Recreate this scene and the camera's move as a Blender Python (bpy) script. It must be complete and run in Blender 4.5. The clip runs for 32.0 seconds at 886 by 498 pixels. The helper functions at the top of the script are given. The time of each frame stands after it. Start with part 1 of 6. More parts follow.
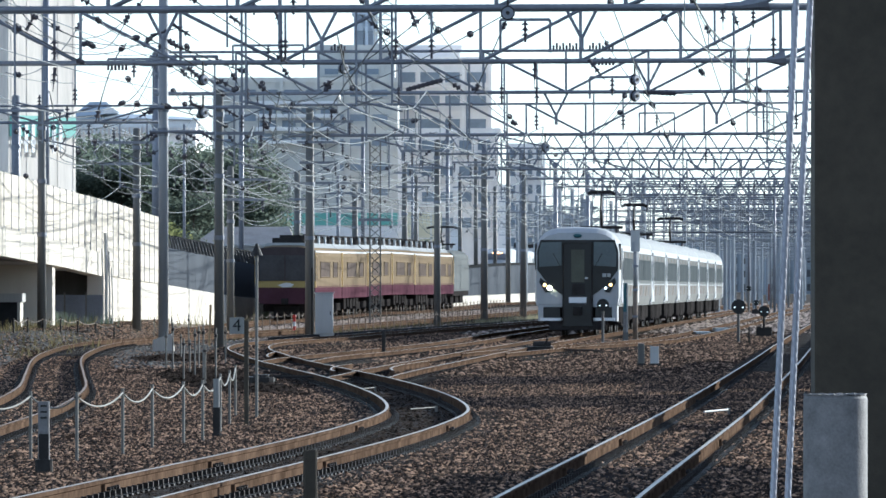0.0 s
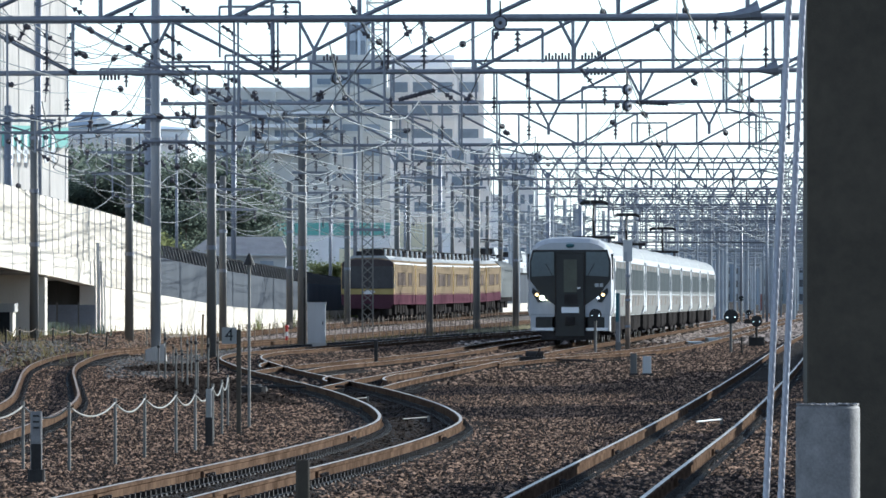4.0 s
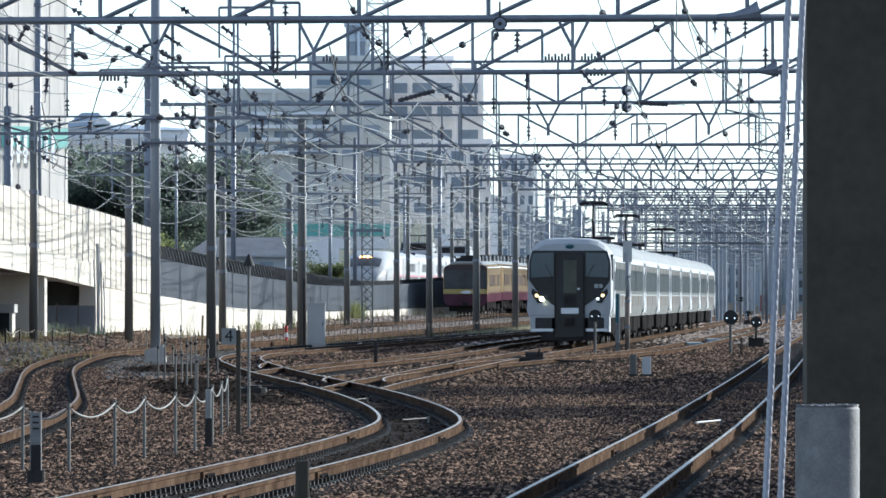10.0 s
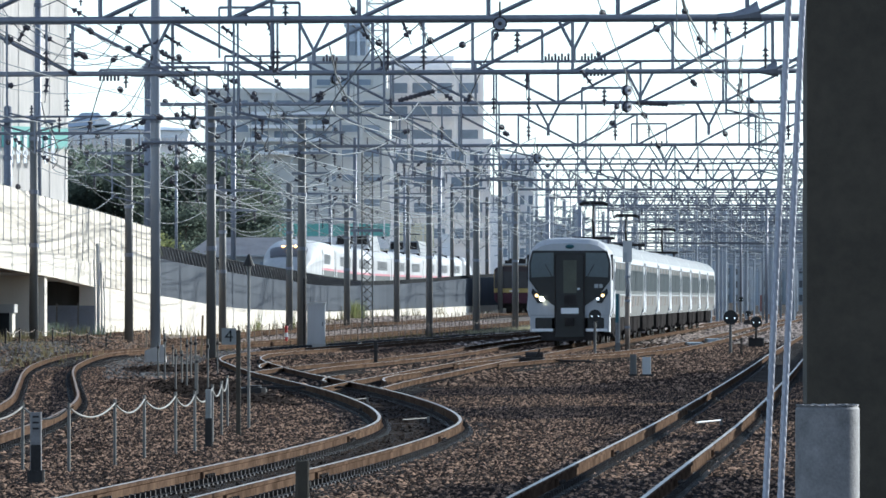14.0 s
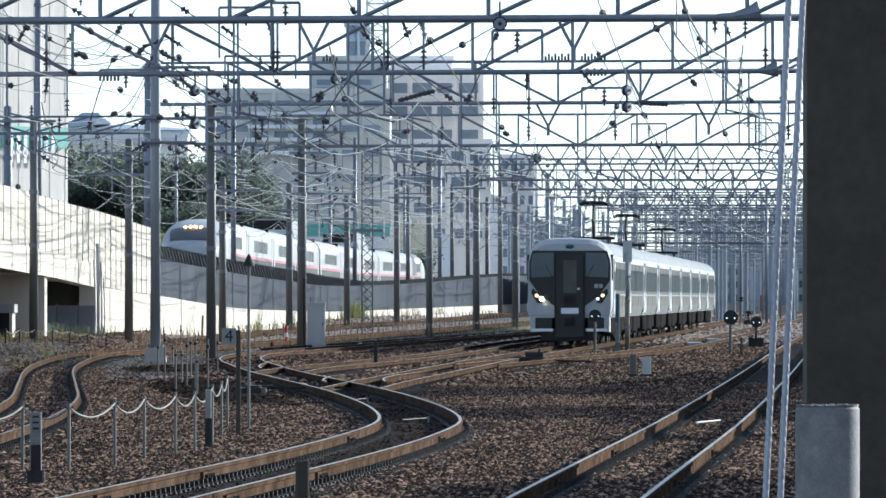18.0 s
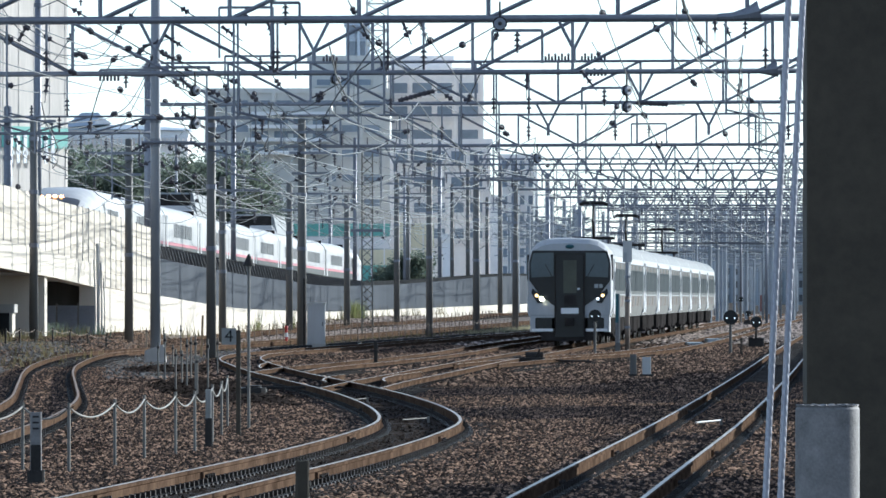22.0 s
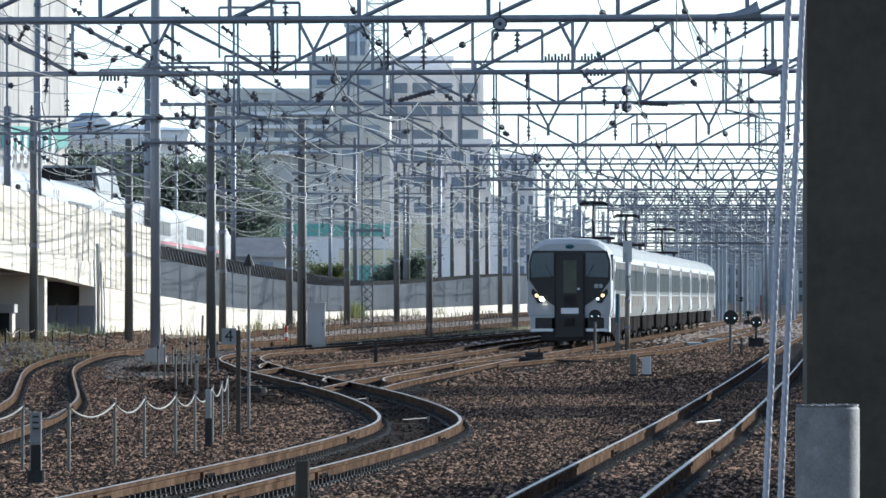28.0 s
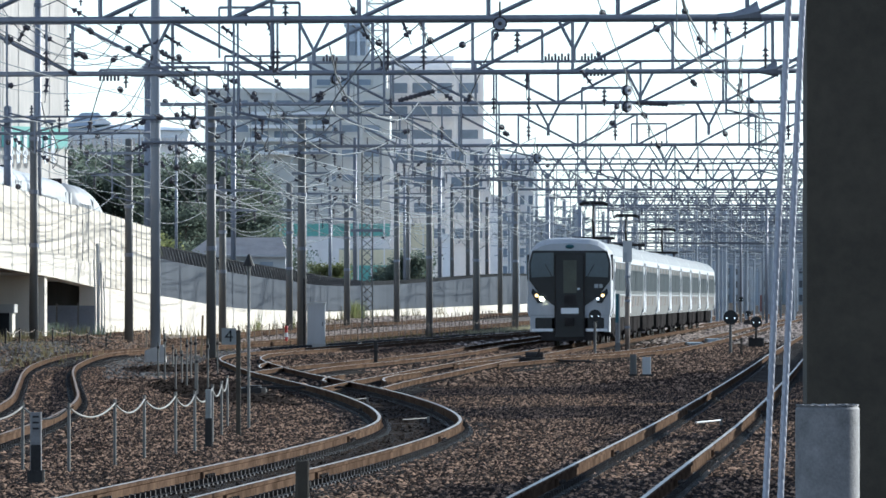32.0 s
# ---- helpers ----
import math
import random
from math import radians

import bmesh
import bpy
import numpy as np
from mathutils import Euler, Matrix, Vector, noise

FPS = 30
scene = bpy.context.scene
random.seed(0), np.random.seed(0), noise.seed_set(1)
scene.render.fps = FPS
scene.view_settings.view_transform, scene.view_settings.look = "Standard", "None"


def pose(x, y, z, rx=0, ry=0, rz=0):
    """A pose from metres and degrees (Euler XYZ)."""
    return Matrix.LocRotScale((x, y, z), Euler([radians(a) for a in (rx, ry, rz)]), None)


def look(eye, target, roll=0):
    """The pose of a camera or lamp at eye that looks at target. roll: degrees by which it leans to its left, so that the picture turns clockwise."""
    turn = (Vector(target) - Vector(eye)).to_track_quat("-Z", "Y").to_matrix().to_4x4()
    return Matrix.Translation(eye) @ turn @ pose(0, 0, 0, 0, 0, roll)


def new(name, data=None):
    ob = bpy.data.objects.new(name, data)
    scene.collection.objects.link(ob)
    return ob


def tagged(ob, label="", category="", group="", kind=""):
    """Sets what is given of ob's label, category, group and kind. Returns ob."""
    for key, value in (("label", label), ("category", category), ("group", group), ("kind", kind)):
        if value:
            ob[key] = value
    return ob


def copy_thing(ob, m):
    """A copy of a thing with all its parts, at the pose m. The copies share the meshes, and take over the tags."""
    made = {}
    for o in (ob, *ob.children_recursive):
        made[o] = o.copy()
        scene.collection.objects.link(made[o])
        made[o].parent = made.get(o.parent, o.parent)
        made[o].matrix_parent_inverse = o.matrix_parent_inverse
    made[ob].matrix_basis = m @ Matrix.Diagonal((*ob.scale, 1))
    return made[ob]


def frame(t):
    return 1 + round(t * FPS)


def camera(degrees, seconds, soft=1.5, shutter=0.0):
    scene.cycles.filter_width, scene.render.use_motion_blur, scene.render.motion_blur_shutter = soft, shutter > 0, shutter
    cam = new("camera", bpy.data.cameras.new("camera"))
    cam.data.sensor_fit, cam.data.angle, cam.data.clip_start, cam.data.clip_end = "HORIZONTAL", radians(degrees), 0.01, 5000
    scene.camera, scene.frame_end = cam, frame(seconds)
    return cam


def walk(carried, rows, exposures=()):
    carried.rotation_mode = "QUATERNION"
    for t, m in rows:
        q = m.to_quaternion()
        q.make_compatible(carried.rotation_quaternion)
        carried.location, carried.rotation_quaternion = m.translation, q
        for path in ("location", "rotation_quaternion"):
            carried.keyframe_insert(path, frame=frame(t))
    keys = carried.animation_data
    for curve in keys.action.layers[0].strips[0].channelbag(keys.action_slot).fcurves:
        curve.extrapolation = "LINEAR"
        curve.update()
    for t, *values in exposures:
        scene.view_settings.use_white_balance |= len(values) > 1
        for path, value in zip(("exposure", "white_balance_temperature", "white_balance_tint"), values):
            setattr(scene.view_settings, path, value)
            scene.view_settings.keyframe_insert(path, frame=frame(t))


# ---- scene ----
import itertools

cam = camera(6.156, 32.0, soft=1.6)
PX = math.degrees(1 / 14580)
HEIGHT = 1.85
SWAY = [(0, 14, -19), (0.5, 9.3, -15.4), (1, 6.4, -11), (1.5, 4.6, -8), (2, 3.2, -6), (2.5, 2.2, -4.6), (3, 1.6, -3.2),
        (3.5, 1, -2.2), (4.5, 0.4, -0.8), (5.5, 0, 0), (7, 0, 0), (32, 0, 0)]
walk(cam, [(t, pose(0, 0, HEIGHT, 90 + (87 + v) * PX, 0, u * PX)) for t, u, v in SWAY], [(0, 0.86, 5680, 5), (6, 0.81, 5680, 5), (14, 0.77, 5680, 5), (20, 0.75, 5680, 5), (32, 0.74, 5680, 5)])

# ---- light ----
SUN_AZ, SUN_EL = 50.0, 15.0      # degrees right of straight ahead, above the horizon
world = bpy.data.worlds.new("world")
scene.world = world
world.use_nodes = True
sky = world.node_tree.nodes.new("ShaderNodeTexSky")
sky.sky_type, sky.sun_disc = "NISHITA", False
sky.sun_elevation, sky.sun_rotation = radians(SUN_EL), radians(SUN_AZ)
sky.dust_density, sky.air_density, sky.ozone_density = 0.05, 0.9, 4.0
soften = world.node_tree.nodes.new("ShaderNodeHueSaturation")
soften.inputs["Saturation"].default_value = 0.55
world.node_tree.links.new(sky.outputs[0], soften.inputs["Color"])
world.node_tree.links.new(soften.outputs[0], world.node_tree.nodes["Background"].inputs[0])
world.node_tree.nodes["Background"].inputs[1].default_value = 0.15
sun = new("sun", bpy.data.lights.new("sun", "SUN"))
sun.data.energy, sun.data.angle, sun.data.color = 5.0, radians(0.6), (1.0, 0.94, 0.84)
sd = Vector((math.sin(radians(SUN_AZ)) * math.cos(radians(SUN_EL)), math.cos(radians(SUN_AZ)) * math.cos(radians(SUN_EL)), math.sin(radians(SUN_EL))))
sun.matrix_world = look(sd * 100, (0, 0, 0))


# ---- materials ----
def mat(name, col, rough=0.6, metal=0.0, var=0.25, size=1.0, bump=0.0, bsize=None, col2=None, spec=0.3, obj=False, island=0.0, glow=None, streak=False, leaf=0.0, gamma=1.0, top=1.05):
    """A procedural surface: two scales of tint, optional relief, per-object or per-piece tint."""
    m = bpy.data.materials.new(name)
    m.use_nodes = True
    nt = m.node_tree
    b = nt.nodes["Principled BSDF"]
    b.inputs["Roughness"].default_value, b.inputs["Metallic"].default_value = rough, metal
    b.inputs["Specular IOR Level"].default_value = spec
    co = nt.nodes.new("ShaderNodeTexCoord")
    vec = co.outputs["Object"]
    if streak:
        mp = nt.nodes.new("ShaderNodeMapping")
        mp.inputs["Scale"].default_value = (1, 1, 0.12)
        nt.links.new(vec, mp.inputs[0])
        vec = mp.outputs[0]
    n1, n2 = nt.nodes.new("ShaderNodeTexNoise"), nt.nodes.new("ShaderNodeTexNoise")
    n1.inputs["Scale"].default_value, n1.inputs["Detail"].default_value = 1 / size, 6
    n2.inputs["Scale"].default_value, n2.inputs["Detail"].default_value = 9 / size, 4
    nt.links.new(vec, n1.inputs["Vector"]), nt.links.new(vec, n2.inputs["Vector"])
    add = nt.nodes.new("ShaderNodeMath")
    add.operation = "MULTIPLY_ADD"
    nt.links.new(n2.outputs["Fac"], add.inputs[0])
    add.inputs[1].default_value = 0.5
    nt.links.new(n1.outputs["Fac"], add.inputs[2])
    fac = add.outputs[0]
    if island or obj:
        src = nt.nodes.new("ShaderNodeObjectInfo") if obj else nt.nodes.new("ShaderNodeNewGeometry")
        rnd = src.outputs["Random"] if obj else src.outputs["Random Per Island"]
        a2 = nt.nodes.new("ShaderNodeMath")
        a2.operation = "MULTIPLY_ADD"
        nt.links.new(rnd, a2.inputs[0])
        a2.inputs[1].default_value = island or 0.4
        nt.links.new(fac, a2.inputs[2])
        a3 = nt.nodes.new("ShaderNodeMath")
        a3.operation = "SUBTRACT"
        nt.links.new(a2.outputs[0], a3.inputs[0])
        a3.inputs[1].default_value = (island or 0.4) / 2
        fac = a3.outputs[0]
    ramp = nt.nodes.new("ShaderNodeMapRange")
    ramp.inputs["From Min"].default_value, ramp.inputs["From Max"].default_value = 0.45, top
    nt.links.new(fac, ramp.inputs["Value"])
    mix = nt.nodes.new("ShaderNodeMix")
    mix.data_type = "RGBA"
    lo = [c * (1 - var) for c in col]
    hi = list(col2) if col2 else [min(1, c * (1 + var)) for c in col]
    mix.inputs["A"].default_value, mix.inputs["B"].default_value = (*lo, 1), (*hi, 1)
    tint = ramp.outputs[0]
    if gamma != 1.0:
        pw = nt.nodes.new("ShaderNodeMath")
        pw.operation = "POWER"
        nt.links.new(tint, pw.inputs[0])
        pw.inputs[1].default_value = gamma
        tint = pw.outputs[0]
    nt.links.new(tint, mix.inputs["Factor"])
    nt.links.new(mix.outputs["Result"], b.inputs["Base Color"])
    if bump:
        bn = nt.nodes.new("ShaderNodeBump")
        bn.inputs["Strength"].default_value, bn.inputs["Distance"].default_value = bump, (bsize or size) * 0.2
        n3 = nt.nodes.new("ShaderNodeTexNoise")
        n3.inputs["Scale"].default_value = 4 / (bsize or size)
        nt.links.new(vec, n3.inputs["Vector"])
        nt.links.new(n3.outputs["Fac"], bn.inputs["Height"])
        nt.links.new(bn.outputs[0], b.inputs["Normal"])
    if leaf:
        tl, ms = nt.nodes.new("ShaderNodeBsdfTranslucent"), nt.nodes.new("ShaderNodeMixShader")
        ms.inputs[0].default_value = leaf
        nt.links.new(mix.outputs["Result"], tl.inputs[0])
        nt.links.new(b.outputs[0], ms.inputs[1]), nt.links.new(tl.outputs[0], ms.inputs[2])
        nt.links.new(ms.outputs[0], nt.nodes["Material Output"].inputs[0])
    if glow:
        b.inputs["Emission Color"].default_value = (*glow[0], 1)
        b.inputs["Emission Strength"].default_value = glow[1]
    return m


BALLAST = mat("ballast_ground", (0.030, 0.022, 0.018), 0.95, var=0.4, size=2.5, bump=1.0, bsize=0.12, col2=(0.052, 0.036, 0.027), spec=0.0)
# A few stones are tinted very pale to stand for sun glints.
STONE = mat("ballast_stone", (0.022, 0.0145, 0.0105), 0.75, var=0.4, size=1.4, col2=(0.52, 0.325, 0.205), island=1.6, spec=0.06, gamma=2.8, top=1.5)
# Darker stones, also filling the bed between the curved rails.
STONEDARK = mat("dark_ballast_stone", (0.012, 0.0105, 0.0095), 0.9, var=0.5, size=3.0, col2=(0.06, 0.046, 0.037), island=0.7, spec=0.0)
# Dusty ballast made paler still: low-sun glare and haze put into the colour.
STONEGLARE = mat("glare_pale_dusty_stone", (0.21, 0.168, 0.14), 0.85, var=0.4, size=3.5, col2=(0.55, 0.44, 0.36), island=1.2, spec=0.05)
# Ground lightened the same way for glare and haze.
FARGROUND = mat("glare_pale_dusty_ground", (0.22, 0.187, 0.16), 0.95, var=0.4, size=4.0, bump=1.0, bsize=0.2, col2=(0.36, 0.31, 0.265), spec=0.0)
# Lighter ballast tint for the farther track beds and the verge.
STONEMID = mat("mid_ballast_stone", (0.034, 0.023, 0.017), 0.8, var=0.4, size=2.0, col2=(0.42, 0.275, 0.185), island=1.6, spec=0.04, gamma=2.2, top=1.4)
STONE_GREY = mat("grey_ballast_stone", (0.07, 0.066, 0.06), 0.8, var=0.5, size=3.0, col2=(0.165, 0.158, 0.145), island=0.8)
STRAW = mat("straw_grass", (0.30, 0.29, 0.17), 0.9, var=0.4, size=0.6, col2=(0.46, 0.42, 0.27), island=0.6, leaf=0.4)
GRASS = mat("dry_grass", (0.13, 0.115, 0.055), 0.9, var=0.4, size=0.6, col2=(0.25, 0.21, 0.11), island=0.6, leaf=0.4)
RUST = mat("rail_rust", (0.052, 0.034, 0.024), 0.85, var=0.5, size=0.8, bump=0.3, bsize=0.05, col2=(0.14, 0.094, 0.066), spec=0.0)
RUSTTOP = mat("rusty_rail_top", (0.19, 0.138, 0.10), 0.6, var=0.35, size=1.0, col2=(0.31, 0.226, 0.167), spec=0.15)
RAILTOP = mat("rail_steel", (0.46, 0.41, 0.34), 0.5, metal=1.0, var=0.2, size=2.0)
SLEEPER = mat("sleeper_timber", (0.05, 0.042, 0.036), 0.9, var=0.4, size=0.4, bump=0.5, bsize=0.06, obj=True, spec=0.1)
IRON = mat("dark_iron", (0.035, 0.032, 0.03), 0.6, var=0.4, size=0.3, spec=0.1)
CONCRETE = mat("concrete", (0.42, 0.40, 0.37), 0.85, var=0.18, size=2.5, bump=0.25, bsize=0.2, streak=True, spec=0.1)
WALLWHITE = mat("pale_concrete", (0.63, 0.575, 0.49), 0.9, var=0.10, size=3.0, bump=0.15, bsize=0.2, streak=True, obj=True, spec=0.0)
WALLGREY = mat("grey_barrier", (0.092, 0.100, 0.112), 0.85, var=0.10, size=3.0, bump=0.1, bsize=0.3, streak=True, obj=True, spec=0.0)
# Concrete darkened to carry the deep shade under the viaduct deck.
DECKSHADE = mat("shade_dark_concrete", (0.10, 0.098, 0.09), 0.9, var=0.3, size=1.2, bump=0.3, bsize=0.2, streak=True, spec=0.0)
DARKWALL = mat("dark_stone", (0.034, 0.035, 0.036), 0.95, var=0.3, size=1.5, bump=0.5, bsize=0.2, spec=0.0)
POLE = mat("pole_concrete", (0.125, 0.12, 0.11), 0.6, var=0.25, size=1.5, streak=True, obj=True, spec=0.3)
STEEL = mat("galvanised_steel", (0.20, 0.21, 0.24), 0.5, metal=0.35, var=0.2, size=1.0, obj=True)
# Paler steel for far gantries and masts: distance haze put into the colour.
STEELFAR = mat("haze_pale_steel", (0.30, 0.32, 0.345), 0.6, metal=0.2, var=0.2, size=1.0, obj=True, spec=0.0)
WIRE = mat("copper_wire", (0.22, 0.23, 0.23), 0.7, var=0.3, size=2.0, spec=0.05)
FEEDER = mat("aluminium_feeder", (0.075, 0.078, 0.08), 0.75, var=0.3, size=1.0, spec=0.05)
CABLE = mat("bright_cable", (0.36, 0.36, 0.40), 0.45, metal=0.5, var=0.2, size=1.0)
PORCELAIN = mat("porcelain", (0.075, 0.07, 0.08), 0.6, var=0.2, size=0.2, spec=0.12)
WHITE = mat("white_paint", (0.78, 0.78, 0.78), 0.35, var=0.06, size=2.0)
TRAINWHITE = mat("train_white", (0.43, 0.435, 0.44), 0.5, spec=0.04, var=0.14, size=1.5, streak=True)
TRAINGREY = mat("train_silver", (0.16, 0.168, 0.165), 0.5, var=0.10, size=1.5, streak=True, spec=0.0)
ROOFGREY = mat("roof_grey", (0.36, 0.37, 0.37), 0.8, spec=0.0, var=0.12, size=1.0)
BLACK = mat("black_mask", (0.012, 0.013, 0.016), 0.25, var=0.3, size=1.0)
UNDER = mat("underframe", (0.034, 0.031, 0.030), 0.9, var=0.5, size=0.5, spec=0.0)
GLASS = mat("dark_glass", (0.085, 0.11, 0.125), 0.15, var=0.2, size=1.0, spec=0.3)
WINDOW = mat("tinted_window", (0.080, 0.090, 0.094), 0.35, var=0.25, size=1.5, spec=0.0)
CREAM = mat("cream_paint", (0.20, 0.155, 0.105), 0.5, var=0.10, size=1.5, streak=True, spec=0.0)
MAROON = mat("maroon_paint", (0.088, 0.042, 0.054), 0.6, var=0.2, size=1.0, spec=0.0)
PINK = mat("pink_stripe", (0.42, 0.11, 0.14), 0.45, var=0.1, size=1.0)
LAMP = mat("headlamp", (1, 0.9, 0.7), 0.3, glow=((1.0, 0.88, 0.55), 40))
LAMPSOFT = mat("soft_headlamp", (1, 0.85, 0.5), 0.3, glow=((1.0, 0.62, 0.22), 2.2))
LAMPAMBER = mat("amber_headlamp", (1, 0.5, 0.2), 0.3, glow=((1.0, 0.42, 0.13), 9))
BLDG = mat("grey_cladding", (0.57, 0.565, 0.535), 0.8, var=0.08, size=8.0, obj=True)
BLDGPALE = mat("pale_cladding", (0.89, 0.84, 0.80), 0.8, var=0.08, size=8.0, obj=True)
BLDGBEIGE = mat("beige_cladding", (0.70, 0.64, 0.57), 0.85, var=0.22, size=2.2, streak=True, bump=0.3, bsize=0.4)
BLDGGLASS = mat("building_glass", (0.22, 0.26, 0.31), 0.3, var=0.2, size=4.0)
LEAF = mat("conifer_leaf", (0.105, 0.135, 0.115), 0.8, var=0.22, size=2.0, col2=(0.16, 0.19, 0.145), island=0.35, leaf=0.7, spec=0.0)
LEAFLIGHT = mat("pale_green_leaf", (0.14, 0.17, 0.075), 0.8, var=0.25, size=1.2, col2=(0.24, 0.25, 0.11), island=0.4, leaf=0.6, spec=0.0)
BARK = mat("bark", (0.09, 0.07, 0.055), 0.9, var=0.3, size=0.4, bump=0.5, bsize=0.1)
TEAL = mat("teal_panel", (0.20, 0.48, 0.41), 0.7, var=0.1, size=3.0)
YELLOW = mat("yellow_panel", (0.82, 0.72, 0.50), 0.7, var=0.1, size=3.0)
RED = mat("red_paint", (0.5, 0.04, 0.03), 0.5, var=0.2, size=0.5)
DARKCOL = mat("dark_column", (0.058, 0.047, 0.033), 0.75, var=0.35, size=0.5, bump=0.3, bsize=0.05)
STEELPALE = mat("pale_steel", (0.15, 0.142, 0.125), 0.65, metal=0.0, var=0.2, size=0.8, obj=True)
MASTGREY = mat("mast_grey", (0.27, 0.275, 0.285), 0.6, var=0.15, size=1.5, streak=True)
ROPE = mat("pale_rope", (0.21, 0.20, 0.175), 0.7, var=0.2, size=0.2)
RUSTPALE = mat("rusty_post", (0.20, 0.155, 0.12), 0.8, var=0.3, size=0.3)
TIMBER = mat("bare_timber", (0.40, 0.28, 0.16), 0.8, var=0.25, size=0.2)
FADEDRED = mat("faded_red_paint", (0.24, 0.11, 0.09), 0.7, var=0.3, size=0.6, spec=0.0)
CABINET = mat("cabinet_grey", (0.46, 0.46, 0.45), 0.55, var=0.1, size=0.6, streak=True)
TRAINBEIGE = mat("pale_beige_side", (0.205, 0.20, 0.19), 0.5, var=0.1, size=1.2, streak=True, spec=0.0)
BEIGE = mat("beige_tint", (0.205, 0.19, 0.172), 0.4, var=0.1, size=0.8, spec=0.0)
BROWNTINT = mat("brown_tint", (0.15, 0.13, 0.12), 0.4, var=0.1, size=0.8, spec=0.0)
DOORGLASS = mat("door_glass", (0.06, 0.065, 0.05), 0.2, var=0.3, size=0.5)
ROOFPALE = mat("pale_roof", (0.66, 0.66, 0.66), 0.55, var=0.1, size=1.0)
OCHRE = mat("ochre_paint", (0.40, 0.31, 0.12), 0.5, var=0.15, size=0.8, spec=0.1)
GOLD = mat("gilt_trim", (0.62, 0.42, 0.16), 0.3, metal=0.4, var=0.1, size=0.5)
LAMPBLUE = mat("cool_headlamp", (0.9, 0.95, 1), 0.3, glow=((0.85, 0.93, 1.0), 1.6))
BLDGGLASS2 = mat("tower_glass", (0.48, 0.55, 0.63), 0.3, var=0.1, size=5.0)
ROOFBLUE = mat("blue_grey_roof", (0.40, 0.46, 0.52), 0.6, var=0.1, size=3.0)
HOUSEWALL = mat("blue_grey_siding", (0.40, 0.41, 0.42), 0.8, var=0.15, size=1.5, streak=True, spec=0.0)
FARBLOCK = mat("far_blue_grey_cladding", (0.30, 0.34, 0.38), 0.85, var=0.15, size=8.0, obj=True, spec=0.0)
YARDGROUND = mat("far_yard_ballast", (0.085, 0.078, 0.07), 0.95, var=0.4, size=4.0, bump=1.0, bsize=0.2, col2=(0.15, 0.135, 0.12), spec=0.0)
ROOFTILE = mat("grey_roof_tiles", (0.42, 0.38, 0.35), 0.8, var=0.2, size=1.0, bump=0.3, bsize=0.3, spec=0.0)
TEALDARK = mat("dark_teal", (0.035, 0.11, 0.125), 0.5, var=0.1, size=0.5)
BULLETWHITE = mat("bullet_white", (0.42, 0.42, 0.415), 0.45, spec=0.08, var=0.2, size=1.2, streak=True)
BROWNGLASS = mat("brown_tinted_glass", (0.12, 0.098, 0.085), 0.4, var=0.25, size=1.5, spec=0.0)
ENDGLASS = mat("dark_end_glass", (0.055, 0.053, 0.055), 0.3, var=0.3, size=1.0, spec=0.15)
DARKHOOD = mat("dark_brown_paint", (0.062, 0.05, 0.05), 0.6, var=0.2, size=1.0, spec=0.0)
WINDOWPALE = mat("pale_tinted_window", (0.10, 0.105, 0.11), 0.4, var=0.3, size=1.0, spec=0.1)
PANELBEIGE = mat("beige_concrete", (0.58, 0.525, 0.445), 0.9, var=0.10, size=3.0, bump=0.15, bsize=0.2, streak=True, obj=True, spec=0.0)
SIDEGREY = mat("pale_grey_side", (0.22, 0.22, 0.21), 0.5, var=0.1, size=1.2, streak=True, spec=0.0)
BOARDGREY = mat("weathered_board", (0.24, 0.235, 0.22), 0.7, var=0.2, size=0.3)
LID = mat("lid_concrete", (0.36, 0.42, 0.46), 0.8, var=0.15, size=0.4)
POSTGREY = mat("post_concrete", (0.19, 0.18, 0.175), 0.7, var=0.4, size=0.12, bump=0.25, bsize=0.05, spec=0.35)


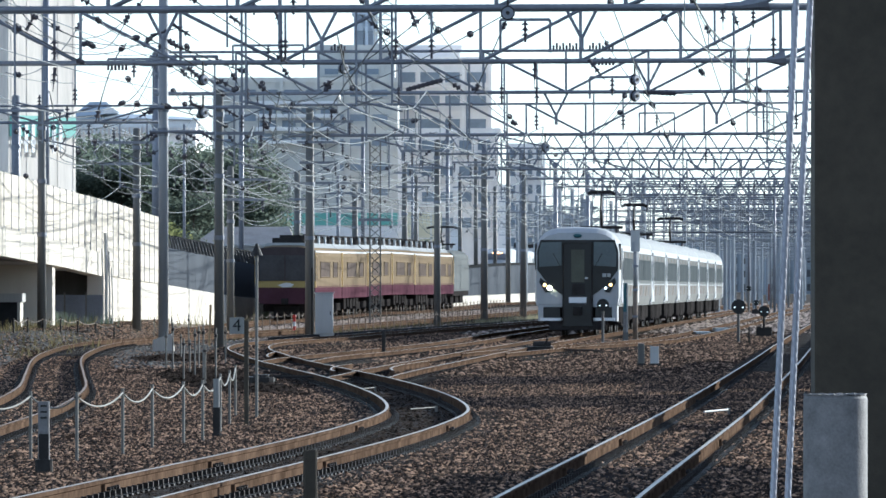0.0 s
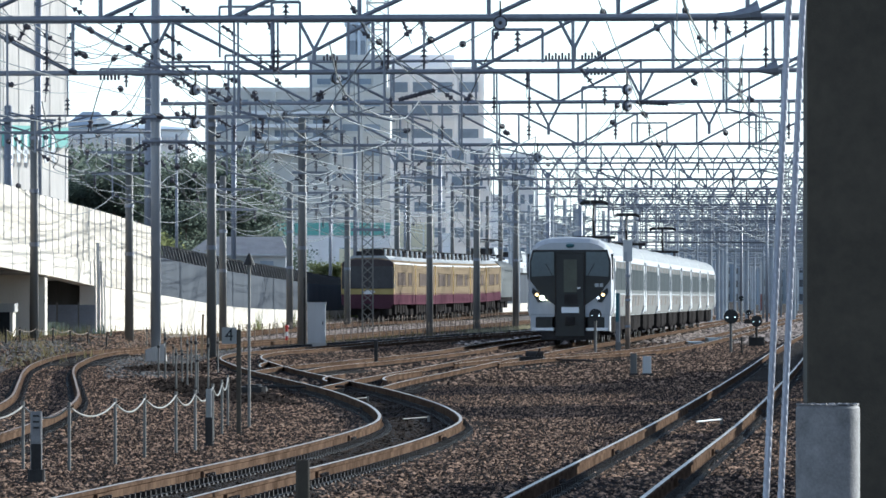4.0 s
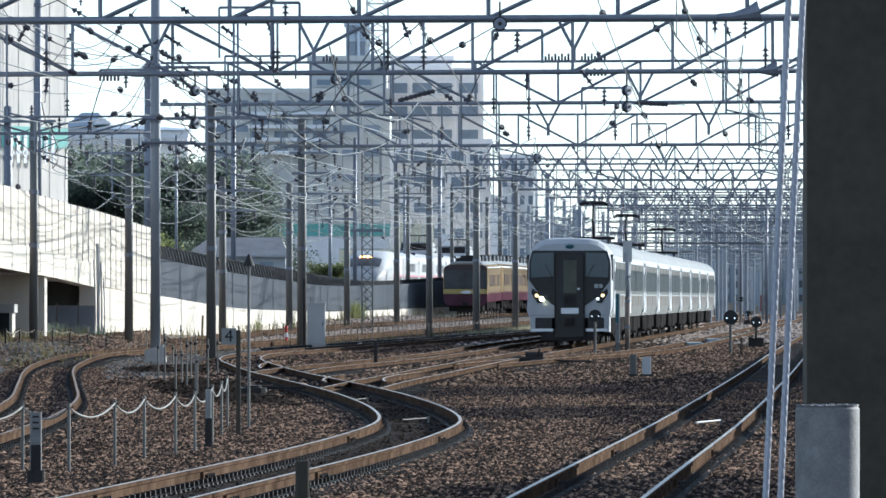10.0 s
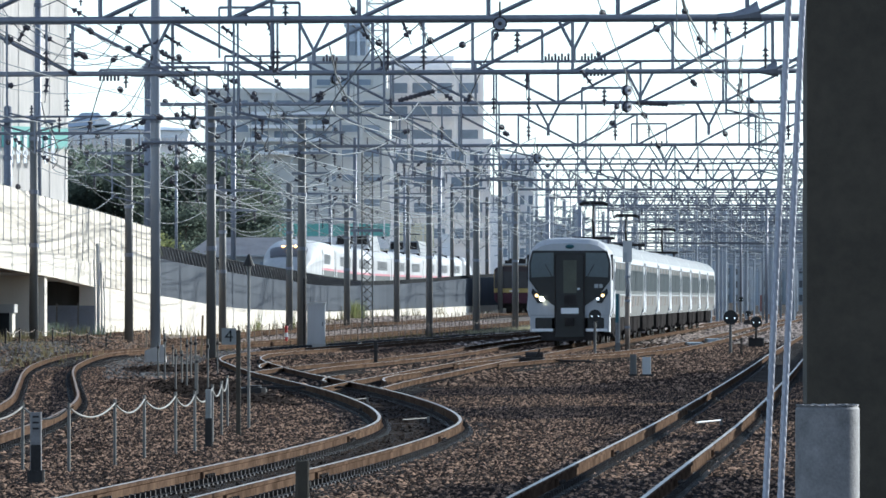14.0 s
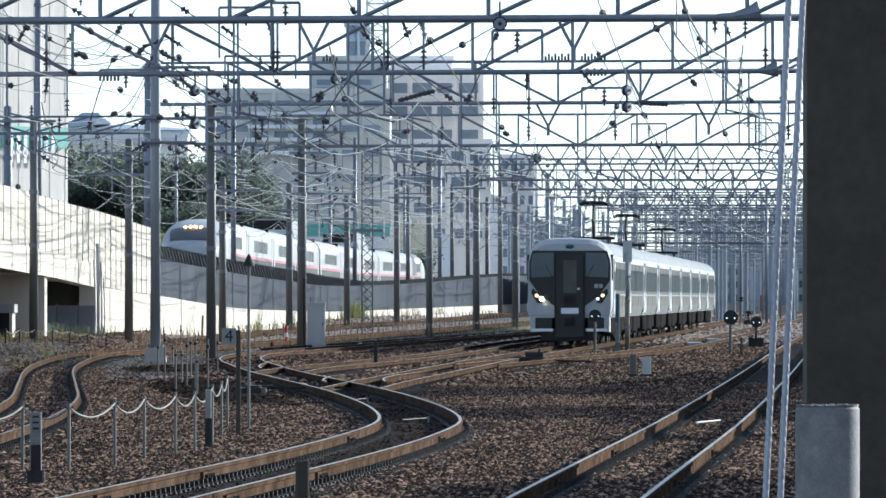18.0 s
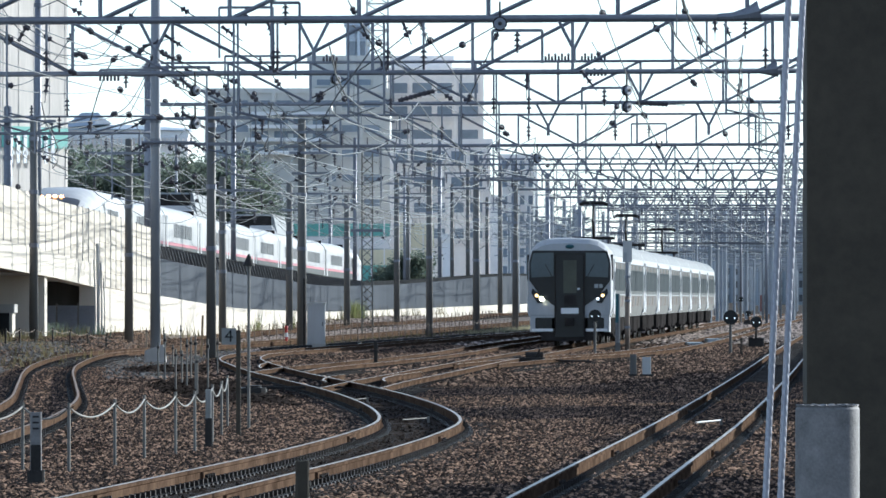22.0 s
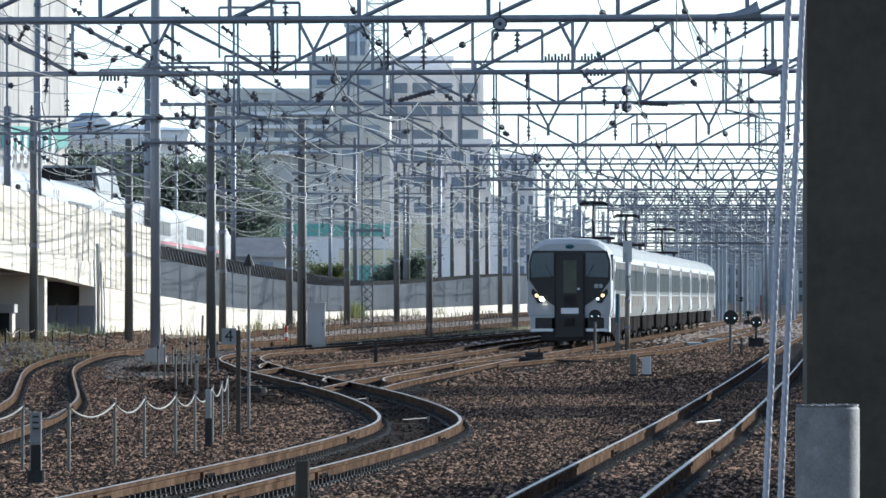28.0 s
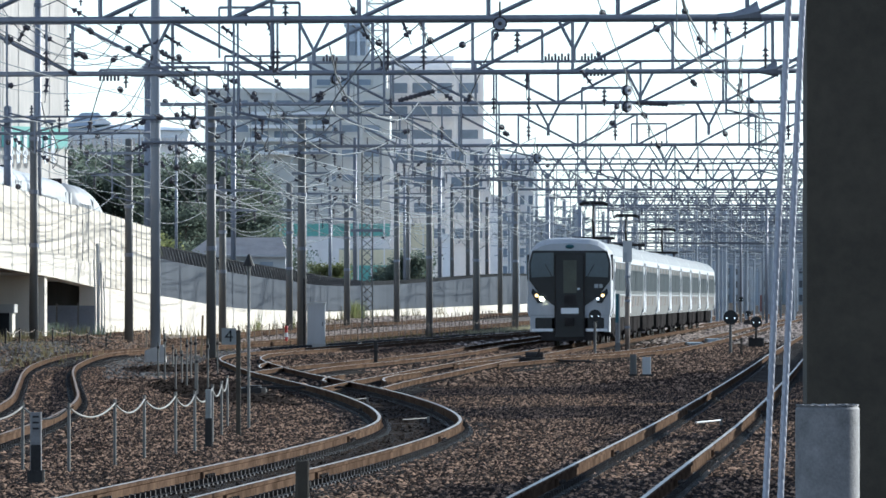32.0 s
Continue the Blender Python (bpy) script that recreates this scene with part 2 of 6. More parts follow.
# ---- mesh tools ----
class Shape:
    def __init__(self):
        self.v, self.f, self.k = [], [], []

    def face(self, ids, k=0):
        self.f.append(ids)
        self.k.append(k)

    def box(self, x0, x1, y0, y1, z0, z1, k=0, m=None, bev=0.0):
        i = len(self.v)
        if bev:
            pts = [(a, b, z) for z in (z0, z1) for a, b in ((x0 + bev, y0), (x1 - bev, y0), (x1, y0 + bev), (x1, y1 - bev), (x1 - bev, y1), (x0 + bev, y1), (x0, y1 - bev), (x0, y0 + bev))]
            n = 8
        else:
            pts = [(a, b, z) for z in (z0, z1) for a, b in ((x0, y0), (x1, y0), (x1, y1), (x0, y1))]
            n = 4
        self.v += [tuple(m @ Vector(p)) for p in pts] if m else pts
        self.face(tuple(i + j for j in reversed(range(n))), k)
        self.face(tuple(i + n + j for j in range(n)), k)
        for j in range(n):
            self.face((i + j, i + (j + 1) % n, i + n + (j + 1) % n, i + n + j), k)
        return self

    def tube(self, pts, r, n=6, k=0, r2=None, cap=True):
        """A round bar along the points, from radius r to r2."""
        pts = [Vector(p) for p in pts]
        i0, m = len(self.v), len(pts)
        for j, p in enumerate(pts):
            d = (pts[min(j + 1, m - 1)] - pts[max(j - 1, 0)]).normalized()
            a = d.cross(Vector((0, 0, 1)) if abs(d.z) < 0.9 else Vector((1, 0, 0))).normalized()
            b = d.cross(a)
            rr = r + ((r2 if r2 is not None else r) - r) * j / max(1, m - 1)
            for q in range(n):
                t = 2 * math.pi * q / n
                self.v.append(tuple(p + a * (rr * math.cos(t)) + b * (rr * math.sin(t))))
        for j in range(m - 1):
            for q in range(n):
                a, b = i0 + j * n + q, i0 + j * n + (q + 1) % n
                self.face((a, a + n, b + n, b), k)
        if cap:
            self.face(tuple(i0 + q for q in range(n)), k)
            self.face(tuple(i0 + (m - 1) * n + q for q in reversed(range(n))), k)
        return self

    def loft(self, rings, k=0, close=True, cap=True):
        """Skin between rings of equally many points; k may be a list, one a side."""
        i0, n = len(self.v), len(rings[0])
        for r in rings:
            self.v += [tuple(p) for p in r]
        for j in range(len(rings) - 1):
            for q in range(n if close else n - 1):
                a, b = i0 + j * n + q, i0 + j * n + (q + 1) % n
                self.face((a, b, b + n, a + n), k[q] if isinstance(k, (list, tuple)) else k)
        if cap:
            e = i0 + (len(rings) - 1) * n
            kk = k[0] if isinstance(k, (list, tuple)) else k
            self.face(tuple(i0 + q for q in reversed(range(n))), kk)
            self.face(tuple(e + q for q in range(n)), kk)
        return self

    def ball(self, c, r, n=10, k=0, sz=1.0):
        rings = []
        for j in range(1, 6):
            t = math.pi * j / 6
            rings.append([(c[0] + r * math.sin(t) * math.cos(2 * math.pi * q / n), c[1] + r * math.sin(t) * math.sin(2 * math.pi * q / n), c[2] - r * sz * math.cos(t)) for q in range(n)])
        return self.loft(rings, k)

    def mesh(self, name, mats, smooth=False):
        me = bpy.data.meshes.new(name)
        me.from_pydata(self.v, [], self.f)
        for m in mats if isinstance(mats, (list, tuple)) else [mats]:
            me.materials.append(m)
        me.polygons.foreach_set("material_index", self.k)
        if smooth:
            me.polygons.foreach_set("use_smooth", [True] * len(self.f))
        me.update()
        return me


def part(name, shape, mats, parent=None, label="", smooth=False, kind=""):
    """Links a shape as ONE mesh object under a thing or a part."""
    me = shape.mesh(name, mats, smooth) if isinstance(shape, Shape) else shape
    ob = new(name, me)
    if parent:
        ob.parent = parent
    return tagged(ob, label, kind=kind)


def thing(name, label, category, group="", at=(0, 0, 0), kind="", rz=0):
    ob = new(name)
    ob.matrix_basis = pose(*at, 0, 0, rz)
    ob.empty_display_size = 0.2
    return tagged(ob, label, category, group, kind)


def curve(rows):
    """A smooth function through (y, x) rows, straight beyond the ends."""
    ys, xs = [r[0] for r in rows], [r[1] for r in rows]
    n = len(rows)
    sl = []
    for i in range(n):
        a, b = max(0, i - 1), min(n - 1, i + 1)
        sl.append((xs[b] - xs[a]) / (ys[b] - ys[a]))

    def f(y):
        if y <= ys[0]:
            return xs[0] + sl[0] * (y - ys[0])
        if y >= ys[-1]:
            return xs[-1] + sl[-1] * (y - ys[-1])
        i = max(j for j in range(n - 1) if ys[j] <= y)
        h = ys[i + 1] - ys[i]
        t = (y - ys[i]) / h
        return ((2 * t ** 3 - 3 * t * t + 1) * xs[i] + (t ** 3 - 2 * t * t + t) * h * sl[i]
                + (3 * t * t - 2 * t ** 3) * xs[i + 1] + (t ** 3 - t * t) * h * sl[i + 1])
    return f


# ---- plan: centre lines of the tracks, as x over y ----
S_LINE = curve([(55, -3.62), (69.2, -2.69), (90, -1.29), (102, -0.66), (113, -0.33), (125.6, -0.51), (140, -1.05), (154, -1.75), (174, -2.95), (188, -3.78),
                (206, -4.7), (231, -5.68), (252, -5.7), (270, -4.7), (285, -3.7), (314, -1.95), (383, 2.75), (500, 10.0), (700, 22.0), (1000, 40.0)])
B_LINE = curve([(154, -1.75), (168, -1.25), (186, -0.45), (219, 1.0), (245, 2.3), (287, 4.41), (350, 7.7), (472, 14.1), (700, 26.0), (1000, 42.0)])
A_LINE = curve([(188, -3.78), (201, -3.3), (219, -2.0), (252, 0.0), (306, 2.2), (383, 5.9), (472, 10.4), (700, 22.4), (1000, 39.0)])
C_LINE = curve([(205, 0.4), (235, 3.1), (252, 5.3), (287, 8.0), (383, 13.3), (472, 18.0), (700, 30.0), (1000, 46.0)])
R_LINE = curve([(55, 0.36), (69.2, 1.106), (115.5, 3.67), (180, 7.0), (252, 10.6), (383, 17.3), (472, 22.0), (700, 34.0), (1000, 50.0)])
L_LINE = curve([(85, -6.0), (102.5, -6.04), (118, -6.15), (138, -6.7), (160, -7.7), (190, -9.1), (211, -9.9), (240, -10.6), (260, -10.6), (275, -9.8), (300, -7.9), (340, -5.3), (400, -1.6), (480, 3.2), (700, 16.0)])
EXPRESS = curve([(330, -9.9), (360, -9.0), (390, -7.85), (480, -2.25), (700, 11.3), (1000, 29.7)])
BULLET = curve([(60, -24.3), (200, -20.3), (318, -16.8), (362, -15.4), (407, -13.8), (451, -12.3), (507, -10.2), (540, -8.7), (584, -6.8), (629, -4.7), (828, 4.5), (1200, 22)])
WALL = curve([(200, -16.9), (318, -13.4), (350, -12.4), (370, -11.6), (392, -10.43), (413, -9.24), (434, -8.1), (465, -6.58), (505, -4.23), (540, -1.94), (565, -0.0), (612, 2.46), (676, 5.57), (760, 9.53), (845, 13.5)])
BULLET_Z = curve([(60, 4.6), (200, 4.0), (318, 3.25), (362, 3.0), (409, 2.75), (480, 2.4), (574, 2.0), (700, 2.1), (828, 2.4), (1200, 2.4)])
RAISE = curve([(290, 0.0), (340, 0.1), (405, 0.2), (440, 0.27), (480, 0.33), (560, 0.48), (700, 0.65), (1000, 0.8)])


def raised(y):
    return 0.0 if y < 290 else min(1.0, max(0.0, RAISE(y)))


def ground_z(x, y):
    edge = S_LINE(y) - 3.2
    z = raised(y) * min(1.0, max(0.0, (edge - x) / 4.5)) if x < edge else 0.0
    verge = min(1, max(0, (-11.2 - x) / 1.2)) * min(1, max(0, (y - 205) / 30)) * 0.45
    mound = min(1, max(0, (WALL(y) + 3.5 - x) / 1.5)) * min(1, max(0, (y - 420) / 40)) * 0.35 if y < 900 else 0.0
    return max(z, verge) + mound


# ---- ground ----
def build_ground():
    s = Shape()
    ys = [-900, -200, -20, 20] + [50 + 2.5 * i for i in range(180)] + [510 + 10 * i for i in range(50)] + [1200, 1600, 2200, 3000, 4500]
    rows = []
    for y in ys:
        e = S_LINE(min(y, 1000)) - 3.2
        xs = [-900, -200, -60, -30, -22, -18, -14, -13, -12, -11]
        xs = xs + [e + (i - 8) * 0.5 if e - 4 > -11 else -11 + (e + 11) * (i + 1) / 9 for i in range(8)] + [e - 0.02, e + 0.02] + [e + 1.5 * i for i in range(1, 16)] + [e + 60, e + 300, e + 1500]
        row = []
        for x in sorted(xs):
            n = noise.noise(Vector((x * 0.5, y * 0.12, 0))) * 0.03 if y < 300 else 0
            row.append((x, y, ground_z(x, y) + n - 0.04))
        rows.append(row)
    cut = [i for i, y in enumerate(ys) if y <= 560][-1]
    mid = [i for i, y in enumerate(ys) if y <= 290][-1]
    n = len(rows[0]) - 1
    s.loft(rows[:mid + 1], 0, close=False, cap=False)
    s.loft(rows[mid:cut + 1], [1] * 18 + [0] * (n - 18), close=False, cap=False)
    s.loft(rows[cut:], [1] * 18 + [2] * (n - 18), close=False, cap=False)
    part("ground", s, [BALLAST, FARGROUND, YARDGROUND], kind="structure", smooth=False, label="dark ballast and earth of a railway yard")


build_ground()


def rail_profile():
    return [(-0.064, 0.0), (0.064, 0.0), (0.064, 0.012), (0.012, 0.03), (0.012, 0.108), (0.034, 0.118), (0.034, 0.145), (0.021, 0.154), (-0.021, 0.154), (-0.034, 0.145),
            (-0.034, 0.118), (-0.012, 0.108), (-0.012, 0.03), (-0.064, 0.012)]


RAIL_K = [0] * 6 + [0, 1, 0] + [0] * 5
SLEEPER_MESH = Shape().box(-1.0, 1.0, -0.1, 0.1, -0.14, 0.0).mesh("sleeper", SLEEPER)


def track(label, line, y0, y1, z=None, gauge=1.067, near=False, step=2.0, pitch=0.6, top=None):
    """Two rails, sleepers and rail clips along a centre line."""
    z = z or (lambda y: 0.0)
    t = thing("railway_track", label, "track", "railway tracks", kind="structure")
    n = int((y1 - y0) / step)
    pts = [(line(y0 + i * step), y0 + i * step) for i in range(n + 1)]
    for side in (-1, 1):
        rings = []
        for i, (x, y) in enumerate(pts):
            dx = (line(y + 0.5) - line(y - 0.5))
            q = math.hypot(1, dx)
            ux, uy = 1 / q, -dx / q
            o = side * (gauge / 2 + 0.033)
            rings.append([(x + (o + a) * ux, y + (o + a) * uy, z(y) + 0.017 + b) for a, b in rail_profile()])
        part("rail", Shape().loft(rings, RAIL_K), [RUST, top or RAILTOP], t, "rust-brown steel rail with a dull top" if top else "rust-brown steel rail with a polished top")
    rest, clips = Shape(), Shape()
    y = y0
    while y < y1:
        dx = line(y + 0.5) - line(y - 0.5)
        m = Matrix.Translation((line(y), y, z(y) + 0.005)) @ Matrix.Rotation(-math.atan(dx), 4, "Z")
        if near and y < 135:
            sl = part("sleeper", SLEEPER_MESH, None, t)
            sl.matrix_basis = m
        else:
            rest.box(-1.0, 1.0, -0.1, 0.1, -0.14, 0.0, m=m)
        for side in (-1, 1):
            o = side * (gauge / 2 + 0.033)
            if y < 260:
                clips.box(o - 0.17, o + 0.17, -0.08, 0.08, 0.0, 0.02, m=m)
                for w in (-0.09, 0.09):
                    clips.box(o + w - 0.025, o + w + 0.025, -0.03, 0.03, 0.015, 0.07, m=m)
        y += pitch
    if rest.v:
        part("sleepers", rest, SLEEPER, t, kind="stuff")
    if clips.v:
        part("rail_clips", clips, IRON, t, kind="stuff")
    return t


track("curving track with rusty rails over dark ballast", S_LINE, 56, 760, near=True, pitch=0.45)
track("straight track with polished rails over dark ballast", R_LINE, 56, 760, near=True, pitch=0.55)
track("yard track leading under the white express train", B_LINE, 154, 900)
track("yard track beside the added dark strip", A_LINE, 188, 900)
track("yard track diverging by a turnout", C_LINE, 210, 900)
track("curved rusty siding beside the chain fence", L_LINE, 86, 700, z=lambda y: ground_z(L_LINE(y), y), top=RUSTTOP)
track("main track along the noise barrier", EXPRESS, 330, 1000, z=lambda y: ground_z(EXPRESS(y), y), top=RUSTTOP)


def short_rail(name, label, pts):
    """A short loose length of rail through a few points of the ground."""
    rings = []
    for i, (x, y) in enumerate(pts):
        a, b = pts[max(0, i - 1)], pts[min(len(pts) - 1, i + 1)]
        q = math.hypot(b[0] - a[0], b[1] - a[1])
        ux, uy = (b[1] - a[1]) / q, -(b[0] - a[0]) / q
        rings.append([(x + v * ux, y + v * uy, 0.02 + z) for v, z in rail_profile()])
    t = thing(name, label, "rail", "check rails of the turnouts", kind="structure")
    part("rail", Shape().loft(rings, RAIL_K), [RUST, RAILTOP], t)


short_rail("check_rail", "short flared check rail at the turnout", [(-4.38, 198.3), (-4.53, 202.8), (-4.63, 209.1), (-4.60, 215.8), (-4.37, 221.1)])
short_rail("check_rail", "short flared check rail at the turnout", [(-2.34, 165.5), (-2.46, 168.6), (-2.49, 172.9), (-2.41, 177.5), (-2.17, 181.0)])
short_rail("check_rail", "short flared check rail at the turnout", [(-1.16, 166.5), (-1.24, 169.6), (-1.23, 174.0), (-1.04, 179.8), (-0.50, 188.6)])

# ---- gravel ----
def stones(name, count, y0, y1, x0, x1, size, material, keep=None, power=1.6, lift=0.0):
    """Loose stones scattered over a stretch of ground, as one object."""
    rng = np.random.default_rng(len(name) + count)
    u = rng.random(count)
    y = y0 * (y1 / y0) ** (u ** (1 / power))
    lo, hi = x0(y), x1(y)
    x = lo + (hi - lo) * rng.random(count)
    if keep is not None:
        m = keep(x, y, rng)
        x, y = x[m], y[m]
    n = len(x)
    z = np.array([ground_z(a, b) for a, b in zip(x, y)]) - 0.03 + lift
    sz = size * (0.5 + rng.random(n) ** 2)
    base = np.array([(1, 0, 0), (0, 1, 0), (-1, 0, 0), (0, -1, 0), (0.15, 0.1, 1)])
    v = base[None] * (0.6 + 0.8 * rng.random((n, 5, 3)))
    a = rng.random(n) * 6.28
    c, s = np.cos(a)[:, None], np.sin(a)[:, None]
    vx, vy = v[..., 0] * c - v[..., 1] * s, v[..., 0] * s + v[..., 1] * c
    v = np.stack([vx * 1.15, vy * 1.15, v[..., 2] * 0.62], -1) * sz[:, None, None] + np.stack([x, y, z], -1)[:, None]
    tri = np.array([(0, 1, 4), (1, 2, 4), (2, 3, 4), (3, 0, 4)])
    f = (tri[None] + 5 * np.arange(n)[:, None, None]).reshape(-1)
    me = bpy.data.meshes.new(name)
    me.vertices.add(n * 5)
    me.vertices.foreach_set("co", v.reshape(-1))
    k = n * 4
    me.loops.add(k * 3)
    me.loops.foreach_set("vertex_index", f)
    me.polygons.add(k)
    me.polygons.foreach_set("loop_start", np.arange(k) * 3)
    me.materials.append(material)
    me.update(calc_edges=True)
    tagged(new(name, me), "loose ballast stones, rust-brown and grey", "gravel", kind="stuff")


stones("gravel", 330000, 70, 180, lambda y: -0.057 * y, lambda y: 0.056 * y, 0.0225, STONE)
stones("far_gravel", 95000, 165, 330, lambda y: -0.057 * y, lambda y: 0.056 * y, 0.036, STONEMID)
stones("terrace_gravel", 84000, 288, 520, lambda y: -0.043 * y + 0.00004 * y * y, lambda y: np.array([S_LINE(v) for v in y]) - 3.3, 0.055, STONEGLARE)
stones("yard_gravel", 36000, 325, 950, lambda y: np.array([S_LINE(v) for v in y]) - 2.9, lambda y: np.array([S_LINE(v) for v in y]) + 18, 0.10, STONEGLARE)
stones("bed_gravel", 24000, 66, 165, lambda y: np.array([S_LINE(v) for v in y]) - 0.5, lambda y: np.array([S_LINE(v) for v in y]) + 0.5, 0.032, STONEDARK, lift=0.02)
stones("track_gravel", 56000, 66, 180, lambda y: 0.0 * y + np.array([R_LINE(v) for v in y]) - 1.1, lambda y: np.array([R_LINE(v) for v in y]) + 1.1, 0.027, STONE, lift=0.03)
stones("siding_gravel", 34000, 88, 220, lambda y: np.array([L_LINE(v) for v in y]) - 1.25, lambda y: np.array([L_LINE(v) for v in y]) + 1.25, 0.028, STONE, lift=0.03)
beside = lambda x, y, rng: np.abs(x - np.array([S_LINE(v) for v in y])) > 0.66
stones("shoulder_gravel", 38000, 66, 178, lambda y: np.array([S_LINE(v) for v in y]) - 1.3, lambda y: np.array([S_LINE(v) for v in y]) + 1.3, 0.025, STONE, keep=beside, lift=0.03)
for nm_, ln_, a_, b_, n_ in (("yard_track_gravel", B_LINE, 168, 290, 14000), ("inner_track_gravel", A_LINE, 205, 330, 13000), ("outer_track_gravel", C_LINE, 215, 330, 9000), ("curve_track_gravel", S_LINE, 170, 330, 15000)):
    stones(nm_, n_, a_, b_, lambda y: np.array([ln_(v) for v in y]) - 1.15, lambda y: np.array([ln_(v) for v in y]) + 1.15, 0.055, STONEMID, lift=0.045)
oily = lambda x, y, rng: rng.random(len(x)) < np.clip(1.25 - ((x - np.array([S_LINE(v) for v in y]) + 1.7) / 1.5) ** 2 - ((y - 166) / 22) ** 2, 0, 1)
stones("oily_gravel", 16000, 140, 192, lambda y: np.array([S_LINE(v) for v in y]) - 3.6, lambda y: np.array([S_LINE(v) for v in y]) - 0.5, 0.045, STONEDARK, keep=oily, lift=0.02)
heap = lambda x, y, rng: rng.random(len(x)) < np.clip(1.4 - ((x + 6.9) / 1.2) ** 2 - ((y - 214) / 9) ** 2, 0, 1)
stones("dark_gravel", 5000, 200, 228, lambda y: -8.4 + 0 * y, lambda y: -5.4 + 0 * y, 0.06, STONEDARK, keep=heap, lift=0.05)
stones("verge_gravel", 36000, 262, 350, lambda y: -0.0535 * y, lambda y: -0.028 * y, 0.036, STONEMID, lift=0.06)
stones("grey_gravel", 17000, 190, 300, lambda y: L_LINE(210) - 5 + 0 * y, lambda y: -6.5 + 0 * y, 0.05, STONE_GREY)


# ---- added dark strip along the raised ground, where the train's shade falls ----
def add_dark_strip():
    s = Shape()
    rings = []
    for i in range(60):
        y = 292 + i * 8
        x = S_LINE(y) - 3.2
        h = 0.07
        rings.append([(x, y, -0.1), (x + 0.22, y, -0.1), (x + 0.2, y, h), (x, y, h)])
    s.loft(rings)
    part("dark_strip", s, DARKWALL, kind="structure", label="low added dark strip where the train's shade falls")


add_dark_strip()

# ---- unseen wall added on the sun side to cast shade bands over the ballast ----
def add_shade_wall():
    w = thing("wall_east", "unseen added wall that casts the shade bands", "wall", kind="structure")
    # Bay lengths and heights are set by the shade wanted on the ground.
    for y0, y1, h in ((57, 90.3, 3.15), (112.4, 117.1, 2.95), (129.5, 136.5, 3.1), (136.5, 151, 4.65), (155, 169, 3.3), (169, 184, 4.95), (184, 190, 3.95), (190, 200, 3.75),
                      (200, 216, 3.4), (216, 234, 3.0), (249, 299, 2.1), (329, 429, 1.8)):
        a, b = 0.0538 * y0 + 4.2, 0.0538 * y1 + 4.2
        part("shade_bay", Shape().loft([[(a, y0, -0.2), (a + 0.4, y0, -0.2), (a + 0.4, y0, h), (a, y0, h)], [(b, y1, -0.2), (b + 0.4, y1, -0.2), (b + 0.4, y1, h), (b, y1, h)]]), CONCRETE, w)


add_shade_wall()

# ---- viaduct with its noise barrier ----
WALL_FOOT = curve([(250, 0.4), (300, 0.3), (350, 0.1), (370, 0.12), (392, 0.21), (413, 0.32), (434, 0.44), (465, 0.57), (505, 0.7), (540, 0.82), (565, 0.9), (612, 0.97), (676, 1.02), (760, 1.05), (845, 1.09)])
GREY_TOP = curve([(350, 3.65), (370, 3.41), (392, 3.15), (413, 2.92), (434, 2.75), (465, 2.56), (505, 2.63), (540, 2.82), (565, 3.02), (612, 3.34), (676, 3.67), (760, 3.87), (845, 4.0)])
WHITE_STRIP = curve([(350, 2.02), (370, 1.76), (392, 1.45), (413, 1.28), (434, 1.19), (465, 1.09), (505, 1.1), (540, 1.16), (565, 1.21), (612, 1.27), (676, 1.33), (760, 1.4), (845, 1.47)])
WHITE_TOP = curve([(110, 7.4), (200, 6.45), (274, 5.66), (288, 5.5), (304, 5.35), (320, 5.22), (334, 5.06), (350, 4.85)])
DECK_LOW = curve([(110, 5.0), (200, 3.75), (274, 2.85), (286, 2.71), (296, 2.6), (317, 2.28), (350, 1.9)])
BEAM_TOP = curve([(110, 6.0), (200, 4.75), (274, 3.8), (286, 3.63), (301, 3.42), (318, 3.16)])
SPLIT = curve([(317, 2.36), (335, 2.15), (350, 2.02)])

TROUGH = curve([(360, 0.7), (455, 0.68), (480, 0.5), (510, 0.26), (760, 0.2)])


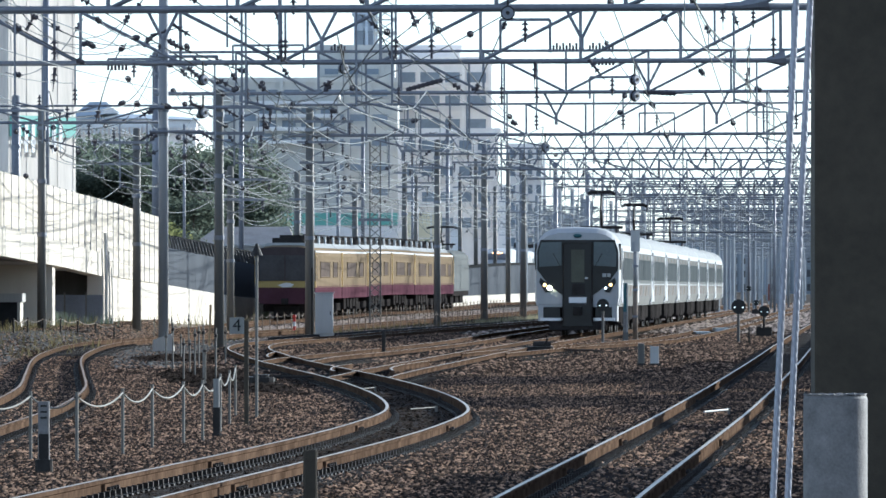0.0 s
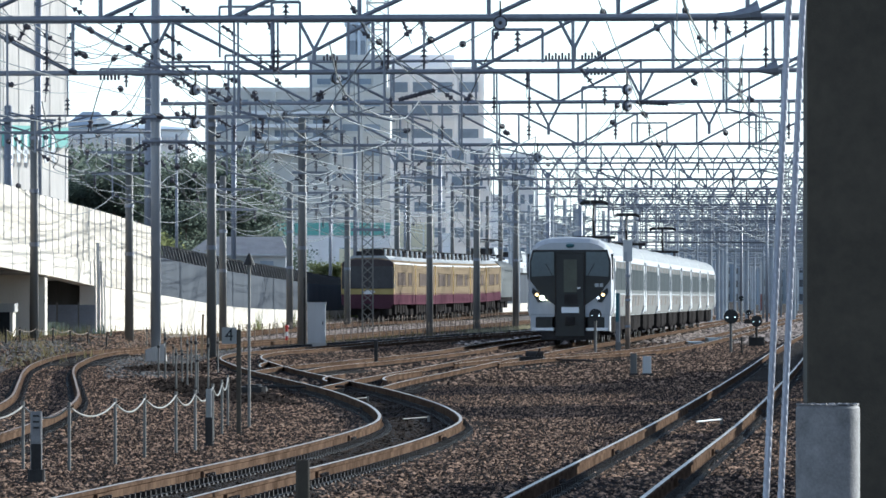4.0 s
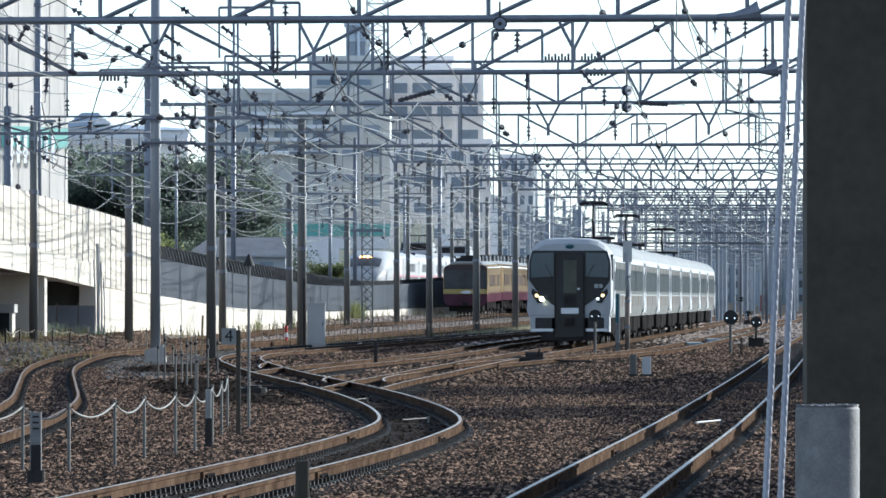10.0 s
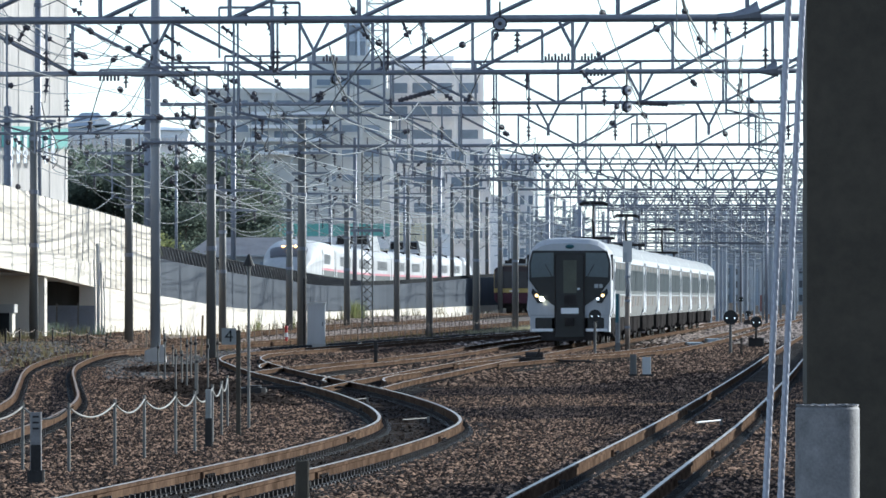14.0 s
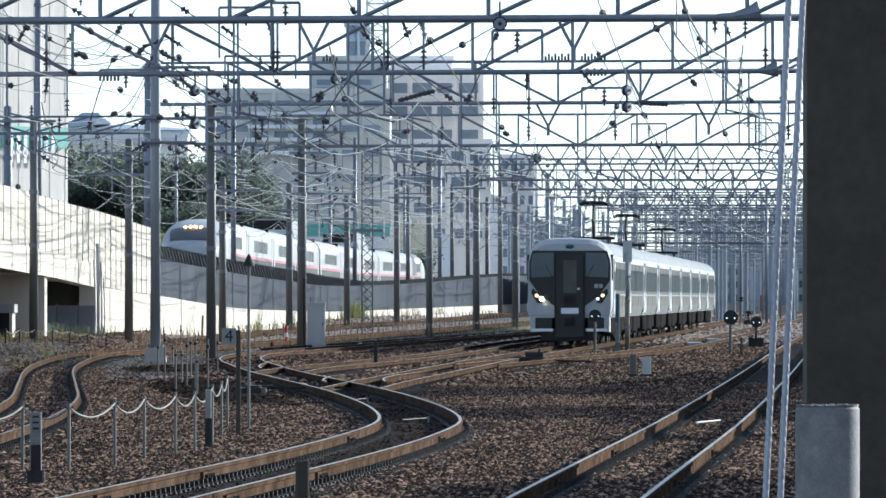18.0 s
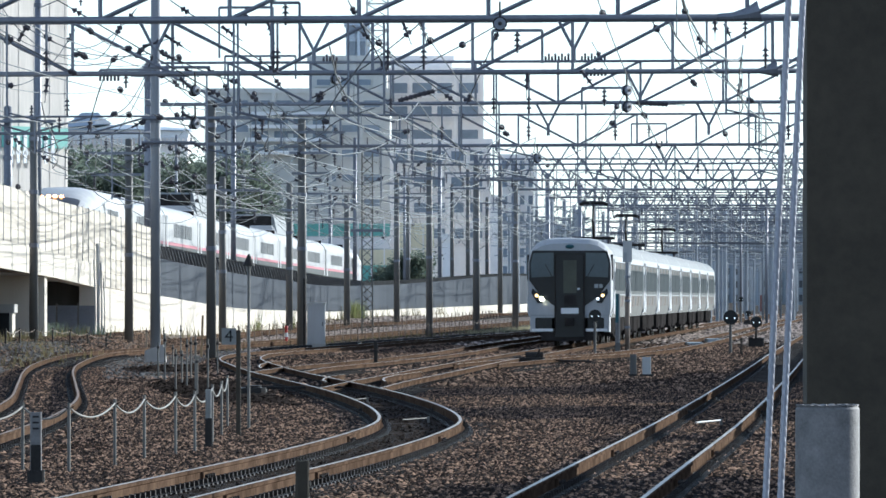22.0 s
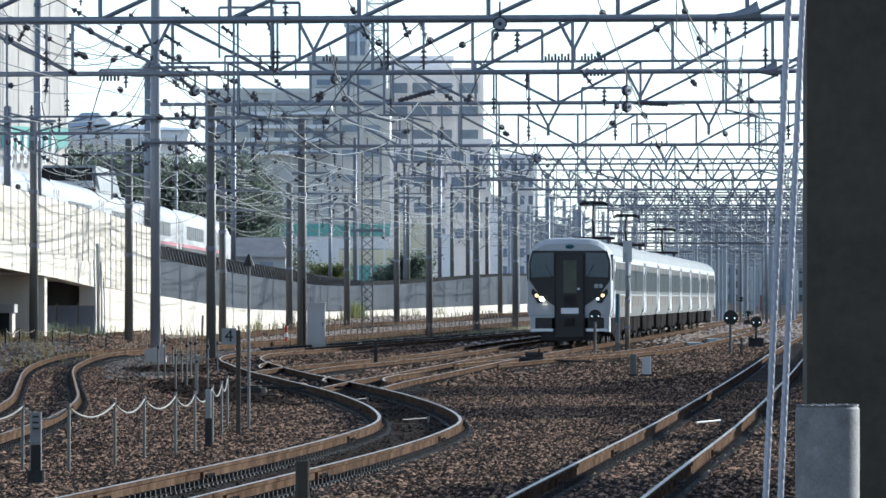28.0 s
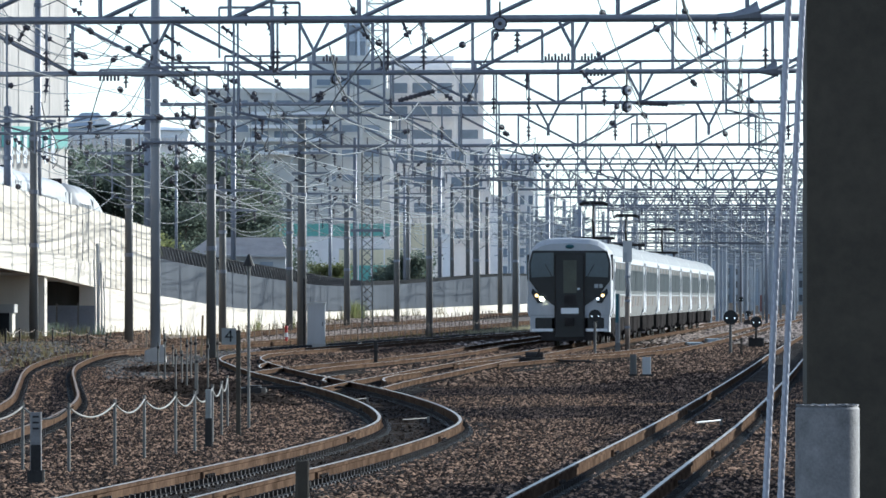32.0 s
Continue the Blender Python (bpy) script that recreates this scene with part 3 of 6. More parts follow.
def barrier():
    w = thing("viaduct_wall", "long concrete viaduct wall with pale and grey noise barrier panels", "wall", kind="structure")
    y = 350.0
    while y < 760:                                   # grey panels over a pale base course
        d = 3.2 if y < 560 else 12.0
        x0, x1 = WALL(y), WALL(y + d)
        f0, f1 = WALL_FOOT(y) - 0.4, WALL_FOOT(y + d) - 0.4
        b0, b1, t0, t1 = WHITE_STRIP(y), WHITE_STRIP(y + d), GREY_TOP(y), GREY_TOP(y + d)
        g = 0.012
        e = y + d - 0.03
        part("base_panel", Shape().loft([[(x0, y, f0), (x0 - 0.35, y, f0), (x0 - 0.35, y, b0), (x0, y, b0)], [(x1, e, f1), (x1 - 0.35, e, f1), (x1 - 0.35, e, b1), (x1, e, b1)]]), WALLWHITE, w)
        part("barrier_panel", Shape().loft([[(x0 - 0.06, y, b0 + g), (x0 - 0.3, y, b0 + g), (x0 - 0.3, y, t0), (x0 - 0.06, y, t0)], [(x1 - 0.06, e, b1 + g), (x1 - 0.3, e, b1 + g), (x1 - 0.3, e, t1), (x1 - 0.06, e, t1)]]), WALLGREY, w)
        y += d
    y = 200.0
    while y < 349.9:                                 # tall pale panels, over the deck edge and then down to the base course
        d = 3.0
        x0, x1, e = WALL(y), WALL(y + d), y + d - 0.025
        low = BEAM_TOP if y < 316 else SPLIT
        b0, b1, t0, t1 = low(y), low(y + d), WHITE_TOP(y), WHITE_TOP(y + d)
        n = 4 if y < 316 else 5
        for q in range(n):
            u, v = q / n, (q + 1) / n - 0.004
            c0, c1, d0, d1 = b0 + (t0 - b0) * u, b1 + (t1 - b1) * u, b0 + (t0 - b0) * v, b1 + (t1 - b1) * v
            part("barrier_panel", Shape().loft([[(x0, y, c0), (x0 - 0.25, y, c0), (x0 - 0.25, y, d0), (x0, y, d0)], [(x1, e, c1), (x1 - 0.25, e, c1), (x1 - 0.25, e, d1), (x1, e, d1)]]), PANELBEIGE, w)
        part("panel_post", Shape().box(-0.04, 0.022, -0.03, 0.03, 0, t0 - b0 + 0.02), STEEL, w).location = (x0, y, b0)
        y += d
    tooth = Shape().loft([[(-0.03, -0.4, 0), (0.07, -0.4, 0), (0.07, 0.15, 0), (-0.03, 0.15, 0)], [(-0.22, 0.6, 0.64), (-0.14, 0.6, 0.64), (-0.14, 1.0, 0.64), (-0.22, 1.0, 0.64)]]).mesh("coping_bracket", IRON)
    y = 350.5
    while y < 500:
        b = part("coping_bracket", tooth, None, w)
        b.location, b.scale.z = (WALL(y) - 0.2, y, GREY_TOP(y) - 0.02), TROUGH(y) / 0.7
        y += 1.75
    rings = [[(WALL(v) - 0.5, v, GREY_TOP(v) - 0.1), (WALL(v) - 0.75, v, GREY_TOP(v) - 0.1), (WALL(v) - 0.75, v, GREY_TOP(v) + TROUGH(v)), (WALL(v) - 0.5, v, GREY_TOP(v) + TROUGH(v))] for v in range(367, 760, 8)]
    part("cable_trough", Shape().loft(rings), DARKWALL, w, "dark cable trough behind the coping")
    rings = []                                       # deck edge beam, and the solid abutment
    for i in range(25):
        y = 196 + 5.04 * i
        x = WALL(y) + 0.05
        rings.append([(x, y, DECK_LOW(y)), (x - 0.5, y, DECK_LOW(y)), (x - 0.5, y, BEAM_TOP(y) - 0.012), (x, y, BEAM_TOP(y) - 0.012)])
    part("edge_beam", Shape().loft(rings), WALLWHITE, w)
    y = 200.0
    while y < 316:                                   # joints of the edge beam
        part("beam_joint", Shape().box(-0.01, 0.012, -0.025, 0.025, 0.02, BEAM_TOP(y) - DECK_LOW(y) - 0.02), STEEL, w).location = (WALL(y) + 0.05, y, DECK_LOW(y))
        y += 6.0
    rings = []
    for y in (318, 324, 332, 340, 349.9):
        x = WALL(y) - 0.04
        rings.append([(x, y, -0.3), (x - 0.6, y, -0.3), (x - 0.6, y, SPLIT(y) - 0.012), (x, y, SPLIT(y) - 0.012)])
    part("abutment", Shape().loft(rings), WALLWHITE, w)
    s = Shape()                                      # deck slab
    rings = []
    for i in range(36):
        y = 110 + 25 * i
        x = min(WALL(y) - 0.5, BULLET(y) + 2.9)
        z = BULLET_Z(y) - 0.25
        rings.append([(x, y, z - 0.5), (BULLET(y) - 6.6, y, z - 0.5), (BULLET(y) - 6.6, y, z), (x, y, z)])
    part("deck", s.loft(rings), CONCRETE, w)
    for y in (258, 294.8):                      # piers under the deck
        x = WALL(y)
        part("pier", Shape().box(x - 7.5, x - 0.12, y - 0.95, y + 0.95, -0.3, BULLET_Z(y) - 0.75), WALLWHITE, w)
    # Both walls have the under-deck shade in their colour.
    part("abutment_wall", Shape().box(WALL(319) - 9.0, WALL(319) - 0.62, 318.4, 319.0, -0.3, BULLET_Z(319) - 0.76), DECKSHADE, w, "abutment face coloured dark as in shade")
    part("back_wall", Shape().loft([[(WALL(y) - 9, y, -0.5), (WALL(y) - 9.3, y, -0.5), (WALL(y) - 9.3, y, BULLET_Z(y) - 0.7), (WALL(y) - 9, y, BULLET_Z(y) - 0.7)] for y in (225, 346)]), DECKSHADE, w, "back wall coloured dark as in shade")


barrier()

pp = thing("drain_pipe", "pale drain pipes on the viaduct abutment", "pipe", at=(-12.93, 309, 0))
for q, r_, zt in ((0, 0.06, 3.9), (0.13, 0.035, 3.2), (-0.12, 0.03, 3.3), (0.24, 0.025, 2.6)):
    part("pipe", Shape().tube([(q, 0, -0.2), (q, 0, zt * 0.55), (q - 0.04, 0, zt)], r_, 10), CABINET, pp)
sh = thing("utility_shed", "low utility shed, front coloured as shaded, with a pale flat roof", "shed", at=(-16.2, 286, 0))
# Front dark, side pale: shade and sunlight are put into the wall colours.
part("front_wall", Shape().box(-1.3, 1.2, -1.0, -0.9, -0.2, 1.34), DARKWALL, sh)
part("side_wall", Shape().box(1.2, 1.3, -1.0, 1.0, -0.2, 1.34), WALLWHITE, sh, "side wall coloured pale as sunlit")
part("roof", Shape().box(-1.35, 1.38, -1.08, 1.08, 1.34, 1.64, bev=0.03), CONCRETE, sh)
for x0, x1, z1, y in ((-15.3, -14.5, 1.27, 308.4), (-14.46, -13.7, 1.27, 308.5), (-13.66, -13.05, 1.27, 308.6)):
    fp = thing("site_panel", "grey steel fence panel under the viaduct", "fence panel", "fence panels under the viaduct", at=((x0 + x1) / 2, y, 0))
    part("sheet", Shape().box((x0 - x1) / 2, (x1 - x0) / 2, -0.03, 0.03, 0.2, z1 + 0.3), STEEL, fp)
    part("panel_post", Shape().box((x0 - x1) / 2 - 0.05, (x0 - x1) / 2 + 0.03, -0.05, 0.05, 0.0, z1 + 0.4), STEELPALE, fp)

track("bullet train track on the viaduct", BULLET, 120, 1000, z=lambda y: BULLET_Z(y) - 0.17, gauge=1.435, step=10)


# ---- poles ----
INSUL = Shape()
for k in range(3):
    INSUL.tube([(0, 0, -0.12 * k - 0.02), (0, 0, -0.12 * k - 0.055), (0, 0, -0.12 * k - 0.075)], 0.04, 12, r2=0.10)
INSUL.tube([(0, 0, 0.06), (0, 0, -0.46)], 0.028, 8)
INSUL = INSUL.mesh("insulator", PORCELAIN)


def insulator(parent, x, y, z, ry=0.0, rx=0.0):
    o = part("insulator", INSUL, None, parent, "dark ribbed porcelain insulator")
    o.matrix_basis = pose(x, y, z, rx, ry, 0)
    return o


def pole(x, y, z0, z1, r, material=POLE, label="round grey concrete catenary pole", arms=0, side=1):
    p = thing("catenary_pole", label, "pole", "catenary poles", at=(x, y, z0))
    h = z1 - z0
    part("shaft", Shape().tube([(0, 0, -0.3), (0, 0, h)], r, 14, r2=r * 0.82), material, p, smooth=True)
    for i in range(3):
        zz = h * (0.42 + 0.24 * i)
        part("clamp_band", Shape().tube([(0, 0, zz), (0, 0, zz + 0.14)], r * 1.04, 14), STEEL, p)
    part("pole_cap", Shape().tube([(0, 0, h), (0, 0, h + 0.05)], r * 0.86, 14, r2=r * 0.5), material, p)
    for i in range(arms):
        zz = h - 0.5 - 0.8 * i
        w = 1.7 - 0.3 * i
        arm = part("cross_arm", Shape().box(-w * 0.35, w, -r - 0.1, -r, zz - 0.05, zz + 0.05) if side > 0 else Shape().box(-w, w * 0.35, -r - 0.1, -r, zz - 0.05, zz + 0.05), STEEL, p)
        part("arm_stay", Shape().tube([(0, -r, zz - 0.6), (side * w * 0.8, -r - 0.05, zz - 0.05)], 0.022, 6), STEEL, p)
        insulator(arm, side * w * 0.92, -r - 0.05, zz - 0.05)
        insulator(arm, side * w * 0.5, -r - 0.05, zz + 0.5)
    return p


POLES = [
    (-13.51, 272, 7.78, 0.155, 1, 1), (-11.82, 310, 7.80, 0.17, 2, -1),
    (-7.09, 252, 7.86, 0.16, 2, 1), (-8.83, 330, 6.67, 0.16, 2, 1),
    (-7.46, 400, 7.42, 0.18, 2, 1), (-5.50, 321, 8.81, 0.19, 3, 1),
]
FAR_POLES = [
    (-5.13, 440, 7.37, 0.18, 2, -1), (-2.64, 470, 8.88, 0.18, 2, 1),
    (-0.65, 392, 8.84, 0.17, 2, -1), (1.75, 432, 8.90, 0.2, 2, -1),
    (4.13, 470, 9.20, 0.19, 1, -1), (1.87, 620, 11.55, 0.17, 1, 1), (4.16, 600, 11.64, 0.19, 1, 1),
    (-2.38, 560, 9.45, 0.16, 1, 1), (0.75, 680, 10.62, 0.18, 1, 1), (3.85, 720, 10.64, 0.18, 1, 1),
]
for x, y, z1, r, a, sd_ in POLES + FAR_POLES:
    pole(x, y, ground_z(x, y), z1, r, arms=a, side=sd_)
for x, y, z1, r in ((-14.75, 300, 13.5, 0.14), (-12.89, 360, 12.05, 0.19), (-10.94, 430, 11.82, 0.15), (-5.99, 560, 12.72, 0.15), (-0.26, 640, 14.27, 0.17), (-15.32, 290, 8.57, 0.17), (-15.22, 470, 11.13, 0.09), (-2.98, 640, 11.86, 0.12), (-7.68, 560, 9.45, 0.12)):
    pole(x, y, BULLET_Z(y) - 0.3, z1, r, STEEL, "steel catenary pole standing on the viaduct", 1, 1)

# tall grey steel mast on a concrete footing
mast = thing("steel_mast", "tall pale grey steel mast on a concrete footing", "mast", at=(-8.41, 241, 0))
part("shaft", Shape().tube([(0, 0, 0.3), (0, 0, 11.5)], 0.15, 14, r2=0.14), MASTGREY, mast, smooth=True)
part("footing", Shape().loft([[(-0.3, -0.35, -0.2), (0.35, -0.35, -0.2), (0.35, 0.35, -0.2), (-0.3, 0.35, -0.2)], [(-0.3, -0.35, 0.32), (0.25, -0.35, 0.5), (0.25, 0.35, 0.5), (-0.3, 0.35, 0.32)]]), CONCRETE, mast, "grey concrete footing")
for zz, w in ((8.6, 1.6), (7.1, 1.9), (6.4, 1.2)):
    part("cross_arm", Shape().tube([(-0.4, -0.2, zz), (w, -0.2, zz)], 0.045, 8), STEEL, mast)
    part("clamp_band", Shape().tube([(0, 0, zz - 0.12), (0, 0, zz + 0.12)], 0.17, 14), STEEL, mast)
    for q in (-0.3, w * 0.55, w * 0.95):
        insulator(mast, q, -0.2, zz - 0.04, ry=-60 if q > 0 else 60)

# lattice mast
lm = thing("lattice_mast", "slim grey lattice mast with a cross bar", "mast", at=(-3.45, 375, 0.35))
hh = 8.49 - 0.35
for a, b in ((-1, -1), (1, -1), (1, 1), (-1, 1)):
    part("corner_angle", Shape().box(a * 0.24 - 0.03, a * 0.24 + 0.03, b * 0.24 - 0.03, b * 0.24 + 0.03, -0.3, hh), STEELPALE, lm)
for k in range(int(hh / 0.42)):
    z = 0.42 * k
    for b in (-0.25, 0.25):
        part("lattice_bar", Shape().tube([(-0.24, b, z), (0.24, b, z + 0.42)], 0.018, 4), STEELPALE, lm)
        part("lattice_bar", Shape().tube([(0.24, b, z), (-0.24, b, z + 0.42)], 0.018, 4), STEELPALE, lm)
part("cross_bar", Shape().box(-0.75, 0.7, -0.3, -0.24, 4.86 - 0.35, 4.99 - 0.35), STEEL, lm)


# ---- gantries ----
def tension_wheel(x, y, z, r=0.165):
    w = thing("tension_wheel", "dark spoked wire tensioning wheel hung from a gantry", "pulley", "tensioning wheels", at=(x, y, z), rz=0 if x > 0 and x < 2 else 52)
    ring = [(r * math.cos(a * math.pi / 8), 0, r * math.sin(a * math.pi / 8)) for a in range(17)]
    part("rim", Shape().tube(ring, 0.022, 6, cap=False), IRON, w)
    part("disc", Shape().tube([(0, -0.09, 0), (0, 0.09, 0)], r * 0.9, 20), STEEL, w)
    part("hub", Shape().tube([(0, -0.12, 0), (0, 0.12, 0)], 0.045, 10), IRON, w)
    part("hanger", Shape().box(-0.02, 0.02, -0.02, 0.02, 0, r + 0.35), IRON, w)
    return w


def hung_frame(g, x, zl, w, h):
    """A rectangular drop frame of thin bars below or above a chord."""
    f = part("drop_frame", Shape().box(x - w / 2, x + w / 2, -0.03, 0.03, zl - 0.035, zl + 0.035), STEEL, g)
    for q in (-w / 2, w / 2):
        part("frame_leg", Shape().box(x + q - 0.03, x + q + 0.03, -0.03, 0.03, zl - h, zl), STEEL, f)
    insulator(f, x, 0, zl - 0.05)


def gantry(y, x0, x1, zl, depth, panel, r, posts, material=STEEL, label="steel overhead line gantry with a lattice beam", flip=None, tracks=(), vees=(), zig=False):
    g = thing("overhead_gantry", label, "gantry", "overhead gantries", at=(0, y, 0))
    zu = zl + depth
    if y < 400:
        g.rotation_euler = (0, -radians(0.25), 0)
    part("lower_chord", Shape().tube([(x0, 0, zl), (x1, 0, zl)], r, 10), material, g, smooth=True)
    part("upper_chord", Shape().tube([(x0, 0, zu), (x1, 0, zu)], r * 0.7, 8), material, g, smooth=True)
    n = max(2, round((x1 - x0) / panel))
    d = (x1 - x0) / n
    mid = flip if flip is not None else n // 2
    far = Shape()
    for i in range(n):
        a, b = x0 + i * d, x0 + (i + 1) * d
        if y > 560:
            m = (a + b) / 2
            far.tube([(a, 0, zl), (m, 0, zu)], r * 0.7, 4).tube([(m, 0, zu), (b, 0, zl)], r * 0.7, 4)
            if i % 4:
                far.tube([(m, 0, zl), (m, 0, zl - 2.4)], r * 0.6, 4).tube([(m, 0, zl - 1.2), (m + 0.9, 0, zl - 1.0)], r * 0.4, 4)
        elif zig:
            m = (a + b) / 2
            part("diagonal_brace", Shape().tube([(a, 0, zl), (m, 0, zu)], r * 0.72, 5), material, g)
            part("diagonal_brace", Shape().tube([(m, 0, zu), (b, 0, zl)], r * 0.72, 5), material, g)
        else:
            lo, hi = (a, b) if i >= mid else (b, a)
            part("diagonal_brace", Shape().tube([(lo, 0, zl), (hi, 0, zu)], r * 0.75, 6), material, g)
            part("vertical_brace", Shape().tube([(a, 0, zl), (a, 0, zu)], r * 0.72, 6), material, g)
    if y > 560:
        for dz in (0.9, 1.7, 2.4):
            far.tube([(x0, 0, zl - dz), (x1, 0, zl - dz)], 0.045, 4)
    if far.v:
        part("lattice", far, material, g, "fine far lattice", kind="stuff")
    for px in posts:
        part("post", Shape().tube([(px, 0, ground_z(px, y) - 0.3), (px, 0, zu + 0.4)], 0.15 if y < 560 else 0.1, 10), material, g, smooth=True)
    for x in tracks:
        if x0 < x < x1:
            part("hanger_rod", Shape().tube([(x, 0, zl), (x, 0, zl - 0.7)], 0.03, 6), material, g)
            insulator(g, x, 0, zl - 0.7)
            part("steady_arm", Shape().tube([(x - 0.9, 0, zl - 2.1), (x + 0.15, 0, zl - 2.35)], 0.022, 5), material, g)
            part("hanger_rod", Shape().tube([(x - 0.9, 0, zl), (x - 0.9, 0, zl - 2.2)], 0.028, 5), material, g)
    for x in vees:
        part("vee_bracket", Shape().tube([(x - 0.37, 0, zl), (x, 0, zl - 0.72)], 0.042, 6).tube([(x + 0.37, 0, zl), (x, 0, zl - 0.72)], 0.042, 6).tube([(x - 0.0, 0, zl - 0.65), (x, 0, zl - 1.0)], 0.055, 6), material, g)
    return g


LINES = (S_LINE, A_LINE, B_LINE, C_LINE, R_LINE, L_LINE)
at_y = lambda y: [f(y) for f in LINES]
ga = gantry(187, -13.62, 9.88, 8.2, 1.35, 2.937, 0.08, [8.48], tracks=at_y(187), vees=(-6.50, -2.90, 3.00), flip=1)
gb = gantry(228, -15.75, 11.93, 8.1, 1.42, 2.768, 0.074, [10.34], tracks=at_y(228), vees=(5.49,), flip=4)
gc = gantry(252, -9.06, 13.65, 7.81, 1.27, 2.523, 0.06, [11.42], tracks=at_y(252), vees=(3.25, 8.16), flip=5)
gd = gantry(321, -6.27, 14.53, 7.79, 1.2, 2.31, 0.065, [14.55], tracks=at_y(321), vees=(-1.85, 8.72), flip=5)
gantry(392, -0.65, 17.77, 8.2, 0.95, 1.25, 0.05, [17.77], tracks=at_y(392), zig=True)
gantry(272, -17.5, -9.63, 7.35, 0.55, 2.2, 0.05, [], tracks=at_y(272))
part("end_cone", Shape().tube([(6.26, -0.02, 8.2), (6.62, -0.02, 8.215)], 0.082, 10, r2=0.1).tube([(6.62, -0.02, 8.215), (6.98, -0.02, 8.27)], 0.1, 10, r2=0.17).tube([(6.98, -0.02, 8.27), (7.22, -0.02, 8.33)], 0.17, 10, r2=0.26), STEEL, ga)
part("end_cone", Shape().tube([(8.77, -0.02, 8.1), (9.29, -0.02, 8.16)], 0.07, 10, r2=0.24), STEEL, gb)
hung_frame(ga, 1.72, 7.92, 1.129, 0.75)
hung_frame(gb, 4.50, 7.65, 1.251, 0.6)
hung_frame(gb, 8.41, 9.51, 2.142, 1.0)
hung_frame(ga, -3.54, 8.57, 0.641, 1.3)
hung_frame(gb, -5.41, 9.92, 1.486, 1.4)
hung_frame(gb, -8.74, 8.21, 1.439, 0.1)
hung_frame(gc, -7.93, 7.80, 1.556, 0.3)
hung_frame(gc, -5.55, 9.28, 2.160, 0.7)
hung_frame(gd, 8.06, 8.61, 1.365, 0.8)
hung_frame(gd, 12.35, 8.63, 1.541, 0.8)
for x, y, z in ((1.27, 184, 7.98), (-6.80, 226, 7.55), (-6.80, 226, 6.64), (5.04, 226, 7.55), (5.04, 226, 7.10), (-2.95, 226, 7.86), (3.64, 318, 7.26)):
    tension_wheel(x, y, z, 0.145 if y < 300 else 0.19)

for gg, px0, n_, zz in ((gc, 3.18, 8, 9.1), (gc, 4.29, 8, 9.1), (gb, 3.93, 7, 7.98), (gd, 8.06, 9, 7.72), (gc, -3.61, 5, 9.1), (gb, -9.45, 6, 7.9)):
    for q in range(n_):
        part("bus_insulator", Shape().tube([(px0 + 0.1 * q, 0, zz), (px0 + 0.1 * q, 0, zz + (0.22 if q % 2 else 0.14))], 0.035, 8), PORCELAIN, gg)

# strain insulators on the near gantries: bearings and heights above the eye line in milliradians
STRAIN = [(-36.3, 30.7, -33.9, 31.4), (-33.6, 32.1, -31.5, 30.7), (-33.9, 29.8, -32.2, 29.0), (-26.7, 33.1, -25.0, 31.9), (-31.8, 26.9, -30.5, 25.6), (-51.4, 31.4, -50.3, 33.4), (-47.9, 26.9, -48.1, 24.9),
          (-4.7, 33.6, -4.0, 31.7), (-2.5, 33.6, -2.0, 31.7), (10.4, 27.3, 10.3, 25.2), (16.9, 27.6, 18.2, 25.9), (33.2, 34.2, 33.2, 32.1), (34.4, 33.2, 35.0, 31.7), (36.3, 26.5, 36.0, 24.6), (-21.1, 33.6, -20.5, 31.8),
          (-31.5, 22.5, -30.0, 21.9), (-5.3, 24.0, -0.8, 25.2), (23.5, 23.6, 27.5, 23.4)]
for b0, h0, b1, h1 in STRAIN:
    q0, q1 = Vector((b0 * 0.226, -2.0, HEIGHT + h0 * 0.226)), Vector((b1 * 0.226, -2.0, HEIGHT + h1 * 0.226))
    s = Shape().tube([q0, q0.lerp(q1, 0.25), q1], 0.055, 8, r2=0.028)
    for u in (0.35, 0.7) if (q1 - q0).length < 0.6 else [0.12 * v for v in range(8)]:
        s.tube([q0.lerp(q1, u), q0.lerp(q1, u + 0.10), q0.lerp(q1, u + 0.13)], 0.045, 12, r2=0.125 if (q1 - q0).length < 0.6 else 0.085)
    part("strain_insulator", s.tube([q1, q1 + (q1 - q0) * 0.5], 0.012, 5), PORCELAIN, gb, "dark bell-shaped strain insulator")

k = 0
for y in (432, 470, 508, 552, 575, 598, 622, 646, 670, 694, 718, 742, 766, 790, 815, 840, 865, 890, 915, 940, 965, 990, 1015, 1040, 1070, 1100, 1130, 1160, 1190):
    xa = 1.75 + (y - 432) * 0.0618
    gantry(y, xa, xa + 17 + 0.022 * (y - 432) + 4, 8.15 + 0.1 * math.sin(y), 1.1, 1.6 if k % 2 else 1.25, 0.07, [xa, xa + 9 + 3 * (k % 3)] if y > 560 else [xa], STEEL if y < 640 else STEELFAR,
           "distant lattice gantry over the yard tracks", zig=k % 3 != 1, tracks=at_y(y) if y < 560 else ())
    k += 1


# ---- overhead wires ----
DROP = {}


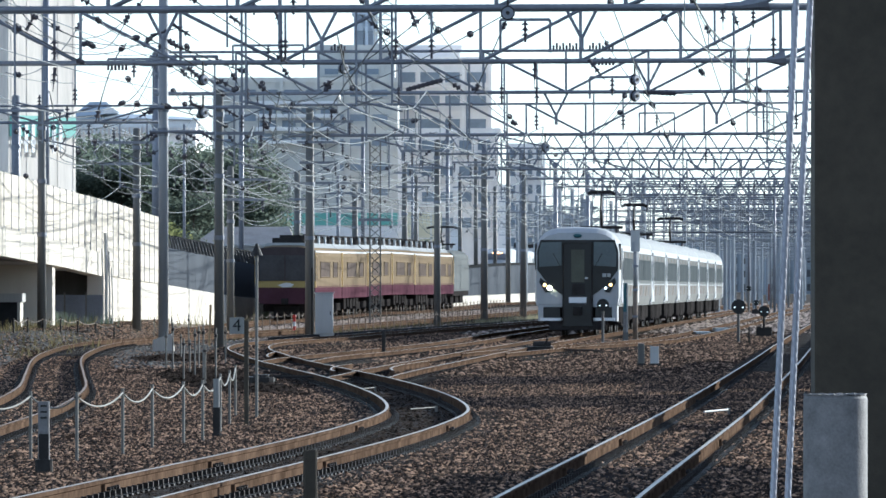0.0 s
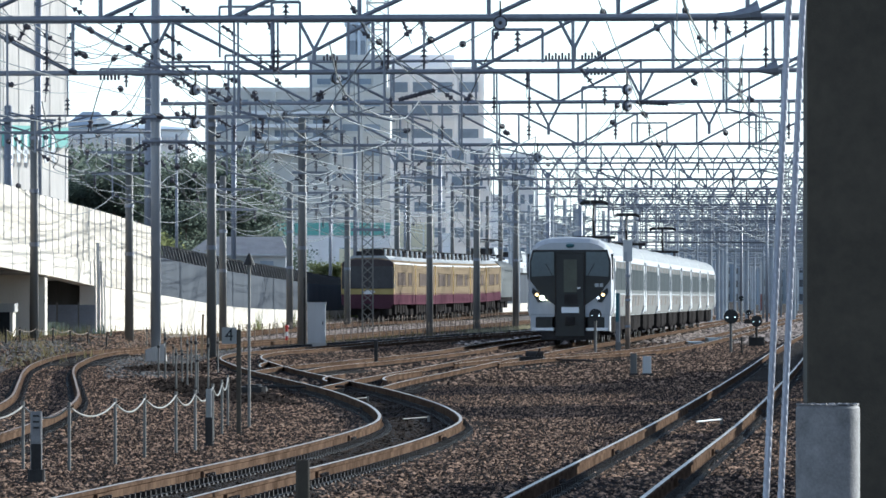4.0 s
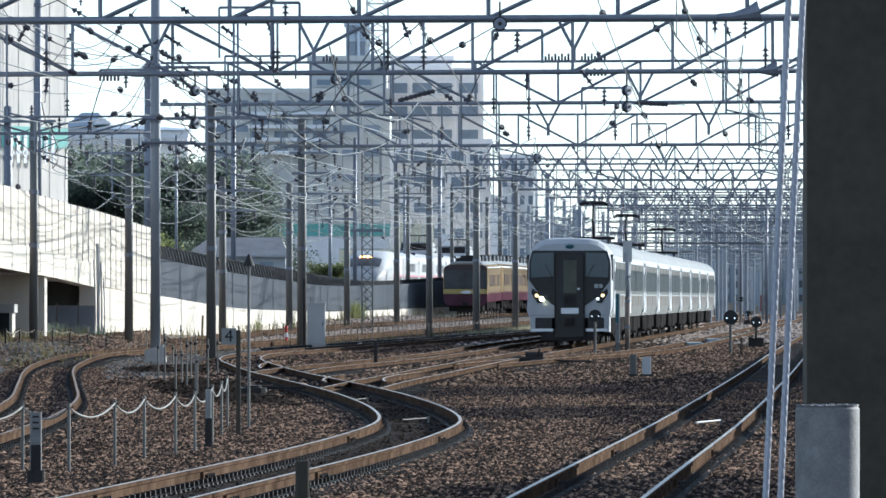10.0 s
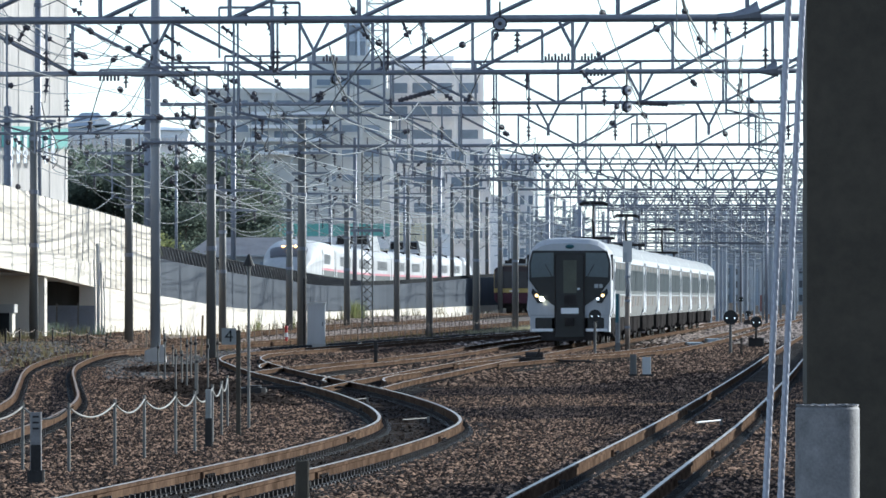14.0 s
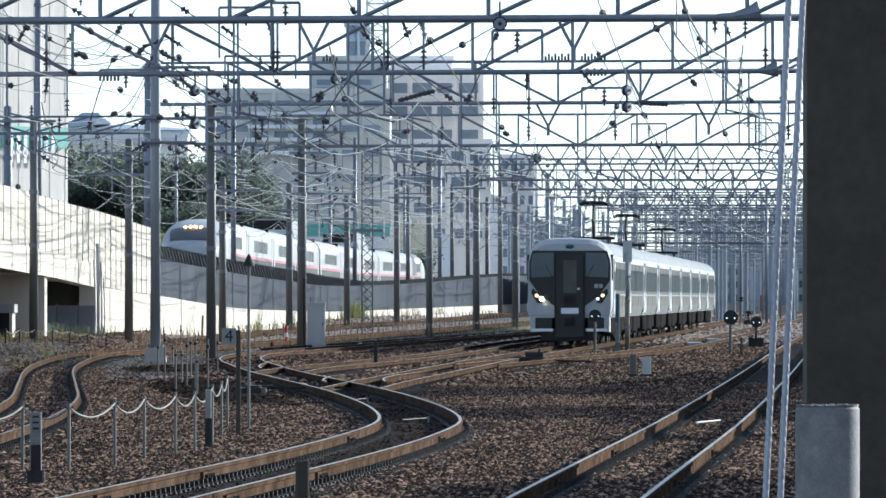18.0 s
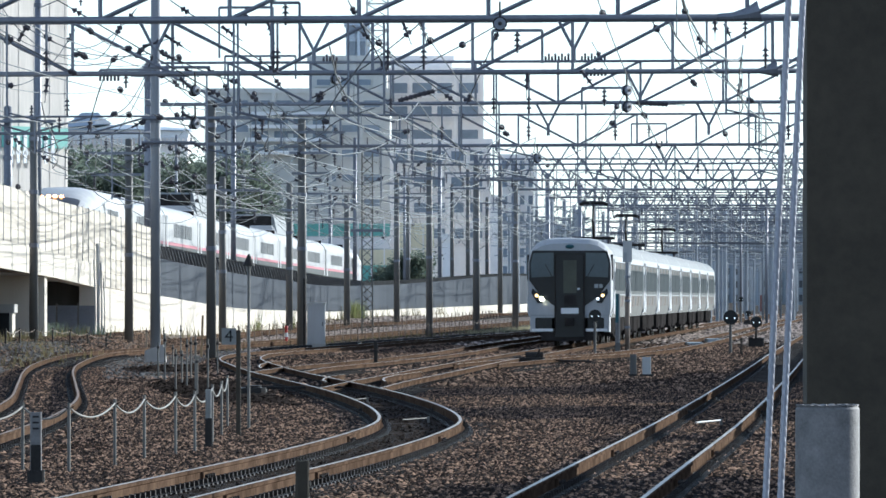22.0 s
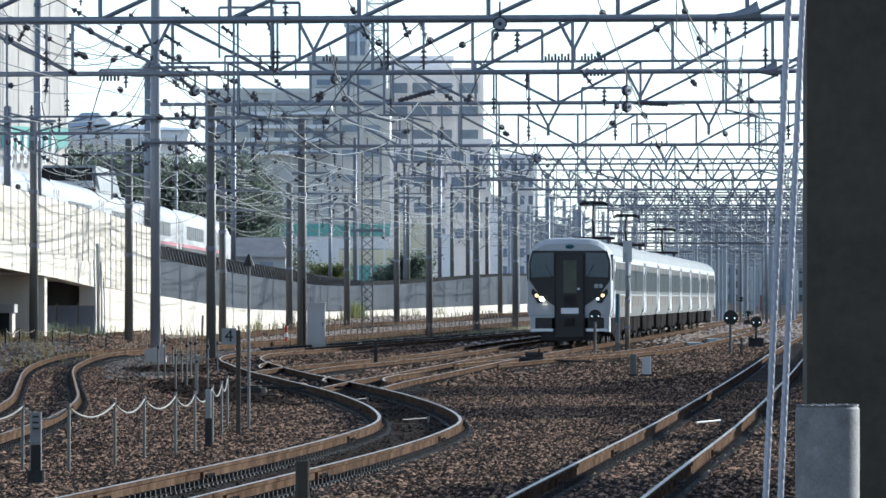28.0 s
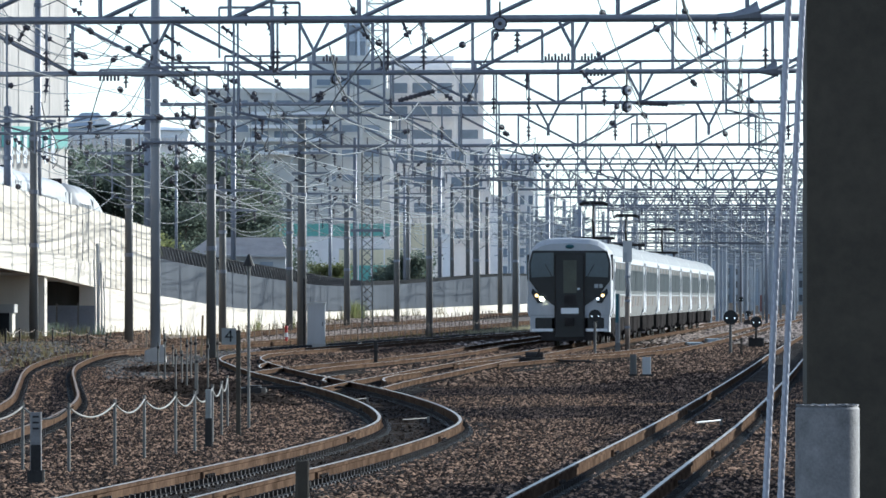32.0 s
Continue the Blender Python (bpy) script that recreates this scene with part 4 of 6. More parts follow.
def wires(line, y0, y1, spans, label, dx=0.0, droppers=True, zc0=5.2, zm0=6.3, sag=0.8):
    t = thing("overhead_line", label, "wires", "overhead lines")
    con, mes = [], []
    ys = [v for v in spans if y0 <= v <= y1]
    for a, b in zip(ys, ys[1:]):
        n = 8
        for i in range(n + (b == ys[-1])):
            u = i / n
            y = a + (b - a) * u
            x = line(y) + dx + 0.15 * math.sin(y)
            zc, zm = zc0, zm0 - 4 * sag * u * (1 - u)
            con.append((x, y, zc)), mes.append((x, y, zm))
            if i % 2 == 1 and droppers and y < 640:
                h = round(zm - zc, 2)
                if h not in DROP:
                    DROP[h] = Shape().tube([(0, 0, 0), (0, 0, h)], 0.008, 4, cap=False).mesh("dropper", WIRE)
                o = part("dropper", DROP[h], None, t)
                o.location = (x, y, zc)
    part("contact_wire", Shape().tube(con, 0.012, 5), WIRE, t)
    part("messenger_wire", Shape().tube(mes, 0.015, 5), WIRE, t)


SPANS = [100, 145, 187, 228, 252, 286, 321, 356, 392, 432, 470, 508, 552, 598, 646, 694, 742, 790, 840, 890, 940, 990]
for ln, lo in ((S_LINE, 145), (A_LINE, 187), (B_LINE, 145), (C_LINE, 187), (R_LINE, 100), (L_LINE, 187)):
    wires(ln, lo, 1000, SPANS, "copper contact wire and messenger over a track")
wires(EXPRESS, 330, 1000, [330, 365, 400, 440, 470, 510, 560, 620, 680, 740, 800, 860, 920, 980], "copper contact wire and messenger over a track", zc0=5.7, zm0=6.9)
wires(BULLET, 200, 1000, [200, 250, 300, 360, 430, 495, 560, 640, 720, 800, 880], "contact wire and messenger over the viaduct", zc0=8.2, zm0=9.4, sag=0.6, droppers=False)

for q in range(6):
    wires(S_LINE, 432, 1000, SPANS, "far contact wire and messenger over the yard", dx=2.2 + 3.1 * q, droppers=False, zc0=5.3 + 0.2 * (q % 3), zm0=6.6 + 0.3 * (q % 2), sag=0.5)
    wires(S_LINE, 432, 1000, SPANS, "far feeder wires above the yard gantries", dx=0.6 + 3.1 * q, droppers=False, zc0=7.3 + 0.25 * (q % 3), zm0=9.6 + 0.2 * (q % 2), sag=0.5)
rng2 = random.Random(8)
for q in range(110):
    yy = rng2.uniform(560, 1150)
    bx = rng2.uniform(8, 41) if q < 34 else rng2.uniform(7, 24) if q < 58 else rng2.uniform(6.5, 20) if q < 84 else rng2.uniform(30, 43)
    dm = thing("distant_mast", "thin distant grey yard mast", "mast", "distant masts", at=(bx * yy / 1000, yy, 0))
    hh = rng2.uniform(7.5, 10.5)
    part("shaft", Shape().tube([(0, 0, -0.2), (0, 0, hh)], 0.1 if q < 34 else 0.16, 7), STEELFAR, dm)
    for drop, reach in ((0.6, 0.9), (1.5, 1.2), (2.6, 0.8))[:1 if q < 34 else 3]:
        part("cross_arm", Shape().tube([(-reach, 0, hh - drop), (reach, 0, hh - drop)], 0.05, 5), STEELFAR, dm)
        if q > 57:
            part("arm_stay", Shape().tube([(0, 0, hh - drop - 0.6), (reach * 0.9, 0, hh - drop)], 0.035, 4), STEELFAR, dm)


bm_ = thing("banded_mast", "slim white mast with a red band near its foot", "mast", at=(34.8, 900, 0))
part("shaft", Shape().tube([(0, 0, -0.2), (0, 0, 13.5)], 0.16, 10), CABINET, bm_)
part("red_band", Shape().tube([(0, 0, 0.4), (0, 0, 2.2)], 0.17, 10), FADEDRED, bm_)


def span_wire(points, sag, label="thin sagging feeder wire between poles", r=0.014, material=None, name="feeder_wire"):
    """One wire hung through the given supports."""
    t = thing(name, label, "wire", "feeder wires")
    pts = []
    for p, q in zip(points, points[1:]):
        p, q = Vector(p), Vector(q)
        for i in range(10):
            u = i / 10
            w = p.lerp(q, u)
            w.z -= 4 * sag * u * (1 - u)
            pts.append(w)
    pts.append(Vector(points[-1]))
    part("strand", Shape().tube(pts, r, 5), material or FEEDER, t)
    for k in (1, -2) if name == "anchor_wire" else (0, 10, -2):
        if abs(k) < len(pts):
            a, b = pts[k], pts[k + 1] if k + 1 < len(pts) else pts[k]
            d = (b - a).normalized()
            s = Shape()
            for q in range(2):
                s.tube([a + d * (0.16 * q), a + d * (0.16 * q + 0.07), a + d * (0.16 * q + 0.09)], 0.03, 10, r2=0.085)
            part("insulator", s.tube([a, a + d * 0.45], 0.02, 6), PORCELAIN, t, "dark ribbed insulator")


# feeders along the pole rows, at several heights and sides
ROW1 = [(-7.09, 252), (-8.83, 330), (-7.46, 400), (-5.13, 440), (-2.64, 470), (-2.38, 560), (0.75, 680)]
ROW2 = [(-7.09, 252), (-5.50, 321), (-0.65, 392), (1.75, 432), (4.13, 470), (7.61, 552), (11.12, 646)]
ROW3 = [(-13.51, 272), (-11.82, 310), (-8.83, 330), (-7.46, 400), (-5.13, 440), (-2.64, 470)]
ROW4 = [(-12.0, 187), (-8.41, 241), (-7.09, 252), (-5.50, 321), (-0.65, 392), (1.75, 432)]
rng = random.Random(5)
for row, zs in ((ROW1, (7.3, 6.6, 5.9, 5.4, 6.25)), (ROW2, (8.3, 7.7, 7.0, 6.4, 5.8, 7.35, 6.7, 6.1, 5.5)), (ROW3, (6.9, 6.2, 5.6)), (ROW4, (8.8, 8.0, 7.2))):
    for z in zs:
        o = rng.choice((-1, 1)) * rng.uniform(0.3, 1.5)
        span_wire([(x + o, y, z + rng.uniform(-0.2, 0.2)) for x, y in row], rng.uniform(0.5, 1.1), r=rng.choice((0.010, 0.012, 0.015)), material=rng.choice((FEEDER, WIRE, WIRE)))
# wires that slant across the yard to anchors
ANCHORS = [((-13.2, 187, 9.6), (-6.29, 252, 7.86), 0.1), ((-12.5, 187, 8.0), (-5.26, 321, 8.85), 0.5), ((-1.85, 187, 8.1), (1.01, 321, 8.85), 0.3),
                ((1.27, 184, 7.98), (-6.69, 321, 8.96), 0.4), ((-2.95, 226, 7.79), (-2.53, 392, 9.32), 0.6), ((-6.80, 226, 7.55), (-6.02, 392, 9.00), 0.4),
                ((-6.80, 226, 6.64), (-5.22, 392, 8.25), 0.5), ((5.04, 226, 7.55), (6.70, 432, 9.73), 0.5), ((5.04, 226, 7.10), (5.21, 432, 9.20), 0.6)]
MORE_ANCHORS = [((-0.56, 187, 8.1), (2.00, 252, 6.9), 0.2), ((3.41, 187, 8.9), (6.76, 252, 6.2), 0.2), ((5.34, 187, 8.9), (8.75, 252, 6.6), 0.2), ((3.64, 318, 7.26), (9.54, 470, 8.23), 0.4),
                ((-13.10, 250, 10.39), (-8.58, 241, 9.01), 0.5), ((-13.79, 250, 10.05), (-8.41, 241, 9.34), 0.9), ((-11.64, 272, 7.32), (-11.81, 330, 7.92), 0.2),
                ((-8.41, 241, 8.92), (-12.02, 300, 7.78), 0.3), ((-13.51, 272, 7.22), (-8.41, 241, 7.19), 0.4), ((-5.50, 321, 6.21), (-1.72, 392, 7.98), 0.5),
                ((-8.41, 241, 6.20), (-7.46, 400, 6.87), 1.0), ((-12.39, 272, 7.13), (-8.83, 330, 6.33), 0.7), ((-7.09, 252, 5.27), (-3.95, 400, 6.46), 0.9)]
for a, b, s in ANCHORS + MORE_ANCHORS:
    span_wire([a, b], s, "slanting anchor wire of the overhead line", r=0.015, material=WIRE, name="anchor_wire")


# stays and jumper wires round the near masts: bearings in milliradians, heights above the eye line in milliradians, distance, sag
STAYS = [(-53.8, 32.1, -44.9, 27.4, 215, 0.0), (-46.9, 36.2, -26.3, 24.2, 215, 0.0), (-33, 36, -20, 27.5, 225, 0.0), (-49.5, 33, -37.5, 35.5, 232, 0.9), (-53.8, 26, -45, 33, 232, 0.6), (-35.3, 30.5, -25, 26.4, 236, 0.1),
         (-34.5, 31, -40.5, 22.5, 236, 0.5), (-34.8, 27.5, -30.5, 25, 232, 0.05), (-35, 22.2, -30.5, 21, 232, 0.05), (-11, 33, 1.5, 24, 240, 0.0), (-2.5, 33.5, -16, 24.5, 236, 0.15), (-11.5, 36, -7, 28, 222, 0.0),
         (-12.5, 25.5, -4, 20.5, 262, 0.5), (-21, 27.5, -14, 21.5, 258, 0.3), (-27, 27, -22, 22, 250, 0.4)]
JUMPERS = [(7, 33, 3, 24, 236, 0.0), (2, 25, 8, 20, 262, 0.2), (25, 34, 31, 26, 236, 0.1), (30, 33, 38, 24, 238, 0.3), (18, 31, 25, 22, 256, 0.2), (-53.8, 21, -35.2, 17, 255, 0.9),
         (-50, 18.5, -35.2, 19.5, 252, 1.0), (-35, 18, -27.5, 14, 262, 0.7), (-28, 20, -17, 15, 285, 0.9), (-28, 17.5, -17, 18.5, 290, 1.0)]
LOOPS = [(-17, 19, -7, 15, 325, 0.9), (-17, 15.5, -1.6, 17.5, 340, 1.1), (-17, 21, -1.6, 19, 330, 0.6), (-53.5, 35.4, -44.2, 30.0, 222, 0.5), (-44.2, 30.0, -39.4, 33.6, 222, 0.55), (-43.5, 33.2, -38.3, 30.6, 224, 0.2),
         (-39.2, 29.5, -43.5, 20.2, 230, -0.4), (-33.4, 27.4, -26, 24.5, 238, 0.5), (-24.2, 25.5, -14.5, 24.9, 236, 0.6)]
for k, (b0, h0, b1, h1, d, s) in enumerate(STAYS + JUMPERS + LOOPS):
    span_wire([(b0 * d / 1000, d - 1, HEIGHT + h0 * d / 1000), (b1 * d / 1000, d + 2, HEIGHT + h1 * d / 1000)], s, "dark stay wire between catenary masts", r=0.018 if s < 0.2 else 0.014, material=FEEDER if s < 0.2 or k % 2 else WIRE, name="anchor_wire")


# ---- trains ----
def body_ring(w, z0, z1, roof, y, tuck=0.0, n=6):
    """Cross-section of a carriage: flat sides, rounded eaves and roof."""
    pts = [(w / 2 - tuck, y, z0), (w / 2, y, z0 + 0.35), (w / 2, y, z1)]
    for i in range(1, n + 1):
        t = math.pi / 2 * i / n
        pts.append((w / 2 * math.cos(t) ** 0.55 if i < n else 0, y, z1 + (roof - z1) * math.sin(t)))
    left = [(-a, b, c) for a, b, c in reversed(pts[:-1])]
    return pts + left


def plate(pts, y, d):
    """A polygon in x and z, d thick, its front at y."""
    return Shape().loft([[(x, y + d, z) for x, z in pts], [(x, y, z) for x, z in pts]])


def sidebox(side, x, t, y0, y1, z0, z1):
    a, b = side * x, side * (x + t)
    return Shape().box(min(a, b), max(a, b), y0, y1, z0, z1)


def express_car(front=False):
    """White express coach, 20.5 m, its front towards -y."""
    c = thing("train_car", "white express train front car with black mask and lit headlamps" if front else "white express train car with grey tinted windows", "train car", "cars of the white express")
    L, w = 20.1, 2.95
    y0 = -L / 2
    if front:
        rings = [body_ring(w * 0.97, 1.0, 2.86, 3.6, y0, 0.05), body_ring(w * 0.99, 1.0, 2.92, 3.75, y0 + 0.3, 0.1), body_ring(w, 1.0, 2.98, 3.8, y0 + 1.0, 0.12), body_ring(w, 1.0, 2.95, 3.72, y0 + 3.0, 0.12), body_ring(w, 1.0, 2.95, 3.72, L / 2, 0.12)]
    else:
        rings = [body_ring(w, 1.0, 2.95, 3.72, y, 0.12) for y in (y0, L / 2)]
    part("body_shell", Shape().loft(rings), TRAINWHITE, c)
    part("roof_cover", Shape().loft([[(x * 1.004, y, z + 0.015) for x, _, z in body_ring(w, 1.0, 2.95, 3.72, 0, 0.12)[3:-3]] for y in (y0 + (3.2 if front else 0.1), L / 2 - 0.1)], close=False, cap=False), ROOFGREY, c, "pale grey roof")
    part("roof_unit", Shape().box(-0.6, 0.6, -5.0, 8.0, 3.7, 3.75, bev=0.1), ROOFGREY, c)
    a0 = y0 + (1.6 if front else 0.25)
    for side in (-1, 1):
        x = w / 2
        part("side_panel", sidebox(side, x, 0.006, a0, L / 2 - 0.25, 1.82, 2.96), TRAINGREY, c, "silver grey upper side")
        a, b = y0 + (3.6 if front else 1.9), L / 2 - 1.9
        nwin = 7
        d = (b - a) / nwin
        for k in range(nwin):
            part("window", sidebox(side, x + 0.006, 0.014, a + k * d + 0.12, a + (k + 1) * d - 0.06, 1.95, 2.72), WINDOW, c)
        part("lower_side", sidebox(side, x, 0.003, a0, L / 2 - 0.25, 1.36, 1.78), TRAINBEIGE, c, "pale beige lower side")
        part("waist_line", sidebox(side, x, 0.012, a0, L / 2 - 0.25, 1.78, 1.82), ROOFGREY, c)
        part("sill_side", Shape().loft([[(side * (x - 0.115), q, 1.01), (side * (x - 0.108), q, 1.01), (side * (x + 0.006), q, 1.36), (side * (x - 0.002), q, 1.36)] for q in (a0, L / 2 - 0.25)]), SIDEGREY, c)
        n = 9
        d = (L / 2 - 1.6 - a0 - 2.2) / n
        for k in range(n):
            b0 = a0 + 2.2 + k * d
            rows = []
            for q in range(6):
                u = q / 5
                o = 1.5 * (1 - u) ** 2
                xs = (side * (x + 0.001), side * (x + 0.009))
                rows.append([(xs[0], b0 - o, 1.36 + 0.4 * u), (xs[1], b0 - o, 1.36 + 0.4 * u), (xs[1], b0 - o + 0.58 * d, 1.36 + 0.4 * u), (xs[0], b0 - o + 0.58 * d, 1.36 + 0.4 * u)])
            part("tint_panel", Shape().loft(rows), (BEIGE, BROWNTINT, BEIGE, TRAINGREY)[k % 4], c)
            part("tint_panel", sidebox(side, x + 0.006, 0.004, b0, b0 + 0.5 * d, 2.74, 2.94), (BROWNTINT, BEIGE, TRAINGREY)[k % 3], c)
        for yy in (y0 + (2.6 if front else 0.95), L / 2 - 0.95):
            part("door", sidebox(side, x, 0.025, yy - 0.42, yy + 0.42, 1.12, 2.92), WHITE, c, "white sliding door")
            part("door_window", sidebox(side, x + 0.025, 0.01, yy - 0.2, yy + 0.2, 1.95, 2.6), WINDOW, c)
        for yy in (a0 + 0.05, L / 2 - 0.2):
            part("drain_pipe", Shape().tube([(side * (x - 0.06), yy - 1.3, 1.05), (side * (x + 0.02), yy - 0.9, 1.3), (side * (x + 0.02), yy - 0.2, 1.65), (side * (x + 0.02), yy, 1.9), (side * (x + 0.02), yy, 3.05)], 0.03, 8), TRAINWHITE, c)
    part("centre_sill", Shape().box(-1.2, 1.2, y0 + 0.6, L / 2 - 0.3, 0.5, 1.02), UNDER, c)
    rr = random.Random(3)
    for k in range(9):
        a = y0 + 3.0 + k * 1.65
        part("equipment_box", Shape().box(-1.32, 1.32, a, a + rr.uniform(0.9, 1.5), 0.32 + rr.uniform(0, 0.2), 1.02), UNDER, c)
    for yy in (y0 + 3.0, L / 2 - 3.0):
        b = part("bogie", Shape().box(-0.95, 0.95, yy - 1.5, yy + 1.5, 0.35, 0.62, bev=0.1), UNDER, c)
        for e in (-1.05, 1.05):
            part("wheelset", Shape().tube([(-0.6, yy + e, 0.43), (-0.5, yy + e, 0.43)], 0.43, 16).tube([(0.5, yy + e, 0.43), (0.6, yy + e, 0.43)], 0.43, 16).tube([(-0.5, yy + e, 0.43), (0.5, yy + e, 0.43)], 0.08, 8), IRON, b)
    if front:
        f = y0 - 0.0
        part("face_mask", plate([(-1.3, 3.34), (-1.41, 2.95), (-1.41, 2.3), (-1.0, 1.74), (-0.55, 1.42), (0.55, 1.42), (1.0, 1.74), (1.41, 2.3), (1.41, 2.95), (1.3, 3.34)], f - 0.035, 0.05), BLACK, c, "glossy black face mask")
        for side in (-1, 1):
            part("windscreen", plate([(side * 0.56, 3.27), (side * 1.27, 3.25), (side * 1.36, 2.9), (side * 1.34, 2.4), (side * 0.56, 2.44)][::side], f - 0.055, 0.03), GLASS, c, "dark tinted windscreen")
            part("wiper", Shape().tube([(side * 0.62, f - 0.07, 2.44), (side * 0.85, f - 0.07, 2.86)], 0.011, 5), BLACK, c)
            lamp = part("lamp_housing", plate([(side * 0.92, 1.72), (side * 1.3, 2.02), (side * 1.34, 1.86), (side * 1.12, 1.5), (side * 0.95, 1.52)][::side], f - 0.05, 0.04), BLACK, c, "black lamp housing")
            for q, (lx, lz, rad) in enumerate(((0.98, 1.66, 0.075 if side < 0 else 0.05), (1.15, 1.77, 0.06))):
                m = LAMP if side < 0 and q == 0 else (LAMPBLUE if q == 0 else LAMPSOFT)
                part("headlamp", Shape().tube([(side * lx, f - 0.05, lz), (side * lx, f - 0.075, lz)], rad, 14), m, lamp, "lit headlamp")
            part("bumper_recess", Shape().box(min(side * 0.62, side * 1.2), max(side * 0.62, side * 1.2), f - 0.03, f + 0.02, 0.62, 0.98), BLACK, c)
            part("bumper_lip", Shape().box(min(side * 0.55, side * 1.32), max(side * 0.55, side * 1.32), f - 0.08, f + 0.4, 0.52, 0.62, bev=0.04), WHITE, c)
            part("cheek_line", Shape().box(min(side * 0.58, side * 1.36), max(side * 0.58, side * 1.36), f - 0.02, f, 1.06, 1.1), ROOFGREY, c)
            part("skirt_side", Shape().box(min(side * 1.2, side * 1.38), max(side * 1.2, side * 1.38), f - 0.02, f + 1.4, 0.5, 1.02), TRAINWHITE, c)
            part("side_mirror", Shape().box(min(side * 1.42, side * 1.5), max(side * 1.42, side * 1.5), f + 0.25, f + 0.35, 2.3, 3.2), BLACK, c)
        part("gangway_door", plate([(-0.53, 3.28), (-0.53, 0.32), (0.53, 0.32), (0.53, 3.28)], f - 0.09, 0.1), BLACK, c, "black gangway door")
        part("gangway_frame", Shape().tube([(-0.5, f - 0.1, 0.4), (-0.5, f - 0.1, 3.22), (0.5, f - 0.1, 3.22), (0.5, f - 0.1, 0.4)], 0.03, 6), UNDER, c)
        part("door_window", plate([(-0.22, 3.0), (-0.22, 1.86), (0.24, 1.86), (0.24, 3.0)], f - 0.105, 0.02), DOORGLASS, c, "dim greenish door window")
        part("door_handle", Shape().box(0.26, 0.36, f - 0.14, f - 0.09, 1.98, 2.03), ROOFPALE, c, "small bright door handle")
        part("door_lower_panel", plate([(-0.2, 1.8), (-0.2, 1.42), (0.24, 1.42), (0.24, 1.8)], f - 0.1, 0.02), UNDER, c)
        part("number_board", plate([(-0.3, 1.34), (-0.3, 1.14), (0.31, 1.14), (0.31, 1.34)], f - 0.115, 0.03), WHITE, c, "blank white number board")
        part("front_skirt", Shape().box(-1.0, 1.0, f - 0.03, f + 0.8, 0.2, 0.55), UNDER, c)
        part("coupler", Shape().box(-0.16, 0.16, f - 0.35, f, 0.72, 1.0, bev=0.05), UNDER, c)
        part("destination_lamp", Shape().ball((0, f + 0.06, 3.48), 0.17, 14, sz=0.5), TEALDARK, c, "dark teal oval roof lamp", smooth=True)
        part("side_mark", plate([(0.86, 2.17), (0.86, 2.04), (1.0, 2.04), (1.0, 2.17)], f - 0.05, 0.02), ROOFGREY, c, "small grey emblem")
        part("side_mark", plate([(1.03, 2.17), (1.03, 2.04), (1.15, 2.04), (1.15, 2.17)], f - 0.05, 0.02), ROOFGREY, c, "small grey emblem")
    return c


def pantograph(car, y, h=1.45, w=0.95):
    """A single-arm pantograph, raised, with its base on the roof."""
    p = part("pantograph", Shape().box(-0.8, 0.8, y - 0.6, y + 0.6, 3.9, 4.0), UNDER, car, "raised dark pantograph")
    for x in (-0.6, 0.6):
        for q in (-0.5, 0.5):
            part("base_insulator", Shape().tube([(x, y + q, 3.75), (x, y + q, 3.92)], 0.06, 8), PORCELAIN, p)
    part("lower_arm", Shape().tube([(0, y + 0.5, 4.0), (0, y - 0.7, 4.0 + h * 0.45)], 0.05, 6), IRON, p)
    part("upper_arm", Shape().tube([(0, y - 0.7, 4.0 + h * 0.45), (0, y + 0.2, 4.0 + h)], 0.045, 6), IRON, p)
    part("collector_head", Shape().tube([(-w, y + 0.2, 3.94 + h), (-w * 0.7, y + 0.2, 4.02 + h), (w * 0.7, y + 0.2, 4.02 + h), (w, y + 0.2, 3.94 + h)], 0.075, 6), IRON, p)
    part("collector_head", Shape().tube([(-w, y + 0.5, 3.94 + h), (-w * 0.7, y + 0.5, 4.02 + h), (w * 0.7, y + 0.5, 4.02 + h), (w, y + 0.5, 3.94 + h)], 0.075, 6), IRON, p)


def place_on(line, yc, half, z):
    """The pose of a car centred at yc on a line, facing -y."""
    a, b = yc - half, yc + half
    return Matrix.Translation((line(yc), yc, z(yc))) @ Matrix.Rotation(-math.atan2(line(b) - line(a), b - a), 4, "Z") @ Matrix.Rotation(math.atan2(z(b) - z(a), b - a), 4, "X")


RAILZ = 0.17
rail_level = lambda y: RAILZ
front_car = express_car(True)
front_car.matrix_basis = place_on(B_LINE, 287 + 10.25, 7, rail_level)
mid_car = express_car()
mid_car.matrix_basis = place_on(B_LINE, 287 + 30.75, 7, rail_level)
express = [front_car, mid_car]
for i in range(2, 9):
    express.append(copy_thing(mid_car, place_on(B_LINE, 287 + 10.25 + 20.5 * i, 7, rail_level)))
for i, y, h, w in ((1, -6.0, 1.27, 0.52), (3, -6.0, 1.2, 0.56), (6, -8.0, 1.12, 0.66)):
    pantograph(express[i], y, h, w)


